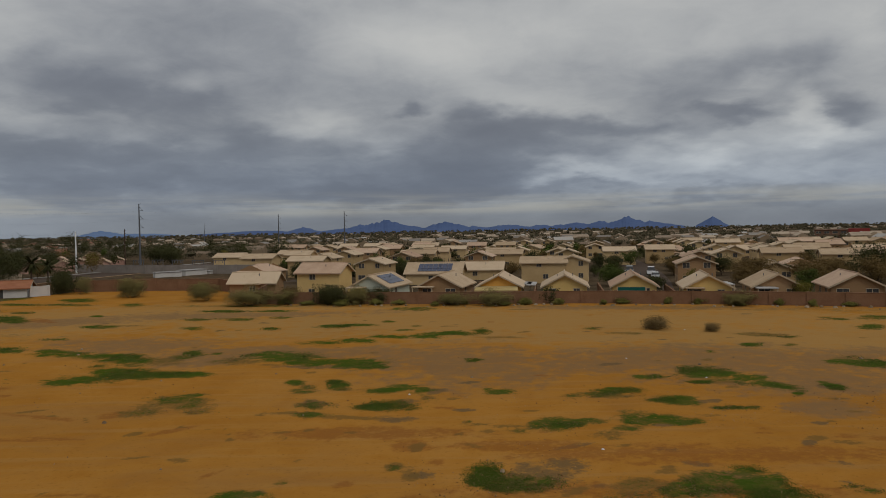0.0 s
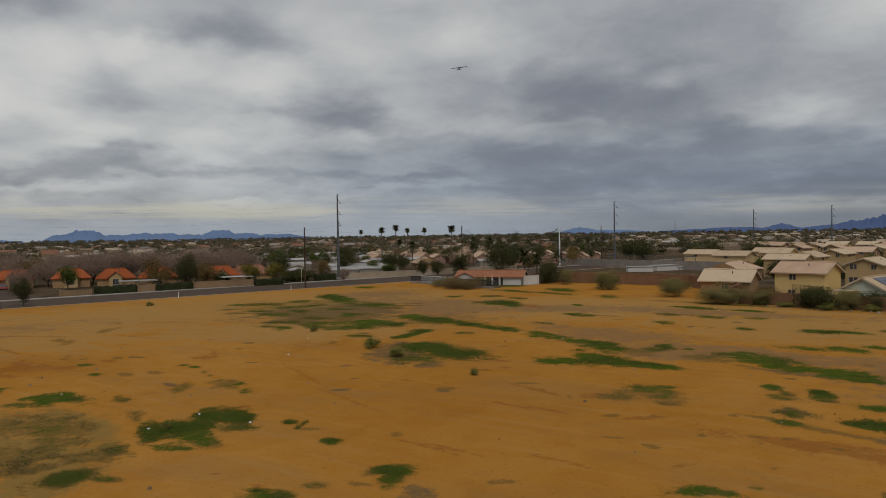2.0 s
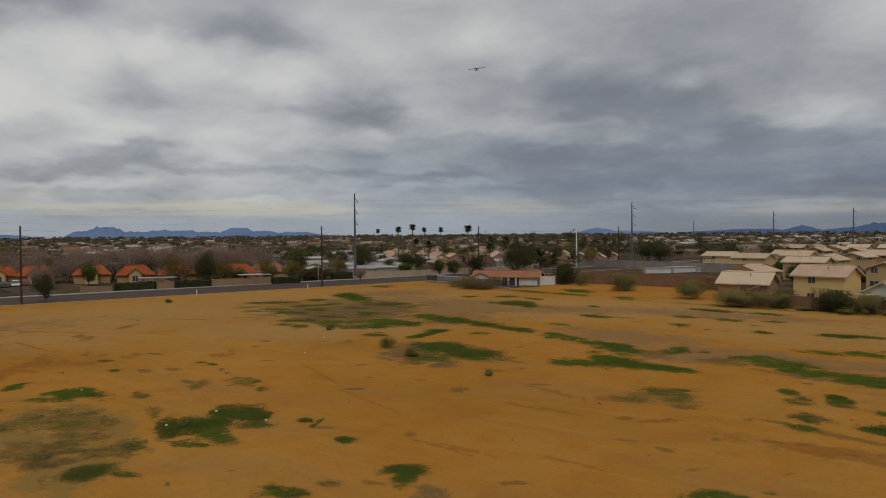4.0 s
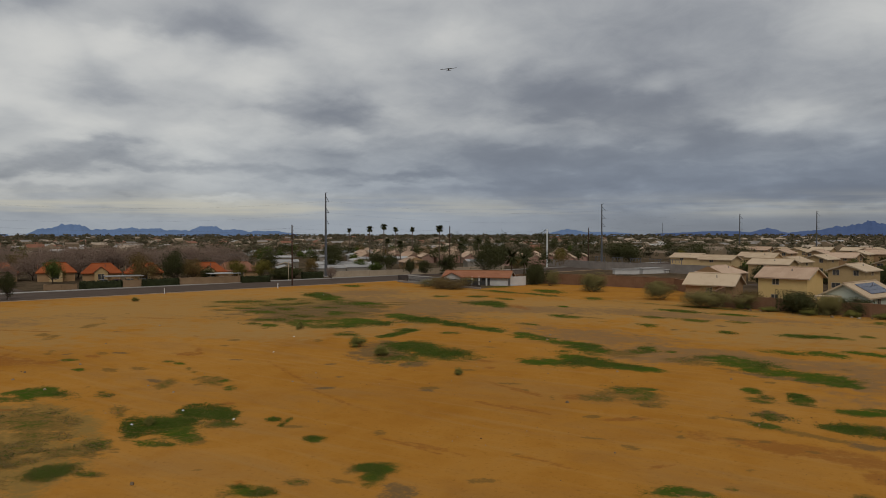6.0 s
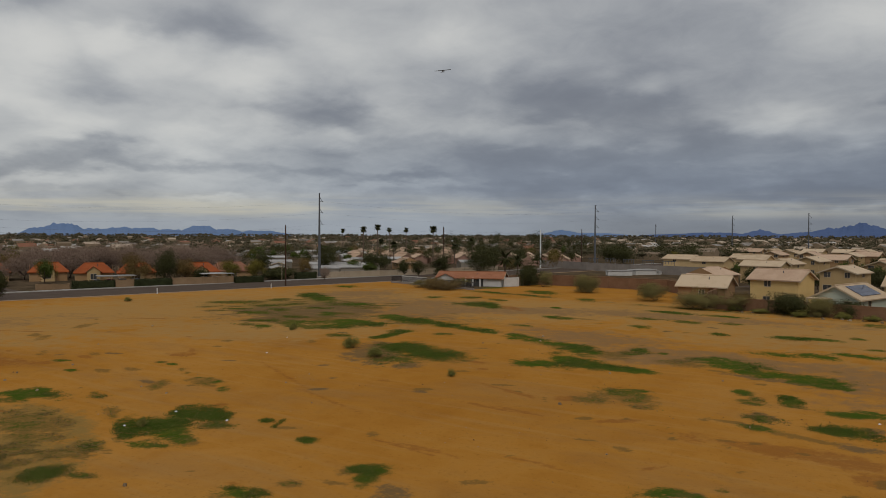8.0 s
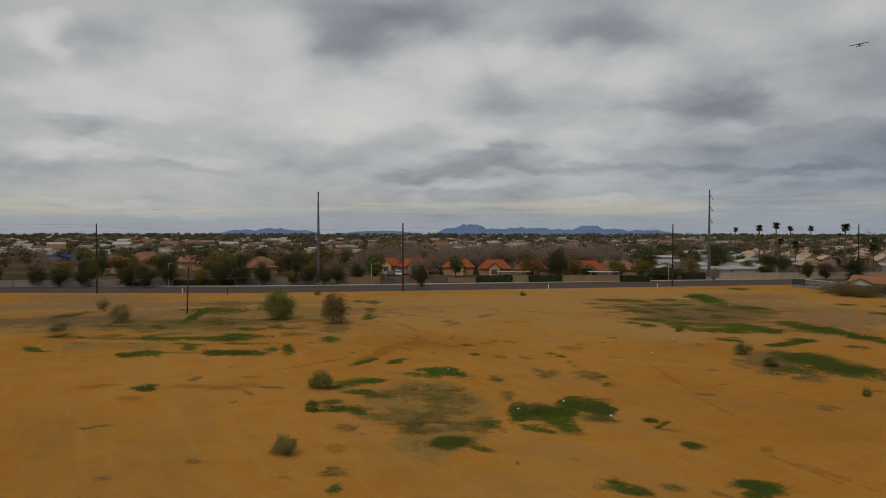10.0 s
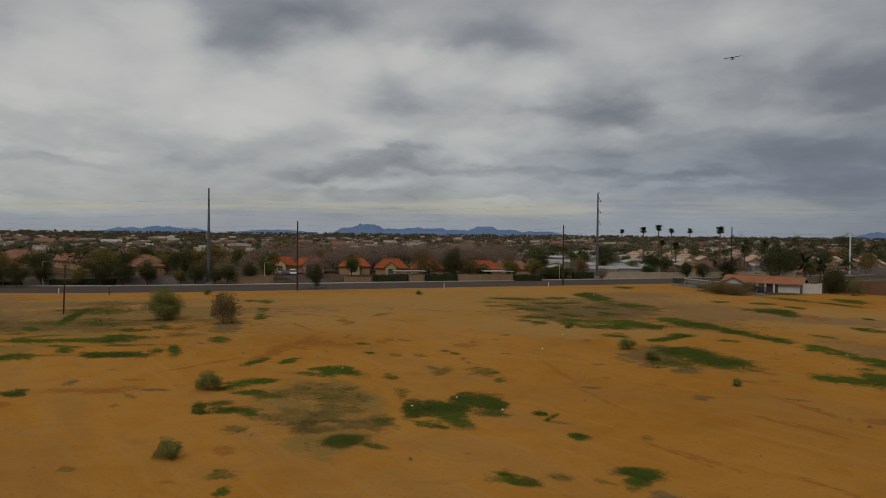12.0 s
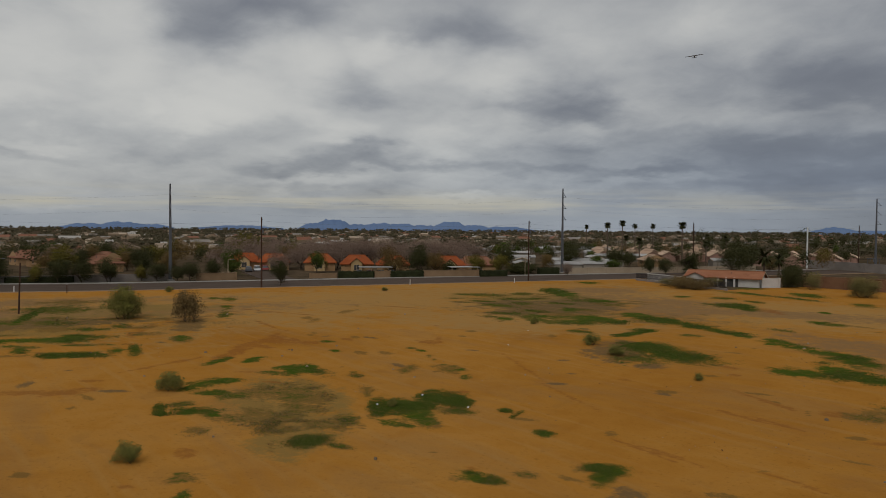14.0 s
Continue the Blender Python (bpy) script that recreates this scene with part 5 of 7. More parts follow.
def steel_pole(x, y, h, turn, label="tall grey steel power pole with insulator arms"):
    base = thing("steel_power_pole", label, "power pole", "steel power poles", pose(x, y, 0, 0, 0, turn))
    part("shaft", Build().tube((0, 0, 0.3), (0, 0, h), 0.43, 0.17, 12), STEEL, base)
    part("base_plate", Build().tube((0, 0, -0.3), (0, 0, 0.35), 0.95, 0.9, 12), CONCRETE, base)
    part("cap_arm", Build().tube((0, 0, h - 0.2), (0.9, 0, h + 0.12), 0.06, 0.04, 6), STEEL, base)
    for k in range(3):
        z = h - 1.9 - 3.1 * k
        part("insulator", Build().tube((0.18, 0, z + 0.75), (1.45, 0, z - 0.45), 0.09, 0.07, 6), INSULATOR, base)
        part("brace", Build().tube((0.2, 0, z - 0.55), (1.45, 0, z - 0.45), 0.05, 0.04, 6), STEEL, base)
        part("clamp", Build().box(1.38, -0.12, z - 0.62, 1.56, 0.12, z - 0.36, 0.03), INSULATOR, base)
    return base


steel_pole(-166, 49.9, 21.4, -15, "tall grey steel power pole beside the pavement")
steel_pole(-142, 148.6, 23.3, -15)
steel_pole(-109, 264, 23.2, -10)
steel_pole(-94.6, 422, 22.6, -5)
steel_pole(-54.5, 405, 23.0, -5)
steel_pole(-247, 760, 23.0, -5, "distant grey steel power pole")
steel_pole(-208, -62, 21.5, -25)


def wires(name, label, spots, sag, radius=0.009):
    """One span of wire after another between the given points."""
    b = Build()
    for a, c in zip(spots, spots[1:]):
        a, c = Vector(a), Vector(c)
        k = 14
        p = [a.lerp(c, i / k) - Vector((0, 0, sag * 4 * (i / k) * (1 - i / k))) for i in range(k + 1)]
        for q, r in zip(p, p[1:]):
            b.tube(q, r, radius, radius, 3)
    tagged(part(name, b, WIRE), label, "wire", "overhead wires")


for z, dx in ((13.2, 0.3), (12.3, 0.3), (11.0, 0.1), (9.2, 0.1), (7.8, 0.1)):
    wires("power_line", "thin grey overhead wire strung between wooden poles", [(-190 + dx, -62, z), (-158.5 + dx, 3, z), (-137.9 + dx, 59.2, z), (-124.3 + dx, 119, z), (-119.6 + dx, 176.6, z), (-104 + dx, 240, z)], 0.8)
for k in range(3):
    z = 3.1 * k + 2.4
    wires("power_line", "thin grey transmission wire strung between steel poles", [(-206.6, -62.4, 21.5 - z), (-164.6, 49.5, 21.4 - z), (-140.6, 148.2, 23.3 - z), (-107.6, 264, 23.2 - z), (-94.6, 422, 23.4 - z)], 2.2, 0.007)


def white_mast():
    base = thing("white_mast", "plain white tapered mast behind the block wall", "mast", m=pose(-119.5, 239, 0))
    part("shaft", Build().tube((0, 0, -0.2), (0, 0, 13.3), 0.30, 0.20, 12), WHITE_PAINT, base)
    part("cap", Build().tube((0, 0, 13.302), (0, 0, 13.5), 0.24, 0.18, 12), WHITE_PAINT, base)


white_mast()

# ---- houses ----


def window_part(parent, x, y, z, w, h, turn):
    """A window lying on a wall: a frame with a pane behind it. turn: which way it faces."""
    m = pose(x, y, z, 0, 0, turn)
    f = Build().box(-w / 2, -0.06, 0, w / 2, 0.02, 0.08).box(-w / 2, -0.06, h - 0.08, w / 2, 0.02, h)
    f.box(-w / 2, -0.06, 0.081, -w / 2 + 0.08, 0.02, h - 0.081).box(w / 2 - 0.08, -0.06, 0.081, w / 2, 0.02, h - 0.081).box(-0.03, -0.05, 0.081, 0.03, 0.02, h - 0.081)
    ob = part("window", f, TRIM, parent)
    ob.matrix_basis = m
    part("pane", Build().box(-w / 2 + 0.082, -0.02, 0.082, w / 2 - 0.082, 0.015, h - 0.082), GLASS, ob)


def house(name, label, m, w, d, eave, ridge, wall_mat, roof_mat, storeys=1, group="houses behind the field", over=0.5, hip=0.0, extras=True):
    """A gabled house: its gable faces local -y, its ridge runs along y."""
    base = thing(name, label, "house", group, m)
    h = w / 2
    b = Build()
    b.solid([(-h, 0, -0.1), (h, 0, -0.1), (h, 0, eave), (0, 0, ridge - 0.12), (-h, 0, eave), (-h, d, -0.1), (h, d, -0.1), (h, d, eave), (0, d, ridge - 0.12), (-h, d, eave)],
            [(0, 1, 2, 3, 4), (6, 5, 9, 8, 7), (1, 6, 7, 2), (5, 0, 4, 9)])
    part("wall", b, wall_mat, base)
    slope = (ridge - eave) / h
    r = Build()
    for s in (-1, 1):
        ex, ez = s * (h + over), eave - slope * over
        hy = hip
        p = [(0, -over + hy, ridge), (ex, -over, ez), (ex, d + over, ez), (0, d + over - hy, ridge)]
        q = [(a, c, z - 0.2) for a, c, z in p]
        r.solid(p + q, [(0, 1, 2, 3) if s < 0 else (3, 2, 1, 0), (7, 6, 5, 4) if s < 0 else (4, 5, 6, 7), (0, 4, 5, 1), (1, 5, 6, 2), (2, 6, 7, 3)])
    if hip:
        for yy, c in ((-over, hip), (d + over, -hip)):
            r.solid([(-h - over, yy, eave - slope * over), (h + over, yy, eave - slope * over), (0, yy + c, ridge), (-h - over, yy, eave - slope * over - 0.2), (h + over, yy, eave - slope * over - 0.2)], [(0, 1, 2), (0, 3, 4, 1)])
    part("roof", r, roof_mat, base)
    part("ridge_cap", Build().tube((0, -over + hip, ridge + 0.01), (0, d + over - hip, ridge + 0.01), 0.12, 0.12, 6), roof_mat, base)
    if not hip:
        for yy in (-over - 0.05, d + over + 0.005):
            fb = Build()
            for s in (-1, 1):
                ex, ez = s * (h + over), eave - slope * over
                p = [(0, yy, ridge - 0.02), (ex, yy, ez - 0.02), (ex, yy, ez - 0.27), (0, yy, ridge - 0.27)]
                fb.solid(p + [(a, c + 0.045, z) for a, c, z in p], [(0, 1, 2, 3), (7, 6, 5, 4), (0, 4, 5, 1), (1, 5, 6, 2), (2, 6, 7, 3), (3, 7, 4, 0)])
            part("fascia", fb, TRIM, base)
    if extras:
        rng = random.Random(round(w * 100 + d * 10 + storeys))
        for lv in range(storeys):
            z = 0.95 + 2.6 * lv
            for fx in (-0.28, 0.27):
                window_part(base, fx * w, 0, z, rng.choice((1.1, 1.4, 1.8)), 1.15, 0)
            window_part(base, -h, d * rng.uniform(0.25, 0.4), z, 1.2, 1.1, -90)
            window_part(base, -h, d * rng.uniform(0.6, 0.75), z, 1.2, 1.1, -90)
            window_part(base, h, d * rng.uniform(0.3, 0.6), z, 1.2, 1.1, 90)
        part("vent_pipe", Build().tube((h * 0.4, d * 0.6, ridge - 1.0), (h * 0.4, d * 0.6, ridge - 0.2), 0.07, 0.07, 6), STEEL, base)
        part("vent_pipe", Build().tube((-h * 0.35, d * 0.45, ridge - 1.0), (-h * 0.35, d * 0.45, ridge - 0.25), 0.06, 0.06, 6), STEEL, base)
    return base


def patio(base, w, depth, z, roof_mat, posts=2, x=0.0):
    """A flat patio roof on posts in front of the gable."""
    part("patio_roof", Build().box(x - w / 2, -depth, z, x + w / 2, -0.02, z + 0.18, 0.04), roof_mat, base)
    for i in range(posts):
        px = x - w / 2 + 0.15 + (w - 0.3) * i / max(1, posts - 1)
        part("patio_post", Build().box(px - 0.08, -depth + 0.1, -0.1, px + 0.08, -depth + 0.26, z - 0.002), TRIM, base)


def solar_rows(base, w, d, eave, ridge, s, y0, y1, rows=3):
    """Dark solar panels lying on one slope of the roof."""
    h = w / 2
    slope = (ridge - eave) / h
    n = max(2, round((y1 - y0) / 1.1))
    pm = None
    for i in range(n):
        for j in range(rows):
            a, c = 0.18 + 0.25 * j, 0.18 + 0.25 * j + 0.23
            ya, yb = y0 + (y1 - y0) * i / n + 0.03, y0 + (y1 - y0) * (i + 1) / n - 0.03
            p = [(s * h * a, ya, ridge - slope * h * a + 0.12), (s * h * c, ya, ridge - slope * h * c + 0.12), (s * h * c, yb, ridge - slope * h * c + 0.12), (s * h * a, yb, ridge - slope * h * a + 0.12)]
            part("solar_panel", Build().solid(p + [(x, y, z - 0.05) for x, y, z in p], [(0, 1, 2, 3), (7, 6, 5, 4), (0, 4, 5, 1), (1, 5, 6, 2), (2, 6, 7, 3), (3, 7, 4, 0)]), SOLAR, base)


R1 = "row of houses along the block wall"
ha = house("house", "brown one-storey stucco house with a tan tile roof", pose(-40.5, 142, 0, 0, 0, -92), 6.8, 8.5, 2.8, 4.5, STUCCO_TAN, ROOF_TAN, 1, R1)
hb = house("house", "two-storey yellow-beige stucco house with a pinkish tile roof", pose(-25.5, 133.5, 0, 0, 0, -103), 6.6, 7.8, 5.0, 6.4, STUCCO_GOLD, ROOF_PINK, 2, R1)
hc = house("house", "pale green one-storey house with solar panels on the roof", pose(-13.2, 126.8, 0, 0, 0, -17), 6.8, 11, 2.6, 4.4, STUCCO_GREEN, ROOF_TAN, 1, R1)
solar_rows(hc, 6.8, 11, 2.6, 4.4, 1, 2.0, 9.0)
patio(hc, 3.0, 2.4, 2.25, ROOF_TAN, 2, -1.9)
hd = house("house", "brown stucco one-storey house with a covered patio", pose(-1.2, 124.6, 0, 0, 0, -14), 7.3, 11, 2.6, 4.5, STUCCO_TAN, ROOF_TAN, 1, R1)
patio(hd, 3.6, 1.6, 2.3, ROOF_TAN, 2, -2.6)
he = house("house", "orange stucco house with a long yellow awning", pose(8.7, 122.2, 0, 0, 0, -9), 7.2, 11, 2.6, 4.4, STUCCO_ORANGE, ROOF_TAN, 1, R1)
part("awning", Build().solid([(-3.7, -0.03, 2.5), (3.1, -0.03, 2.5), (3.3, -2.1, 1.95), (-3.9, -2.1, 1.95), (-3.7, -0.03, 2.42), (3.1, -0.03, 2.42), (3.3, -2.1, 1.75), (-3.9, -2.1, 1.75)], [(0, 3, 2, 1), (4, 5, 6, 7), (3, 7, 6, 2), (0, 4, 7, 3), (1, 2, 6, 5)]), AWNING, he, "yellow fabric awning")
for px in (-3.7, -1.2, 1.2, 3.1):
    part("awning_post", Build().box(px - 0.05, -2.05, -0.1, px + 0.05, -1.95, 1.79), TRIM, he)
part("lean_to_roof", Build().box(4.4, 3, 2.3, 6.0, 10, 2.45, 0.03), ROOF_WHITE, he)
part("lean_to_post", Build().box(5.8, 3.1, -0.1, 5.95, 3.25, 2.298), TRIM, he)
hf = house("house", "yellow stucco one-storey house with a tan tile roof", pose(19.3, 120.2, 0, 0, 0, -9), 7.0, 11, 2.6, 4.4, STUCCO_YELLOW, ROOF_TAN, 1, R1)
hg = house("house", "orange-yellow stucco house with a green shade cloth", pose(30.2, 118.5, 0, 0, 0, -11), 6.8, 11, 2.6, 4.4, STUCCO_YELLOW, ROOF_PINK, 1, R1)
part("shade_cloth", Build().box(-2.6, -0.5, 0.4, 1.6, -0.42, 2.2), GREEN_CLOTH, hg, "green shade cloth")
part("shade_rail", Build().tube((-2.8, -0.46, 2.24), (1.8, -0.46, 2.24), 0.035, 0.035, 6), STEEL, hg)
for px in (-2.7, 1.7):
    part("shade_post", Build().box(px - 0.06, -0.52, -0.1, px + 0.06, -0.4, 2.3), TRIM, hg)
hh = house("house", "yellow stucco house with a dark open patio", pose(40.2, 113.4, 0, 0, 0, -13), 6.8, 11, 2.6, 4.4, STUCCO_YELLOW, ROOF_TAN, 1, R1)
patio(hh, 2.8, 1.3, 2.25, ROOF_TAN, 2, -2.0)
part("patio_opening", Build().box(-3.2, -0.05, 0.0, -1.2, -0.01, 2.2), GLASS, hh, "dark sliding patio door")
hi = house("house", "tan stucco house with a small white patio roof", pose(50.6, 112.8, 0, 0, 0, -13), 6.9, 10.5, 2.6, 4.4, STUCCO_TAN, ROOF_TAN, 1, R1)
patio(hi, 3.0, 2.6, 2.2, ROOF_WHITE, 2, -1.9)
hj = house("house", "tan stucco one-storey house with a pinkish tile roof", pose(61.3, 110.2, 0, 0, 0, -15), 7.2, 10.5, 2.6, 4.4, STUCCO_TAN, ROOF_PINK, 1, R1)
hk = house("house", "beige stucco one-storey house with a tan roof", pose(72.5, 106.5, 0, 0, 0, -18), 7.2, 10.5, 2.6, 4.4, STUCCO_BEIGE, ROOF_TAN, 1, R1)
for k, (x, y) in enumerate(((2.6, 131), (13.6, 129), (45.2, 121))):
    lt = thing("patio_cover", "flat pale metal patio cover between two houses", "patio cover", "patio covers", pose(x, y, 0, 0, 0, -10))
    part("cover", Build().box(-1.4, -3, 2.3, 1.4, 3, 2.45, 0.03), ROOF_WHITE, lt)
    for px in (-1.25, 1.25):
        part("post", Build().box(px - 0.06, -2.9, -0.1, px + 0.06, -2.78, 2.298), TRIM, lt)

# houses further in: a few kinds, repeated with their own turns
KINDS = {}


def far_house(kind, x, y, turn, size=1.0):
    spec = {
        "two_beige": ("two-storey beige stucco house with a tan tile roof", 6.8, 8.5, 4.7, 5.9, STUCCO_BEIGE, ROOF_TAN, 2, 0),
        "two_tan": ("two-storey tan stucco house with a pinkish tile roof", 7.0, 8.2, 4.7, 6.0, STUCCO_TAN, ROOF_PINK, 2, 0),
        "two_wide": ("wide two-storey beige house with a tan tile roof", 6.6, 9.5, 4.6, 5.7, STUCCO_BEIGE, ROOF_TAN, 2, 0),
        "one_beige": ("one-storey beige stucco house with a tan tile roof", 7.4, 10, 2.6, 4.2, STUCCO_BEIGE, ROOF_TAN, 1, 0),
        "one_tan": ("one-storey tan stucco house with a hipped pinkish roof", 7.6, 10, 2.6, 4.2, STUCCO_TAN, ROOF_PINK, 1, 3.0),
        "clay": ("low house with an orange clay tile roof", 7.0, 8.4, 2.6, 4.6, STUCCO_TAN, ROOF_ORANGE, 1, 2.4),
        "clay_dark": ("low house with a brown clay tile roof", 7.6, 10, 2.6, 4.5, STUCCO_TAN, ROOF_BROWN, 1, 2.5),
        "mobile": ("white mobile home with a low metal roof", 4.4, 10, 2.3, 2.9, MOBILE_WALL_SHADED, ROOF_WHITE, 1, 0),
        "condo": ("pinkish beige stucco terraced house with a pale roof", 5.2, 7.5, 2.7, 4.0, STUCCO_PINK, ROOF_PINK, 1, 0),
    }[kind]
    m = pose(x, y, 0, 0, 0, turn)
    if kind in KINDS:
        return copy_thing(KINDS[kind], m)
    label, w, d, e, r, wm, rm, st, hip = spec
    names = {"mobile": "mobile_home", "condo": "terraced_house"}
    groups = {"mobile": "mobile homes", "condo": "terraced houses", "clay": "clay-roofed houses", "clay_dark": "clay-roofed houses"}
    made = house(names.get(kind, "house"), label, m, w, d, e, r, wm, rm, st, groups.get(kind, "houses further in"), 0.45 if kind != "mobile" else 0.2, hip, kind not in ("mobile", "condo"))
    KINDS[kind] = made
    if kind == "clay":
        # a gabled porch with a white-framed window on the street side
        h = w / 2
        part("porch", Build().solid([(h - 0.05, 2.6, -0.1), (h + 1.3, 2.6, -0.1), (h + 1.3, 5.6, -0.1), (h - 0.05, 5.6, -0.1), (h - 0.05, 2.6, 2.7), (h + 1.3, 2.6, 2.7), (h + 1.3, 5.6, 2.7), (h - 0.05, 5.6, 2.7), (h + 1.3, 4.1, 3.9), (h - 0.05, 4.1, 3.9)],
                                    [(0, 1, 5, 4), (1, 2, 6, 8, 5), (2, 3, 7, 6)]), STUCCO_BEIGE, made, "beige gabled porch")
        for s in (-1, 1):
            p = [(h - 1.2, 4.1, 4.05), (h + 1.6, 4.1, 4.05), (h + 1.6, 4.1 + s * 1.8, 2.6), (h - 1.2, 4.1 + s * 1.8, 2.6)]
            part("porch_roof", Build().solid(p + [(a, b, c - 0.14) for a, b, c in p], [(0, 1, 2, 3), (7, 6, 5, 4), (1, 5, 6, 2), (2, 6, 7, 3), (0, 4, 5, 1)]), ROOF_ORANGE, made)
        window_part(made, h + 1.3, 4.1, 0.7, 1.5, 1.5, 90)
    return made


TAKEN = []


def lot(kind, x, y, turn):
    TAKEN.append((x, y))
    return far_house(kind, x, y, turn)


lot("two_beige", -17, 166, -14)
lot("two_wide", -73, 238, -100)
lot("two_wide", -60, 223, -100)
lot("two_wide", -41, 198, -100)
lot("two_beige", -32, 234, -14)
lot("one_tan", -48, 182, -20)
lot("two_tan", -12, 206, -14)
solar_house = house("house", "one-storey beige house with solar panels along the roof", pose(-8, 166, 0, 0, 0, -99), 8.4, 12, 2.7, 4.7, STUCCO_BEIGE, ROOF_TAN, 1, "houses further in")
solar_rows(solar_house, 8.4, 12, 2.7, 4.7, 1, 2.5, 10.0)
lot("one_beige", 4, 178, -99)
lot("two_tan", 9, 200, -12)
lot("two_wide", 17, 163, -99)
lot("two_beige", 27.5, 160, -12)
lot("two_wide", 14, 224, -99)
lot("two_beige", 35, 210, -12)
lot("two_tan", 49, 144, -13)
lot("two_tan", 60, 174, -13)
lot("two_wide", 50, 232, -99)
lot("two_beige", 72, 188, -13)
lot("two_wide", 84, 196, -104)
lot("one_tan", 80, 166, -16)
lot("two_wide", 92, 181, -107)
lot("one_beige", 68, 152, -16)
lot("two_beige", 104, 240, -16)
lot("two_wide", 112, 236, -107)
TAKEN.append((-2, 166))
rng = random.Random(11)
for row in range(9):
    for col in range(-9, 16):
        u, v = col * 12.5 + rng.uniform(-1, 1), 200 + row * 26 + (10 if row % 2 else 0) + rng.uniform(-1.5, 1.5)
        x, y = u * math.cos(radians(-12)) - (v - 150) * math.sin(radians(-12)) - 8, 150 + u * math.sin(radians(-12)) + (v - 150) * math.cos(radians(-12))
        az, dist = math.degrees(math.atan2(-x, y)), math.hypot(x, y)
        street = abs(x - (46 + (y - 168) * 0.20)) < 10 or abs(x - (-12 + (y - 236) * 0.20)) < 9
        if -36 < az < 12 and 205 < dist < 400 and not street and all(math.hypot(x - a, y - b) > 11.5 for a, b in TAKEN):
            lot(rng.choice(("two_beige", "two_tan", "two_wide", "one_beige", "one_tan", "two_beige")), x, y, rng.choice((-12, -12, 168, -102, 78)) + rng.uniform(-2, 2))

# clay-roofed houses across the street
for kind, x, y, turn in (("clay", -177, 99, -30), ("clay", -169, 105.5, -30), ("clay", -160, 117.5, -30), ("clay_dark", -158, 124.5, -32), ("clay", -198, 84, -25), ("clay", -189, 94, -28), ("clay", -204, 78, -25),
                         ("clay_dark", -268, 20, -80), ("clay_dark", -255, 30, 10), ("clay_dark", -246, 36, -80), ("clay_dark", -262, 4, 5), ("clay_dark", -236, 50, -80), ("clay_dark", -300, 18, 10), ("clay_dark", -240, 12, -80),
                         ("clay_dark", -214, 44, -80)):
    far_house(kind, x, y, turn)

# the mobile home park
rng = random.Random(4)
for row in range(9):
    for col in range(9):
        az = 53.5 - col * 1.75 + rng.uniform(-0.3, 0.3)
        dist = 214 + row * 25 + rng.uniform(-3, 3)
        if row < 2 and col < 4:
            continue
        x, y = -math.sin(radians(az)) * dist, math.cos(radians(az)) * dist
        if x > -146 + 0.25 * (148 - y) * -1:
            continue
        if rng.random() < 0.3:
            continue
        far_house("mobile", x, y, rng.choice((-40, 50, -40)) + rng.uniform(-4, 4))
# pink terraces beyond it
for row in range(6):
    for col in range(9):
        az = 40.5 - col * 1.15 + rng.uniform(-0.2, 0.2)
        dist = 300 + row * 30 + rng.uniform(-4, 4)
        far_house("condo", -math.sin(radians(az)) * dist, math.cos(radians(az)) * dist, 60 + rng.uniform(-6, 6))
for az, dist in ((29.5, 275), (28.6, 290), (27.4, 280), (26.4, 300), (29, 320), (27.6, 330), (25, 290), (30.5, 300), (24, 310), (26, 340), (31.5, 330)):
    far_house("condo", -math.sin(radians(az)) * dist, math.cos(radians(az)) * dist, 20)
far_house("one_tan", -147, 197, 50)
far_house("mobile", -141, 218, -35)
far_house("mobile", -146.5, 161, -25)

wh = house("house", "white stucco house with a terracotta tile roof", pose(-98.7, 145, 0, 0, 0, -69), 7.4, 15, 2.1, 3.2, WHITE_WALL, ROOF_TERRA, 1, "houses at the corner", 0.6)
for yy in (6.5, 8.2, 9.9):
    part("porch_column", Build().box(3.9, yy, -0.1, 4.25, yy + 0.35, 2.0), WHITE_WALL, wh)
part("wing", Build().solid([(3.6, 0.4, -0.1), (6.2, 0.4, -0.1), (6.2, 4.4, -0.1), (3.6, 4.4, -0.1), (3.6, 0.4, 2.0), (6.2, 0.4, 2.0), (6.2, 4.4, 2.0), (3.6, 4.4, 2.0), (6.2, 2.4, 2.9), (3.6, 2.4, 2.9)], [(0, 1, 5, 4), (1, 2, 6, 8, 5), (2, 3, 7, 6)]), WHITE_WALL, wh, "white gabled front wing")
for s in (-1, 1):
    p = [(2.2, 2.4, 3.05), (6.6, 2.4, 3.05), (6.6, 2.4 + s * 2.4, 1.92), (2.2, 2.4 + s * 2.4, 1.92)]
    part("wing_roof", Build().solid(p + [(a, b, c - 0.14) for a, b, c in p], [(0, 1, 2, 3), (7, 6, 5, 4), (1, 5, 6, 2), (2, 6, 7, 3), (0, 4, 5, 1)]), ROOF_TERRA, wh)
# dark sheet laid on the wall in place of the porch's shade
part("porch_shade_panel", Build().box(3.71, 6.0, 0.0, 3.76, 10.8, 2.0), GLASS, wh, "dark panel standing in for the porch's shade")
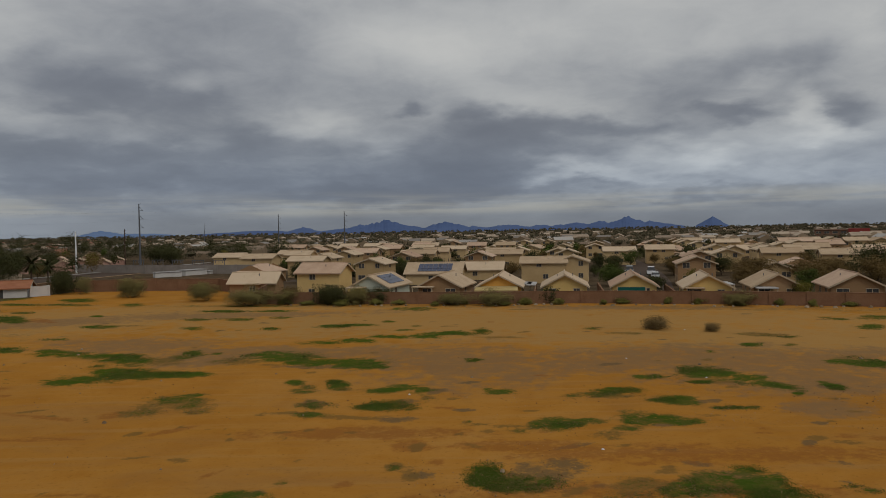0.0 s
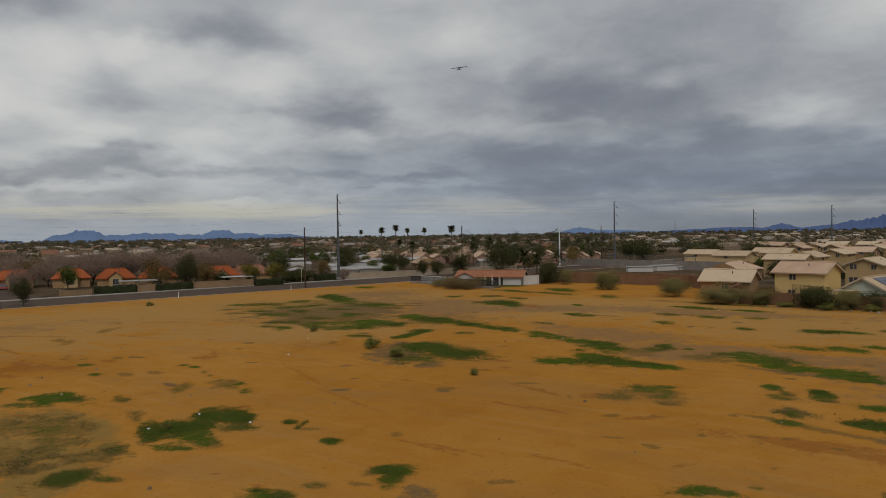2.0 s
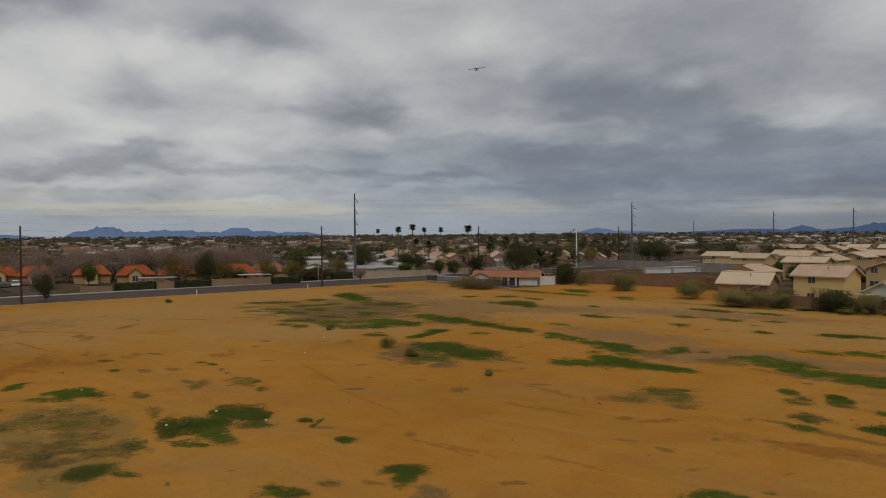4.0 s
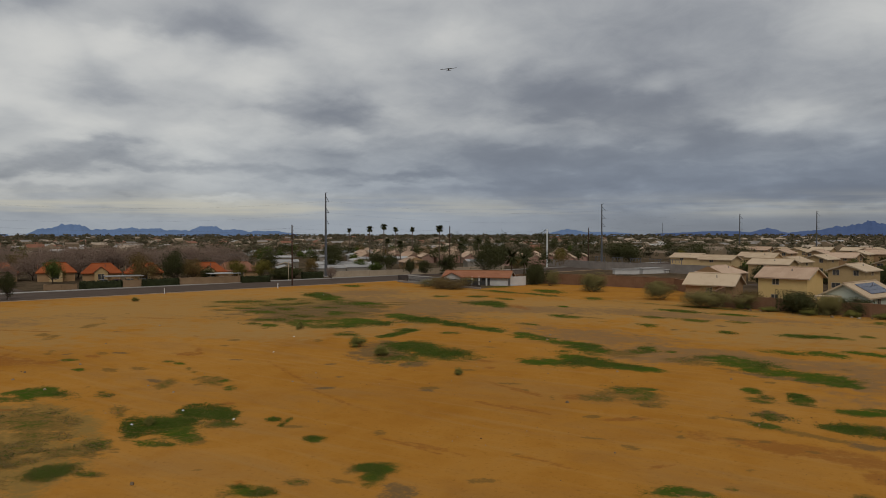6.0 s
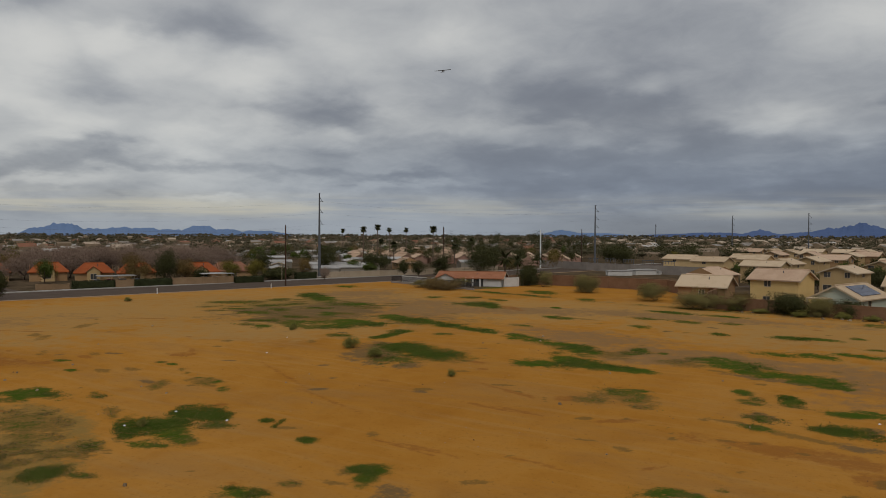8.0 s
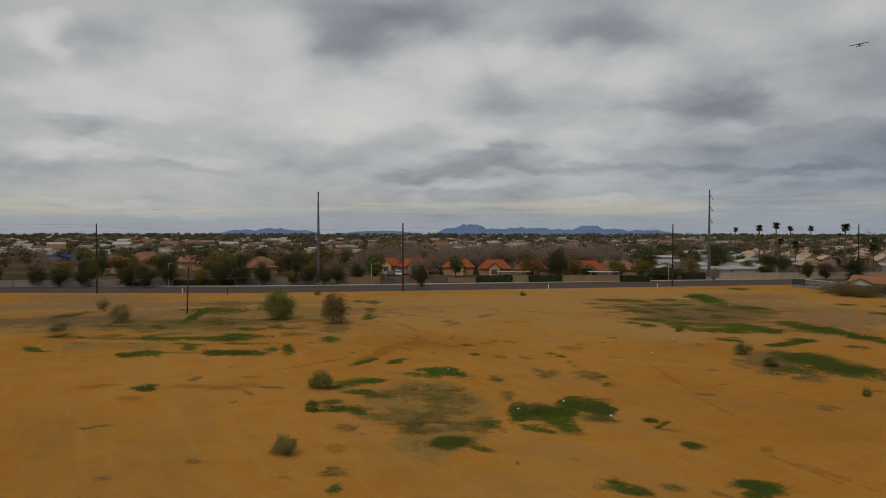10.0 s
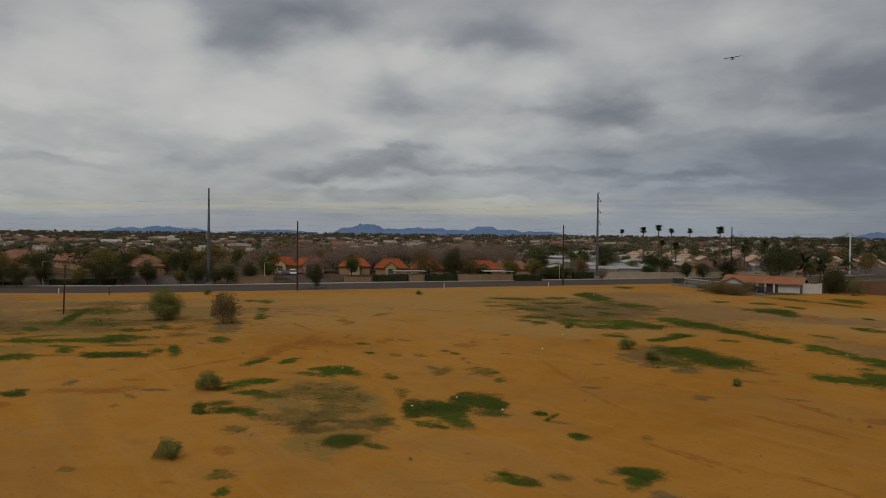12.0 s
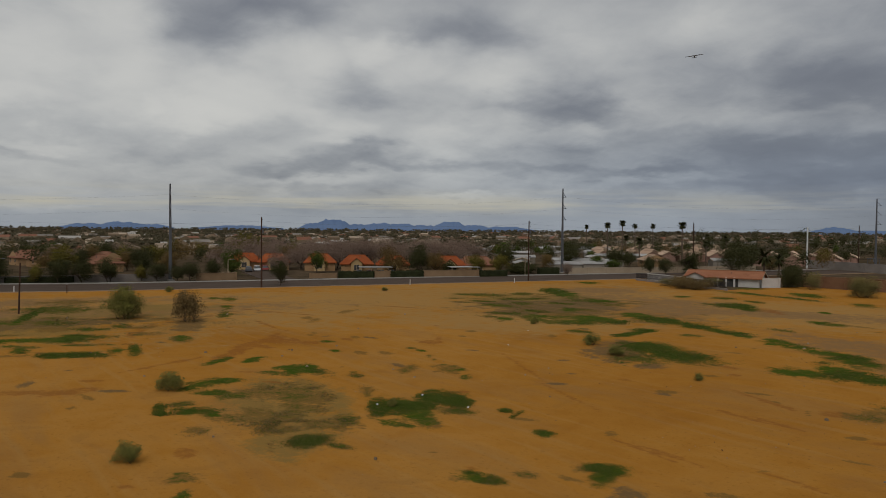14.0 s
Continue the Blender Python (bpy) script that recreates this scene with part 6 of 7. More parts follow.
for x, y, L, w2, h2, t in ((-78.7, 209, 7.2, 3, 1.35, 34), (-74.6, 217.3, 7.6, 4, 1.45, 57), (-71, 227, 13, 4, 0.9, 79)):
    sh = thing("equipment_shed", "low white metal shed in the substation yard", "shed", "sheds", pose(x, y, 0, 0, 0, t))
    part("body", Build().box(-L / 2, -w2 / 2, -0.05, L / 2, w2 / 2, h2), WHITE_WALL, sh)
    part("roof", Build().box(-L / 2 - 0.2, -w2 / 2 - 0.2, h2 + 0.002, L / 2 + 0.2, w2 / 2 + 0.2, h2 + 0.18, 0.05), ROOF_WHITE, sh)
for k in range(5):
    x, y = -98 + 7.5 * k, 236 - 3.5 * k
    fr = thing("substation_gantry", "grey steel gantry frame in the substation", "gantry", "gantries", pose(x, y, 0, 0, 0, -20))
    for s in (-2, 2):
        part("leg", Build().tube((s, 0, -0.1), (s, 0, 3.9), 0.12, 0.09, 6), STEEL, fr)
    part("beam", Build().box(-2.3, -0.1, 3.902, 2.3, 0.1, 4.1), STEEL, fr)
    for s in (-1.2, 0, 1.2):
        part("insulator", Build().tube((s, 0, 3.9), (s, 0, 3.1), 0.07, 0.1, 6), INSULATOR, fr)

for x, y, L, t in ((-157, 97.5, 8.2, 66), (-147.5, 118, 7.6, 66)):
    cp = thing("carport", "flat pale carport roof over parked cars", "carport", "carports", pose(x, y, 0, 0, 0, t))
    part("roof", Build().box(-L / 2, -2.4, 2.2, L / 2, 2.4, 2.34, 0.03), ROOF_WHITE, cp)
    for i in range(4):
        for s in (-1.9, 1.9):
            part("post", Build().box(-L / 2 + 0.4 + i * (L - 0.9) / 3, s, -0.1, -L / 2 + 0.52 + i * (L - 0.9) / 3, s + 0.12, 2.198), TRIM, cp)

office = thing("office_building", "distant red and brown multi-storey building", "building", m=pose(262, 500, 0, 0, 0, -28))
part("wall", Build().box(-9, 0, -0.1, 11.4, 16, 7), BROWN_PANEL, office)
part("stair_tower", Build().box(11.41, -1, -0.1, 24, 14, 7.8), RED_BRICK, office)
part("roof", Build().box(-9.4, -0.5, 7.002, 11.4, 16.5, 7.4, 0.1), BROWN_PANEL, office)
for lv in range(2):
    for k in range(4):
        window_part(office, -6.5 + 5 * k, 0, 1.2 + 3.4 * lv, 3.2, 1.6, 0)
    part("landing", Build().box(18, -1.6, 1.0 + 3.4 * lv, 22, -1.01, 2.4 + 3.4 * lv), WHITE_PAINT, office)

# ---- cars ----
CARS = {}


def car(x, y, turn, paint, label, tall=False):
    m = pose(x, y, 0.10, 0, 0, turn)
    key = (paint.name, tall)
    if key in CARS:
        return copy_thing(CARS[key], m)
    base = thing("car", label, "car", "parked cars", m)
    L, w, h = (4.9, 1.9, 1.05) if tall else (4.5, 1.75, 0.85)
    top = 1.95 if tall else 1.42
    b = Build().solid([(-L / 2, -w / 2, 0.3), (L / 2, -w / 2, 0.3), (L / 2, w / 2, 0.3), (-L / 2, w / 2, 0.3), (-L / 2 + 0.1, -w / 2, h), (L / 2 - 0.15, -w / 2, h - 0.12), (L / 2 - 0.15, w / 2, h - 0.12), (-L / 2 + 0.1, w / 2, h)],
                      [(3, 2, 1, 0), (4, 5, 6, 7), (0, 1, 5, 4), (1, 2, 6, 5), (2, 3, 7, 6), (3, 0, 4, 7)])
    part("body", b, paint, base)
    c0, c1 = (-L / 2 + 0.15, L / 2 - 1.5) if tall else (-L / 2 + 0.6, L / 2 - 1.35)
    part("cabin", Build().solid([(c0, -w / 2 + 0.05, h + 0.003), (c1 + 0.6, -w / 2 + 0.05, h - 0.05), (c1 + 0.6, w / 2 - 0.05, h - 0.05), (c0, w / 2 - 0.05, h + 0.003), (c0 + 0.25, -w / 2 + 0.2, top - 0.08), (c1, -w / 2 + 0.2, top - 0.08), (c1, w / 2 - 0.2, top - 0.08), (c0 + 0.25, w / 2 - 0.2, top - 0.08)],
                                [(4, 5, 6, 7), (0, 1, 5, 4), (1, 2, 6, 5), (2, 3, 7, 6), (3, 0, 4, 7)]), GLASS, base)
    part("roof", Build().box(c0 + 0.22, -w / 2 + 0.18, top - 0.078, c1 + 0.03, w / 2 - 0.18, top, 0.05), paint, base)
    for sx in (-L / 2 + 0.85, L / 2 - 0.9):
        for sy in (-w / 2 - 0.02, w / 2 - 0.2):
            part("wheel", Build().tube((sx, sy, 0.31), (sx, sy + 0.22, 0.31), 0.32, 0.32, 12), TYRE, base)
    CARS[key] = base
    return base


car(50.5, 181, 76, CAR_WHITE, "white van parked on the residential street", True)
car(47.8, 168, 76, CAR_WHITE, "white car parked at the kerb")
car(46.5, 186, 76, CAR_SILVER, "silver van parked on the street", True)
car(43.2, 175, 76, CAR_DARK, "dark car parked on the street")
car(57.5, 238, 76, CAR_WHITE, "", True)
car(-12.5, 226, 70, CAR_WHITE, "", True)
car(-22, 197, 160, CAR_SILVER, "silver car parked at the kerb")
car(-5, 262, 76, CAR_WHITE, "")
car(-9, 243, 76, CAR_SILVER, "", True)
for k in range(4):
    car(-157 + 1.1 * k - 1.6, 97.5 + 2.5 * k - 3.8, -24, (CAR_DARK, CAR_RED, CAR_SILVER, CAR_DARK)[k], "car parked under the carport roof")
for k in range(3):
    car(-147.5 + 1.1 * k - 1.1, 118 + 2.5 * k - 2.6, -24, (CAR_DARK, CAR_SILVER, CAR_DARK)[k], "dark car parked under the carport roof")
for k in range(5):
    car(-188 - 2.0 * k, 77 + 3.2 * k, -20, (CAR_DARK, CAR_WHITE, CAR_RED, CAR_DARK, CAR_SILVER)[k], "car parked before the clay-roofed houses")

# ---- street furniture ----
for x, y, h in ((-162.3, 61.6, 4.6), (-171.5, 17.5, 5.2), (-140.8, 133.5, 4.8)):
    lamp = thing("street_lamp", "slim pale street lamp behind the pavement", "street lamp", "street lamps", pose(x, y, 0, 0, 0, 60))
    part("pole", Build().tube((0, 0, -0.1), (0, 0, h), 0.10, 0.07, 8), TRIM, lamp)
    part("arm", Build().tube((0, 0, h - 0.05), (0.9, 0, h + 0.1), 0.04, 0.035, 6), TRIM, lamp)
    part("lamp_head", Build().box(0.85, -0.14, h + 0.02, 1.45, 0.14, h + 0.16, 0.04), STEEL, lamp)
canopy = thing("shade_canopy", "bright blue cloth shade canopy among the roofs", "canopy", m=pose(-311, -6.7, 0, 0, 0, 80))
part("cloth", Build().solid([(-4, -3, 2.9), (4, -3, 2.9), (4, 3, 2.9), (-4, 3, 2.9), (-2.5, 0, 4.1), (2.5, 0, 4.1)], [(0, 1, 5, 4), (1, 2, 5), (2, 3, 4, 5), (3, 0, 4), (3, 2, 1, 0)]), BLUE_TARP, canopy)
for px, py in ((-3.8, -2.8), (3.8, -2.8), (3.8, 2.8), (-3.8, 2.8)):
    part("post", Build().tube((px, py, -0.1), (px, py, 2.92), 0.07, 0.07, 6), STEEL, canopy)

# ---- trees and bushes ----
PLANTS = {}


def grow(species, variant):
    """The parts of one plant of about its full size: trunk with limbs, and a crown of leaf clumps."""
    label, name, cat, height, wide, leaf, count, size, clumps, low, group = SPECIES[species]
    r = np.random.default_rng(sum(map(ord, species)) * 7 + variant)
    base = thing(name, label, cat, group)
    trunk = Build()
    ends = []
    bush = cat == "bush"
    stems = 5 if bush else 1
    fork = height * (0.05 if bush else max(0.16, low * 0.8))
    for s in range(stems):
        a = r.uniform(0, math.tau)
        foot = Vector((math.cos(a), math.sin(a), 0)) * (0.12 * wide if bush else 0)
        top = foot * 1.6 + Vector((r.normal(0, 0.05) * wide, r.normal(0, 0.05) * wide, fork))
        r0 = (0.012 if bush else 0.026) * height
        trunk.tube(foot - Vector((0, 0, 0.15)), top, r0, r0 * 0.75, 6)
        for k in range(2 if bush else 6):
            b = math.tau * (k + r.uniform(0, 0.7)) / (2 if bush else 6) + a
            reach = wide * r.uniform(0.16, 0.34)
            mid = top + Vector((math.cos(b) * reach, math.sin(b) * reach, height * r.uniform(0.18, 0.36)))
            trunk.tube(top, mid, r0 * 0.6, r0 * 0.3, 5)
            tip = mid + Vector((math.cos(b) * reach * 0.5, math.sin(b) * reach * 0.5, height * r.uniform(0.10, 0.25)))
            trunk.tube(mid, tip, r0 * 0.3, r0 * 0.12, 4)
            ends.append(tip)
    part("trunk", trunk, BARK, base)
    cz, ch = height * (low + (1 - low) * 0.48), height * (1 - low) * 0.52
    c, away = [], []
    for k in range(clumps):
        d = r.normal(size=3)
        d /= np.linalg.norm(d)
        f = r.uniform(0.30, 0.86) * (0.72 + 0.5 * abs(math.sin(2.3 * d[0] + 1.7 * d[1] + variant)))
        p = np.array([d[0] * wide / 2 * f, d[1] * wide / 2 * f, cz + d[2] * ch * f])
        spread = wide * r.uniform(0.085, 0.15)
        n = count // clumps
        puff = np.clip(r.normal(size=(n, 3)), -1.25, 1.25) * [spread, spread, spread * 0.9]
        c.append(p + puff)
        away.append(puff / spread + (p - [0, 0, cz]) / (wide / 2) * 1.2)
    c, away = np.concatenate(c), np.concatenate(away)
    away = away[c[:, 2] > 0.03 * height]
    c = c[c[:, 2] > 0.03 * height]
    crown = new("crown", quads("crown", c, size, leaf, r, 0.0, 0.22 if leaf is TWIG else 0.6, None if leaf is TWIG else away))
    crown.parent = base
    return base


# label, name, category, height, width, leaf, leaves, leaf size, clumps, crown's lower end, group
SPECIES = {
    "street": ("dark olive-green street tree with a round crown", "tree", "tree", 5.0, 5.2, LEAF_DARK, 5200, 0.11, 38, 0.22, "street trees"),
    "green": ("dense dark green tree with an uneven crown", "tree", "tree", 6.0, 5.2, LEAF_GREEN, 5400, 0.115, 38, 0.14, "green trees"),
    "broad": ("broad dark green tree with a wide crown", "tree", "tree", 8.5, 10.5, LEAF_DARK, 6400, 0.18, 48, 0.18, "broad trees"),
    "yellow": ("yellow-green tree with a round leafy crown", "tree", "tree", 6.0, 6.0, LEAF_YELLOW, 4600, 0.14, 32, 0.2, "yellow-green trees"),
    "rust": ("rust-brown and olive tree with a full crown", "tree", "tree", 7.0, 7.5, LEAF_RUST, 5200, 0.15, 38, 0.16, "rust-brown trees"),
    "bare": ("leafless grey-brown tree with fine twigs", "tree", "tree", 8.0, 9.5, TWIG, 6000, 0.24, 46, 0.2, "bare trees"),
    "tall": ("tall dark eucalyptus with a ragged crown", "tree", "tree", 13.0, 7.5, LEAF_DARK, 4200, 0.24, 34, 0.3, "tall dark trees"),
    "conifer": ("dark conical evergreen tree", "tree", "tree", 6.2, 4.2, LEAF_DARK, 4600, 0.115, 28, 0.04, "evergreens"),
    "sage": ("grey-green desert scrub bush on the dirt", "bush", "bush", 3.4, 5.2, LEAF_SAGE, 11000, 0.075, 44, 0.0, "scrub bushes"),
    "dark_bush": ("dense dark green bush by the block wall", "bush", "bush", 3.0, 5.0, LEAF_DARK, 9000, 0.095, 40, 0.0, "dark bushes"),
    "green_bush": ("full green desert bush standing in the field", "bush", "bush", 3.8, 4.4, LEAF_BUSH, 9000, 0.085, 46, 0.02, "green bushes"),
    "brown_bush": ("thin half-dead bush with dark brown twigs", "bush", "bush", 3.2, 3.6, DEAD_TWIG, 6000, 0.075, 34, 0.03, "thin bushes"),
    "dead_bush": ("leafless pale brown bush on the dirt", "bush", "bush", 2.4, 6.0, DEAD_TWIG, 5000, 0.10, 30, 0.02, "thin bushes"),
    "thin_bush": ("thin half-bare bush with grey-green twigs", "bush", "bush", 3.2, 3.6, LEAF_SAGE, 3400, 0.07, 30, 0.1, "thin bushes"),
    "tuft": ("small dry shrub on the bare dirt", "bush", "bush", 1.1, 1.7, LEAF_BUSH, 3600, 0.045, 24, 0.0, "small shrubs"),
}


def plant(species, x, y, height=None, wide=None, turn=None):
    spec = SPECIES[species]
    k = PLANTS.setdefault(species, [])
    i = sum(PLANTS.get(species + "#", [0]))
    PLANTS[species + "#"] = [i + 1]
    sz = (height or spec[3]) / spec[3]
    sx = (wide or spec[4] * sz) / spec[4]
    m = pose(x, y, 0, 0, 0, turn if turn is not None else (i * 137) % 360) @ Matrix.Diagonal((sx, sx, sz, 1))
    if len(k) < 3:
        ob = grow(species, len(k))
        ob.matrix_basis = m
        k.append(ob)
        return ob
    src = k[i % 3]
    s = src.matrix_basis.to_scale()
    return copy_thing(src, m @ Matrix.Diagonal((1 / s.x, 1 / s.y, 1 / s.z, 1)))


STAND = {}


def stand(species, x, y, height):
    """A tree in a far stand that nobody could count: only its crown and stem, joined with the rest."""
    STAND.setdefault(species, []).append((x, y, height))


def build_stands():
    for species, spots in STAND.items():
        spec = SPECIES[species]
        r = np.random.default_rng(len(spots) + len(species))
        c, away = [], []
        for x, y, h in spots:
            w, low = spec[4] / spec[3] * h, spec[9]
            for k in range(12):
                d = r.normal(size=3)
                d /= np.linalg.norm(d)
                f = r.uniform(0.3, 0.85)
                p = np.array([x + d[0] * w / 2 * f, y + d[1] * w / 2 * f, h * (low + (1 - low) * 0.48) + d[2] * h * (1 - low) * 0.5 * f])
                puff = np.clip(r.normal(size=(40, 3)), -1.7, 1.7)
                c.append(p + puff * w * 0.13)
                away.append(puff + d * 1.3)
        c = np.concatenate(c)
        tagged(new("tree_stand", quads("tree_stand", c, 0.28 if spec[5] is not TWIG else 0.5, spec[5], r, 0.0, 0.22 if spec[5] is TWIG else 0.6, None if spec[5] is TWIG else np.concatenate(away))), "far stand of trees: " + spec[0], "trees", kind="stuff")


def palm(x, y, h, label="tall fan palm with a ragged round crown", group="fan palms", fronds=44, reach=1.5, droop=0.22, broad=1.0):
    base = thing("palm_tree", label, "palm", group, pose(x, y, 0, 0, 0, (x * 31 + y * 17) % 360))
    r = np.random.default_rng(int(abs(x * 13 + y * 7)))
    part("trunk", Build().tube((0, 0, -0.2), (0.15, 0, h * 0.5), 0.26, 0.2, 8).tube((0.15, 0, h * 0.5), (0.1, 0.1, h - 0.6), 0.2, 0.17, 8), PALM_BARK, base)
    b = Build()
    for k in range(fronds):
        a, up = r.uniform(0, math.tau), r.uniform(-1.2, 1.6)
        p = Vector((0.1, 0.1, h - 0.7))
        for j in range(4):
            d = Vector((math.cos(a), math.sin(a), up - droop * j * 0.55)).normalized()
            q = p + d * reach / 4
            s = Vector((-math.sin(a), math.cos(a), 0)) * (0.42, 0.5, 0.36, 0.05)[j] * broad
            s0 = Vector((-math.sin(a), math.cos(a), 0)) * (0.12, 0.42, 0.5, 0.36)[j] * broad
            b.solid([tuple(p - s0), tuple(p + Vector((0, 0, 0.1))), tuple(q + Vector((0, 0, 0.1))), tuple(q - s), tuple(p + s0), tuple(q + s)], [(0, 1, 2, 3), (1, 4, 5, 2)])
            p = q
    part("crown", b, LEAF_DARK, base)


# street trees in a row along the far pavement
for k, (x, y, h) in enumerate(((-196, -36, 4.8), (-191, -27, 4.6), (-186.5, -17, 4.8), (-182.6, -8.3, 4.2), (-180.2, -4, 4.4), (-178, 0.4, 4.2), (-173.6, 9, 4.6), (-171.6, 13, 4.7), (-172, 17.7, 5.4), (-168.5, 28, 5.2),
                               (-168, 32.5, 5.1), (-166.2, 37, 5.1), (-164.6, 46.8, 4.3), (-163.3, 53.4, 4.2), (-163.6, 58.6, 4.5), (-160.8, 50, 3.6))):
    plant("street", x, y, h)
for x, y, h in ((-170.5, 24, 2.6), (-168.5, 38, 2.4), (-166.8, 44, 2.2)):
    plant("yellow", x, y, h + 1.4, 3.2)
plant("green", -173.3, 66.8, 6.6, 5.6)
plant("street", -140.2, 64.2, 5.2, 3.7)
plant("green", -176.7, 91.4, 6.0, 5.4)
plant("rust", -159, 104, 7.2, 7.5)
plant("broad", -156, 110, 7.8, 7.5)
plant("rust", -153.5, 113.5, 6.2, 6.0)
plant("dark_bush", -150.5, 116, 3.4, 4.0)
plant("yellow", -146, 121, 5.6, 5.0)
plant("yellow", -143.5, 127, 5.4, 5.0)
plant("dark_bush", -144, 134, 3.0, 7)
plant("dark_bush", -146, 139, 3.2, 7)
plant("rust", -142.5, 143.5, 5.8, 4.2)
plant("bare", -130.5, 138.5, 3.6, 3.0)
plant("yellow", -251, 102, 10.4, 9.5)
plant("yellow", -228, 64, 6.6, 8)
plant("rust", -208, 14, 5.4, 5)
plant("conifer", -196, 52, 5.4, 5)
plant("green", -232, 22, 6.2, 6)
plant("broad", -240, 52, 7.6, 9)
rng = random.Random(21)
for k in range(54):
    az, dist = rng.uniform(50, 69), rng.uniform(212, 335)
    (plant if dist < 262 else stand)("bare", -math.sin(radians(az)) * dist, math.cos(radians(az)) * dist, rng.uniform(6.5, 8.8))
for x, y, h in ((-180.6, 213, 14.4), (-176.5, 216, 15.2), (-210, 266, 14.6), (-204, 270.5, 14.6), (-134.8, 193.4, 14.2), (-262, 292, 14.4), (-190, 235, 9.5), (-160, 205, 9.0), (-196, 300, 10), (-144, 232, 10), (-141, 215, 8.5)):
    palm(x, y, h)
palm(-103.5, 184.5, 5.9, "date palm with long drooping feathery fronds", "date palms", 46, 3.2, 0.42, 0.6)
palm(-103, 191, 5.0, "date palm with long drooping feathery fronds", "date palms", 42, 2.8, 0.42, 0.55)
plant("broad", -106.5, 176, 9.2, 10.5)
plant("street", -124.0, 163.0, 5.0, 4.8)
plant("street", -120.4, 165.2, 4.9, 4.4)
plant("conifer", -119.9, 175.2, 7.0, 5.4)
plant("green", -145.5, 166.5, 4.4, 5.5)
plant("green", -137.6, 164.6, 3.8, 5.0)
plant("broad", -128, 221, 8.2, 9)
plant("broad", -112, 288, 7.8, 12)
plant("broad", -104, 281, 7.0, 9)
plant("yellow", -122, 255, 6.2, 5)
plant("yellow", -90, 300, 5.2, 7)
plant("broad", -140, 262, 6.2, 7)
for k in range(18):
    az, dist = 33.5 - k * 0.6 + rng.uniform(-0.3, 0.3), rng.uniform(350, 470)
    stand("tall", -math.sin(radians(az)) * dist, math.cos(radians(az)) * dist, rng.uniform(9.5, 14.5))
for k in range(26):
    az, dist = rng.uniform(12, 24), rng.uniform(300, 480)
    stand("broad", -math.sin(radians(az)) * dist, math.cos(radians(az)) * dist, rng.uniform(6.5, 9.5))
for k in range(120):
    az, dist = rng.uniform(24, 54), rng.uniform(215, 420)
    x, y = -math.sin(radians(az)) * dist, math.cos(radians(az)) * dist
    if 37 < az < 54 and dist < 340 and k % 2:
        continue
    if 23 < az < 35 and dist < 340 and k % 2 == 0:
        continue
    (plant if dist < 250 else stand)(rng.choice(("broad", "green", "street", "rust")), x, y, rng.uniform(4.5, 7.5))
for k in range(120):
    az, dist = rng.uniform(64, 112), rng.uniform(184, 335)
    (plant if dist < 225 else stand)(rng.choice(("broad", "green", "street", "rust", "yellow", "bare")), -math.sin(radians(az)) * dist, math.cos(radians(az)) * dist, rng.uniform(4.5, 7.5))

# bushes by the wall and in the field
plant("dark_bush", -80, 154, 5.2, 6.2)
plant("thin_bush", -74.8, 152.5, 4.0, 4.0)
plant("sage", -60.4, 142.4, 3.9, 6.0)
plant("sage", -43.6, 132.0, 3.4, 5.6)
plant("sage", -32.0, 122.6, 3.0, 8.5)
plant("dark_bush", -18.4, 121.2, 3.3, 7.0)
plant("sage", -14.5, 120.6, 3.0, 4.5)
plant("dark_bush", -11.0, 122.0, 2.6, 4.6)
plant("sage", 1.0, 117.6, 1.9, 6.0)
plant("sage", 7.5, 116.2, 2.3, 6.4)
plant("thin_bush", -26.5, 122, 2.6, 4.5)
plant("thin_bush", 43.5, 109.5, 2.2, 5)
plant("sage", 42.5, 109.2, 1.7, 4)
plant("dead_bush", -91, 131.5, 2.4, 7)
plant("dead_bush", -87, 131.5, 1.9, 6)
plant("thin_bush", -97, 134.5, 1.8, 6)
plant("thin_bush", -95.5, 141, 2.4, 6)
plant("thin_bush", -90, 139.5, 2.2, 5)
plant("green_bush", -100.8, 24.6, 4.3, 5.0)
plant("brown_bush", -92.8, 30.2, 4.3, 3.8)
plant("thin_bush", -106.3, 4.7, 2.7, 3.6)
plant("thin_bush", -95.5, -2.2, 1.8, 3.2)
plant("thin_bush", -123, 3, 2.0, 2.2)
plant("tuft", -54.4, 16.5, 1.35, 2.0)
plant("tuft", -38.9, 9.7, 1.05, 1.4)
plant("dead_bush", 24.1, 86, 1.3, 3.9)
plant("dead_bush", 29.7, 83.4, 0.9, 2.3)
plant("tuft", -34.2, 51.7, 0.6, 0.8)
plant("tuft", -66.8, 65.2, 0.9, 1.1)
plant("tuft", -51.5, 58.5, 1.1, 1.8)
plant("tuft", -46.0, 55.8, 0.9, 1.9)
plant("tuft", -41.2, 27.2, 0.5, 0.8)
plant("tuft", -137, 41, 1.0, 1.6)
plant("tuft", -119, 76, 0.7, 1.4)
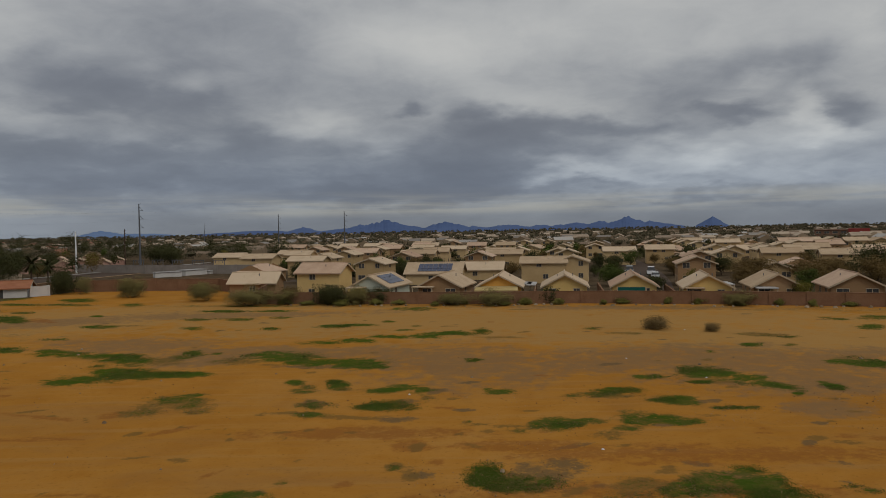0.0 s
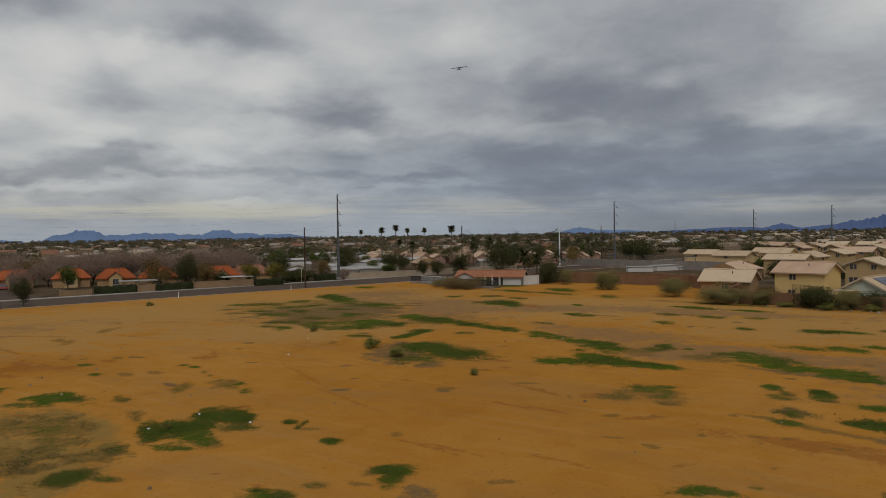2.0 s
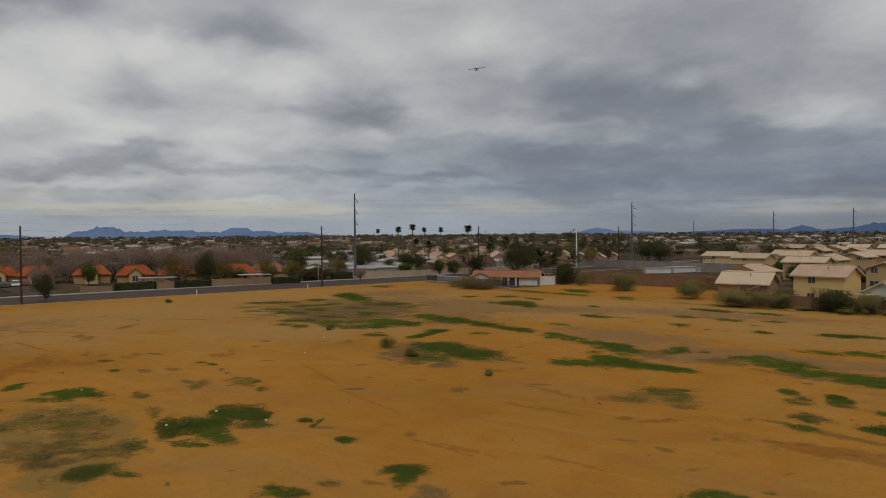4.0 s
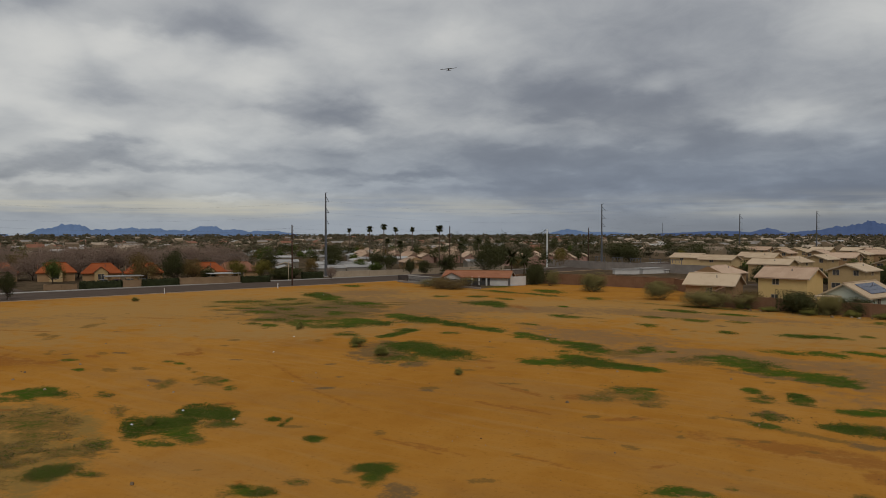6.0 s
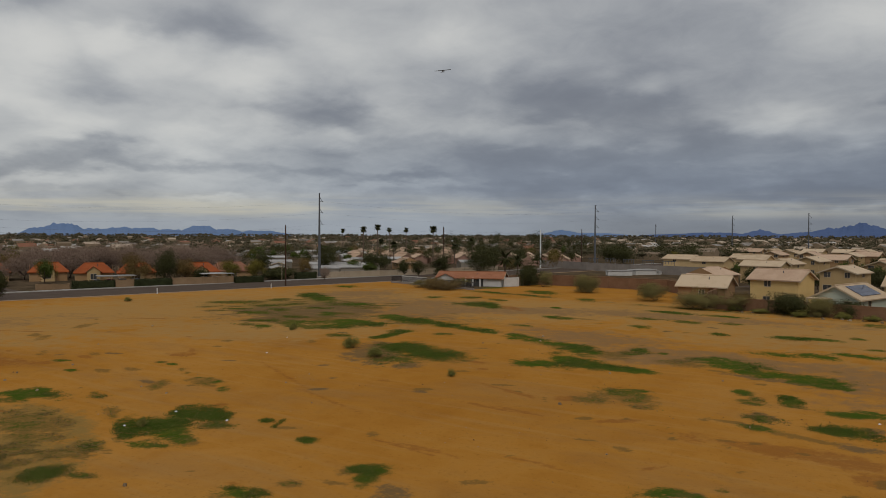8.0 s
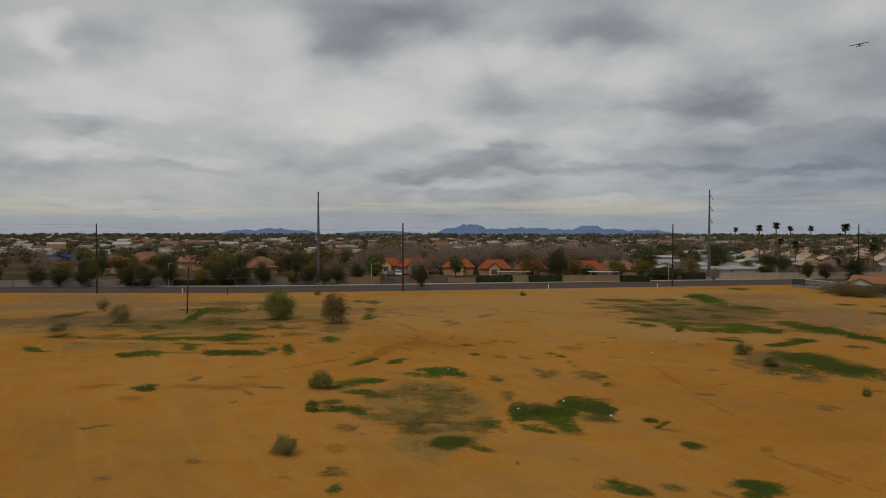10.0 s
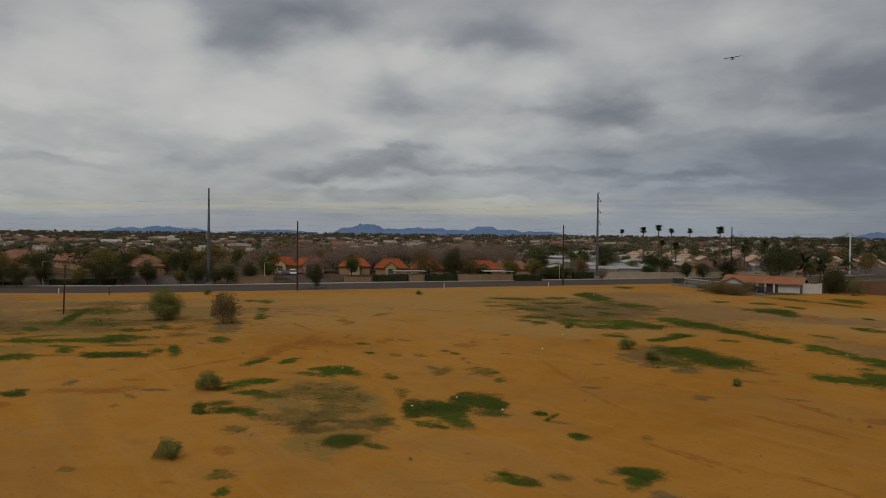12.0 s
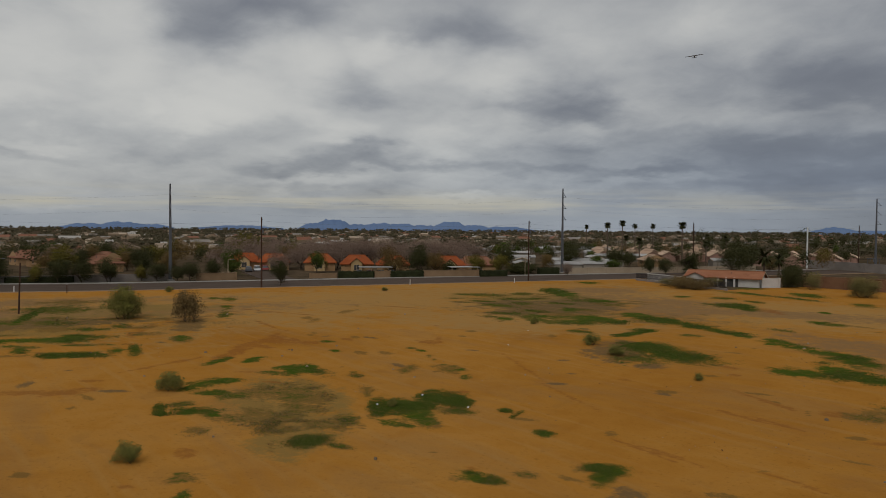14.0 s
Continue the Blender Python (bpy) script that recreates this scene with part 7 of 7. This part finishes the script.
# yard trees among the houses
plant("broad", -8.3, 255, 6.0, 8.5)
plant("broad", 0.9, 315, 6.0, 8.0)
plant("green", 11.6, 193, 3.9, 5.0)
plant("rust", 16.5, 183, 3.8, 5.0)
plant("green", 30, 275, 5.4, 9)
plant("green", 33.4, 149, 4.6, 6.5)
plant("street", 36.4, 129, 3.4, 4.4)
plant("dark_bush", 16.2, 117.6, 2.4, 3.4)
plant("green", 56, 222, 5.2, 6)
plant("rust", 62.5, 150, 5.6, 9)
plant("rust", 57, 141, 4.4, 6)
plant("rust", 71, 144, 5.4, 9)
plant("rust", 77, 147, 5.4, 8)
plant("green", 62, 127, 4.2, 4)
plant("yellow", 53.5, 111.2, 3.2, 3.2)
plant("broad", 86, 146, 7.8, 10)
plant("rust", 80, 136, 5.6, 8)
plant("green", 68.5, 108, 3.6, 3.2)
plant("dark_bush", 59.0, 108.6, 1.8, 2.2)
plant("yellow", 46, 137, 3.8, 4)
plant("bare", -17, 190, 3.6, 4)
plant("rust", -27, 127.6, 2.8, 4.5)
for k in range(330):
    az, dist = rng.uniform(-36, 13), rng.uniform(170, 420)
    x, y = -math.sin(radians(az)) * dist, math.cos(radians(az)) * dist
    if all(math.hypot(x - a, y - b - 5) > 5.6 for a, b in TAKEN) and abs(x - (46 + (y - 168) * 0.20)) > 6:
        (plant if dist < 240 else stand)(rng.choice(("green", "street", "street", "broad", "rust")), x, y, rng.uniform(3.0, 5.2))


build_stands()


def hedge(x0, y0, x1, y1, h, w=1.3):
    d = Vector((x1 - x0, y1 - y0, 0))
    r = np.random.default_rng(int(abs(x0 * 10)))
    base = thing("hedge", "clipped dark green hedge along the pavement", "hedge", "hedges", pose(x0, y0, 0, 0, 0, math.degrees(math.atan2(d.y, d.x))))
    n = int(d.length * 190)
    p = r.uniform(-0.5, 0.5, (n, 3))
    k = r.integers(0, 3, n)
    s = np.sign(p[np.arange(n), k])
    p[np.arange(n), k] = 0.5 * s
    p = p * [d.length, w, h] + [d.length / 2, 0, h / 2] + r.normal(0, 0.05, (n, 3))
    p[:, 2] = np.abs(p[:, 2])
    core = part("stem_mass", Build().box(0.1, -w / 2 + 0.1, -0.05, d.length - 0.1, w / 2 - 0.1, h - 0.1, 0.1), HEDGE_LEAF, base)
    leaf = new("leaves", quads("leaves", p, 0.14, HEDGE_LEAF, r))
    leaf.parent = base


hedge(-154.2, 85.6, -149.8, 92.6, 1.7)
hedge(-148.8, 96.6, -146.8, 104.8, 1.7)
hedge(-141.2, 118.4, -138.6, 125, 1.6)
hedge(-172.5, 19, -169.5, 31, 1.3)
hedge(-179, 2, -175, 14, 1.0)
hedge(-140.5, 138, -139, 144, 1.8)

# ---- the far town: roofs and tree tops out to the horizon ----


def far_houses():
    r = np.random.default_rng(3)
    v, f, mats = [], [], []

    def one(x, y, w, d, e, h, a, mi):
        k = len(v)
        ca, sa = math.cos(a), math.sin(a)
        for px, py, pz in ((-w, -d, -0.1), (w, -d, -0.1), (w, d, -0.1), (-w, d, -0.1), (-w, -d, e), (w, -d, e), (w, d, e), (-w, d, e), (0, -d, h), (0, d, h)):
            v.append((x + px * ca - py * sa, y + px * sa + py * ca, pz))
        f.extend([(k, k + 1, k + 5, k + 8, k + 4), (k + 2, k + 3, k + 7, k + 9, k + 6), (k + 1, k + 2, k + 6, k + 5), (k + 3, k, k + 4, k + 7), (k + 4, k + 8, k + 9, k + 7), (k + 8, k + 5, k + 6, k + 9)])
        mats.extend([0, 0, 0, 0, mi, mi])

    for dist0, dist1, n in ((330, 600, 540), (600, 1100, 720), (1100, 2200, 480)):
        for _ in range(n):
            az, dist = math.radians(r.uniform(-38, 112)), math.sqrt(r.uniform(dist0 ** 2, dist1 ** 2))
            deg = math.degrees(az)
            if (-36 < deg < 12 and dist < 410) or (49 < deg < 70 and dist < 360) or (22 < deg < 54 and dist < 480):
                continue
            two = r.uniform() < (0.35 if deg < 20 else 0.12)
            e = 4.8 if two else 2.6
            one(-math.sin(az) * dist, math.cos(az) * dist, r.uniform(2.6, 4.2), r.uniform(3.6, 6.2), e, e + r.uniform(1.0, 1.9), r.choice([-0.2, 1.37]) + r.normal(0, 0.15), int(r.choice([1, 1, 2, 3, 3]) if deg > 20 else r.choice([1, 1, 1, 3])))
    me = bpy.data.meshes.new("distant_houses")
    me.from_pydata(v, [], f)
    for mt in (FAR_WALL, FAR_ROOF, ROOF_BROWN, FAR_PALE):
        me.materials.append(mt)
    me.polygons.foreach_set("material_index", mats)
    tagged(new("distant_houses", me), "countless low houses with pale roofs stretching to the horizon", "houses", kind="stuff")


def far_trees(name, label, rings, mat, seed, keep):
    """Distant tree crowns, each a few lumpy tufts."""
    r = np.random.default_rng(seed)
    cs, ss, ds = [], [], []
    for d0, d1, n, h0, h1, leaves, size in rings:
        az, dist = np.radians(r.uniform(-38, 114, n)), np.sqrt(r.uniform(d0 ** 2, d1 ** 2, n))
        ok = np.array([keep(math.degrees(a), d) for a, d in zip(az, dist)])
        for a, d in zip(az[ok], dist[ok]):
            h = r.uniform(h0, h1)
            w = h * r.uniform(0.55, 0.95)
            k = r.normal(size=(leaves, 3))
            k = k / np.linalg.norm(k, axis=1)[:, None] * r.uniform(0.35, 1.0, (leaves, 1))
            ds.append(k)
            cs.append(k * [w, w, h * 0.36] + [-math.sin(a) * d, math.cos(a) * d, h * 0.6])
            ss.append(np.full(leaves, size * h / 6.0))
    me = quads(name, np.concatenate(cs), np.concatenate(ss), mat, r, 0.0, 0.75, np.concatenate(ds))
    tagged(new(name, me), label, "trees", kind="stuff")
    # the dense inside of each crown
    b = Build()
    for k in cs:
        c, s = k.mean(0), k.std(0) * 1.15
        p = [c + s * o for o in np.array([(1, 0, 0), (0, 1, 0), (-1, 0, 0), (0, -1, 0), (0, 0, 1), (0, 0, -1.3)])]
        b.solid(p, [(0, 1, 4), (1, 2, 4), (2, 3, 4), (3, 0, 4), (1, 0, 5), (2, 1, 5), (3, 2, 5), (0, 3, 5)])
    tagged(part(name, b, mat), "dense inner crowns of the far trees", "trees", kind="stuff")


far_houses()
far_trees("distant_trees", "dark scattered tree crowns of the far town", [(330, 600, 1500, 3.4, 6.6, 110, 0.40), (600, 1100, 2500, 3.8, 7.4, 44, 0.66), (1100, 2200, 2600, 4.5, 9.6, 20, 1.05), (2200, 4100, 1700, 6, 13, 10, 1.8)], FAR_LEAF, 8,
          lambda a, d: not (-36 < a < 12 and d < 420 and (a * 7.3 + d) % 3 > 0.5))

# ---- small things on the field ----
rng = random.Random(9)
for k in range(46):
    az, dist = rng.uniform(-30, 92), rng.uniform(34, 112)
    x, y = -math.sin(radians(az)) * dist, math.cos(radians(az)) * dist
    s = rng.uniform(0.05, 0.13)
    b = Build().tube((0, 0, -0.03), (s * 0.3, 0, s), s * 1.3, s * 0.7, 6)
    b.v = [(p[0] * rng.uniform(0.8, 1.25), p[1] * rng.uniform(0.8, 1.25), p[2]) for p in b.v]
    st = tagged(part("stone", b, STONE), "pale stone lying on the dirt", "stone", "stones")
    st.matrix_basis = pose(x, y, 0, 0, 0, rng.uniform(0, 360))
for x, y in ((-42.5, 30.6), (-37.8, 31.0), (-62.5, 60), (-56, 51), (-101, 105), (16, 67), (20, 58), (8, 40), (-3, 54), (-28, 9), (27, 84.5), (-42, 26.5)):
    b = Build().solid([(-0.16, -0.1, 0.0), (0.14, -0.12, 0.02), (0.17, 0.1, 0.0), (-0.13, 0.12, 0.03), (0.0, 0.0, 0.13), (0.05, -0.02, -0.03)], [(0, 1, 4), (1, 2, 4), (2, 3, 4), (3, 0, 4), (1, 0, 5), (2, 1, 5), (3, 2, 5), (0, 3, 5)])
    lt = tagged(part("litter", b, LITTER), "crumpled white scrap lying in the weeds", "litter", "litter")
    lt.matrix_basis = pose(x, y, 0.04, 0, 0, x * 40) @ Matrix.Scale(0.6, 4)

for k in range(60):
    t = k / 60
    x = -28 + 100 * t + rng.uniform(-1, 1)
    y = np.interp(x, [-32, -4.6, 26.4, 43, 62, 92], [124.5, 119.6, 115.4, 110.9, 104, 90]) - rng.uniform(0.8, 4.2)
    s = rng.uniform(0.10, 0.30)
    b = Build().tube((0, 0, -0.05), (s * 0.3, 0, s * 0.9), s * 1.3, s * 0.6, 6)
    b.v = [(p[0] * rng.uniform(0.8, 1.3), p[1] * rng.uniform(0.8, 1.3), p[2]) for p in b.v]
    rb = tagged(part("rubble", b, STONE), "broken rubble lump at the foot of the wall", "rubble", "rubble")
    rb.matrix_basis = pose(x, y, 0, 0, 0, rng.uniform(0, 360))
    if k % 3 == 0:
        plant("tuft", x + 1.2, y + 0.6, rng.uniform(0.5, 1.1), rng.uniform(1.2, 3.0))

def clods():
    """Crumbled lumps of soil and gravel strewn over the bare dirt, thickest on the stony ground."""
    r = np.random.default_rng(17)
    spots = []
    for az0, az1, d0, d1, n in ((-31, 4, 32, 50, 2600), (-31, 30, 48, 62, 1500), (-31, 90, 60, 78, 1500), (4, 92, 32, 60, 700)):
        az, dist = np.radians(r.uniform(az0, az1, n)), np.sqrt(r.uniform(d0 ** 2, d1 ** 2, n))
        spots.append(np.stack([-np.sin(az) * dist, np.cos(az) * dist, dist], 1))
    p = np.concatenate(spots)
    p = p[lattice(p[:, 0] * 0.22, p[:, 1] * 0.22, 21) + 0.6 * lattice(p[:, 0] * 0.9, p[:, 1] * 0.9, 22) + r.normal(0, 0.25, len(p)) > 0.12]
    size = (0.014 + 0.04 * r.uniform(size=len(p)) ** 3) * np.clip(p[:, 2] / 38, 1, 1.8)
    b = Build()
    for (x, y, d), s in zip(p, size):
        a, k = r.uniform(0, math.tau), r.uniform(0.7, 1.4, 4)
        ring = [(x + s * k[i] * math.cos(a + i * 1.571), y + s * k[i] * math.sin(a + i * 1.571), -0.02) for i in range(4)]
        b.solid(ring + [(x + s * r.normal(0, 0.3), y + s * r.normal(0, 0.3), s * r.uniform(0.5, 1.0))], [(0, 1, 4), (1, 2, 4), (2, 3, 4), (3, 0, 4)])
    tagged(part("gravel", b, CLOD), "crumbled clods and gravel strewn over the dirt", "gravel", kind="stuff")


clods()

# a small model aeroplane in the air over the field
az, el, dist = radians(34.2), radians(12.5), 90.0
plane = thing("model_aeroplane", "small dark model aeroplane flying over the field", "aeroplane", m=pose(-math.sin(az) * dist * math.cos(el), math.cos(az) * dist * math.cos(el), 12 + dist * math.sin(el), 0, -6, 34))
part("fuselage", Build().tube((0, -0.45, 0), (0, 0.1, 0.02), 0.05, 0.09, 8).tube((0, 0.1, 0.02), (0, 0.75, 0.03), 0.09, 0.03, 8), CAR_DARK, plane)
part("wing", Build().solid([(-0.98, -0.05, 0.12), (0, -0.16, 0.09), (0.98, -0.05, 0.12), (0.98, 0.08, 0.12), (0, 0.12, 0.09), (-0.98, 0.08, 0.12), (-0.98, -0.05, 0.14), (0, -0.16, 0.13), (0.98, -0.05, 0.14), (0.98, 0.08, 0.14), (0, 0.12, 0.13), (-0.98, 0.08, 0.14)],
                          [(0, 5, 4, 1), (1, 4, 3, 2), (6, 7, 10, 11), (7, 8, 9, 10), (0, 1, 7, 6), (1, 2, 8, 7), (3, 4, 10, 9), (4, 5, 11, 10), (2, 3, 9, 8), (5, 0, 6, 11)]), CAR_DARK, plane)
part("tailplane", Build().box(-0.28, 0.62, 0.05, 0.28, 0.76, 0.075), CAR_DARK, plane)
part("fin", Build().box(-0.012, 0.6, 0.06, 0.012, 0.78, 0.26), CAR_DARK, plane)
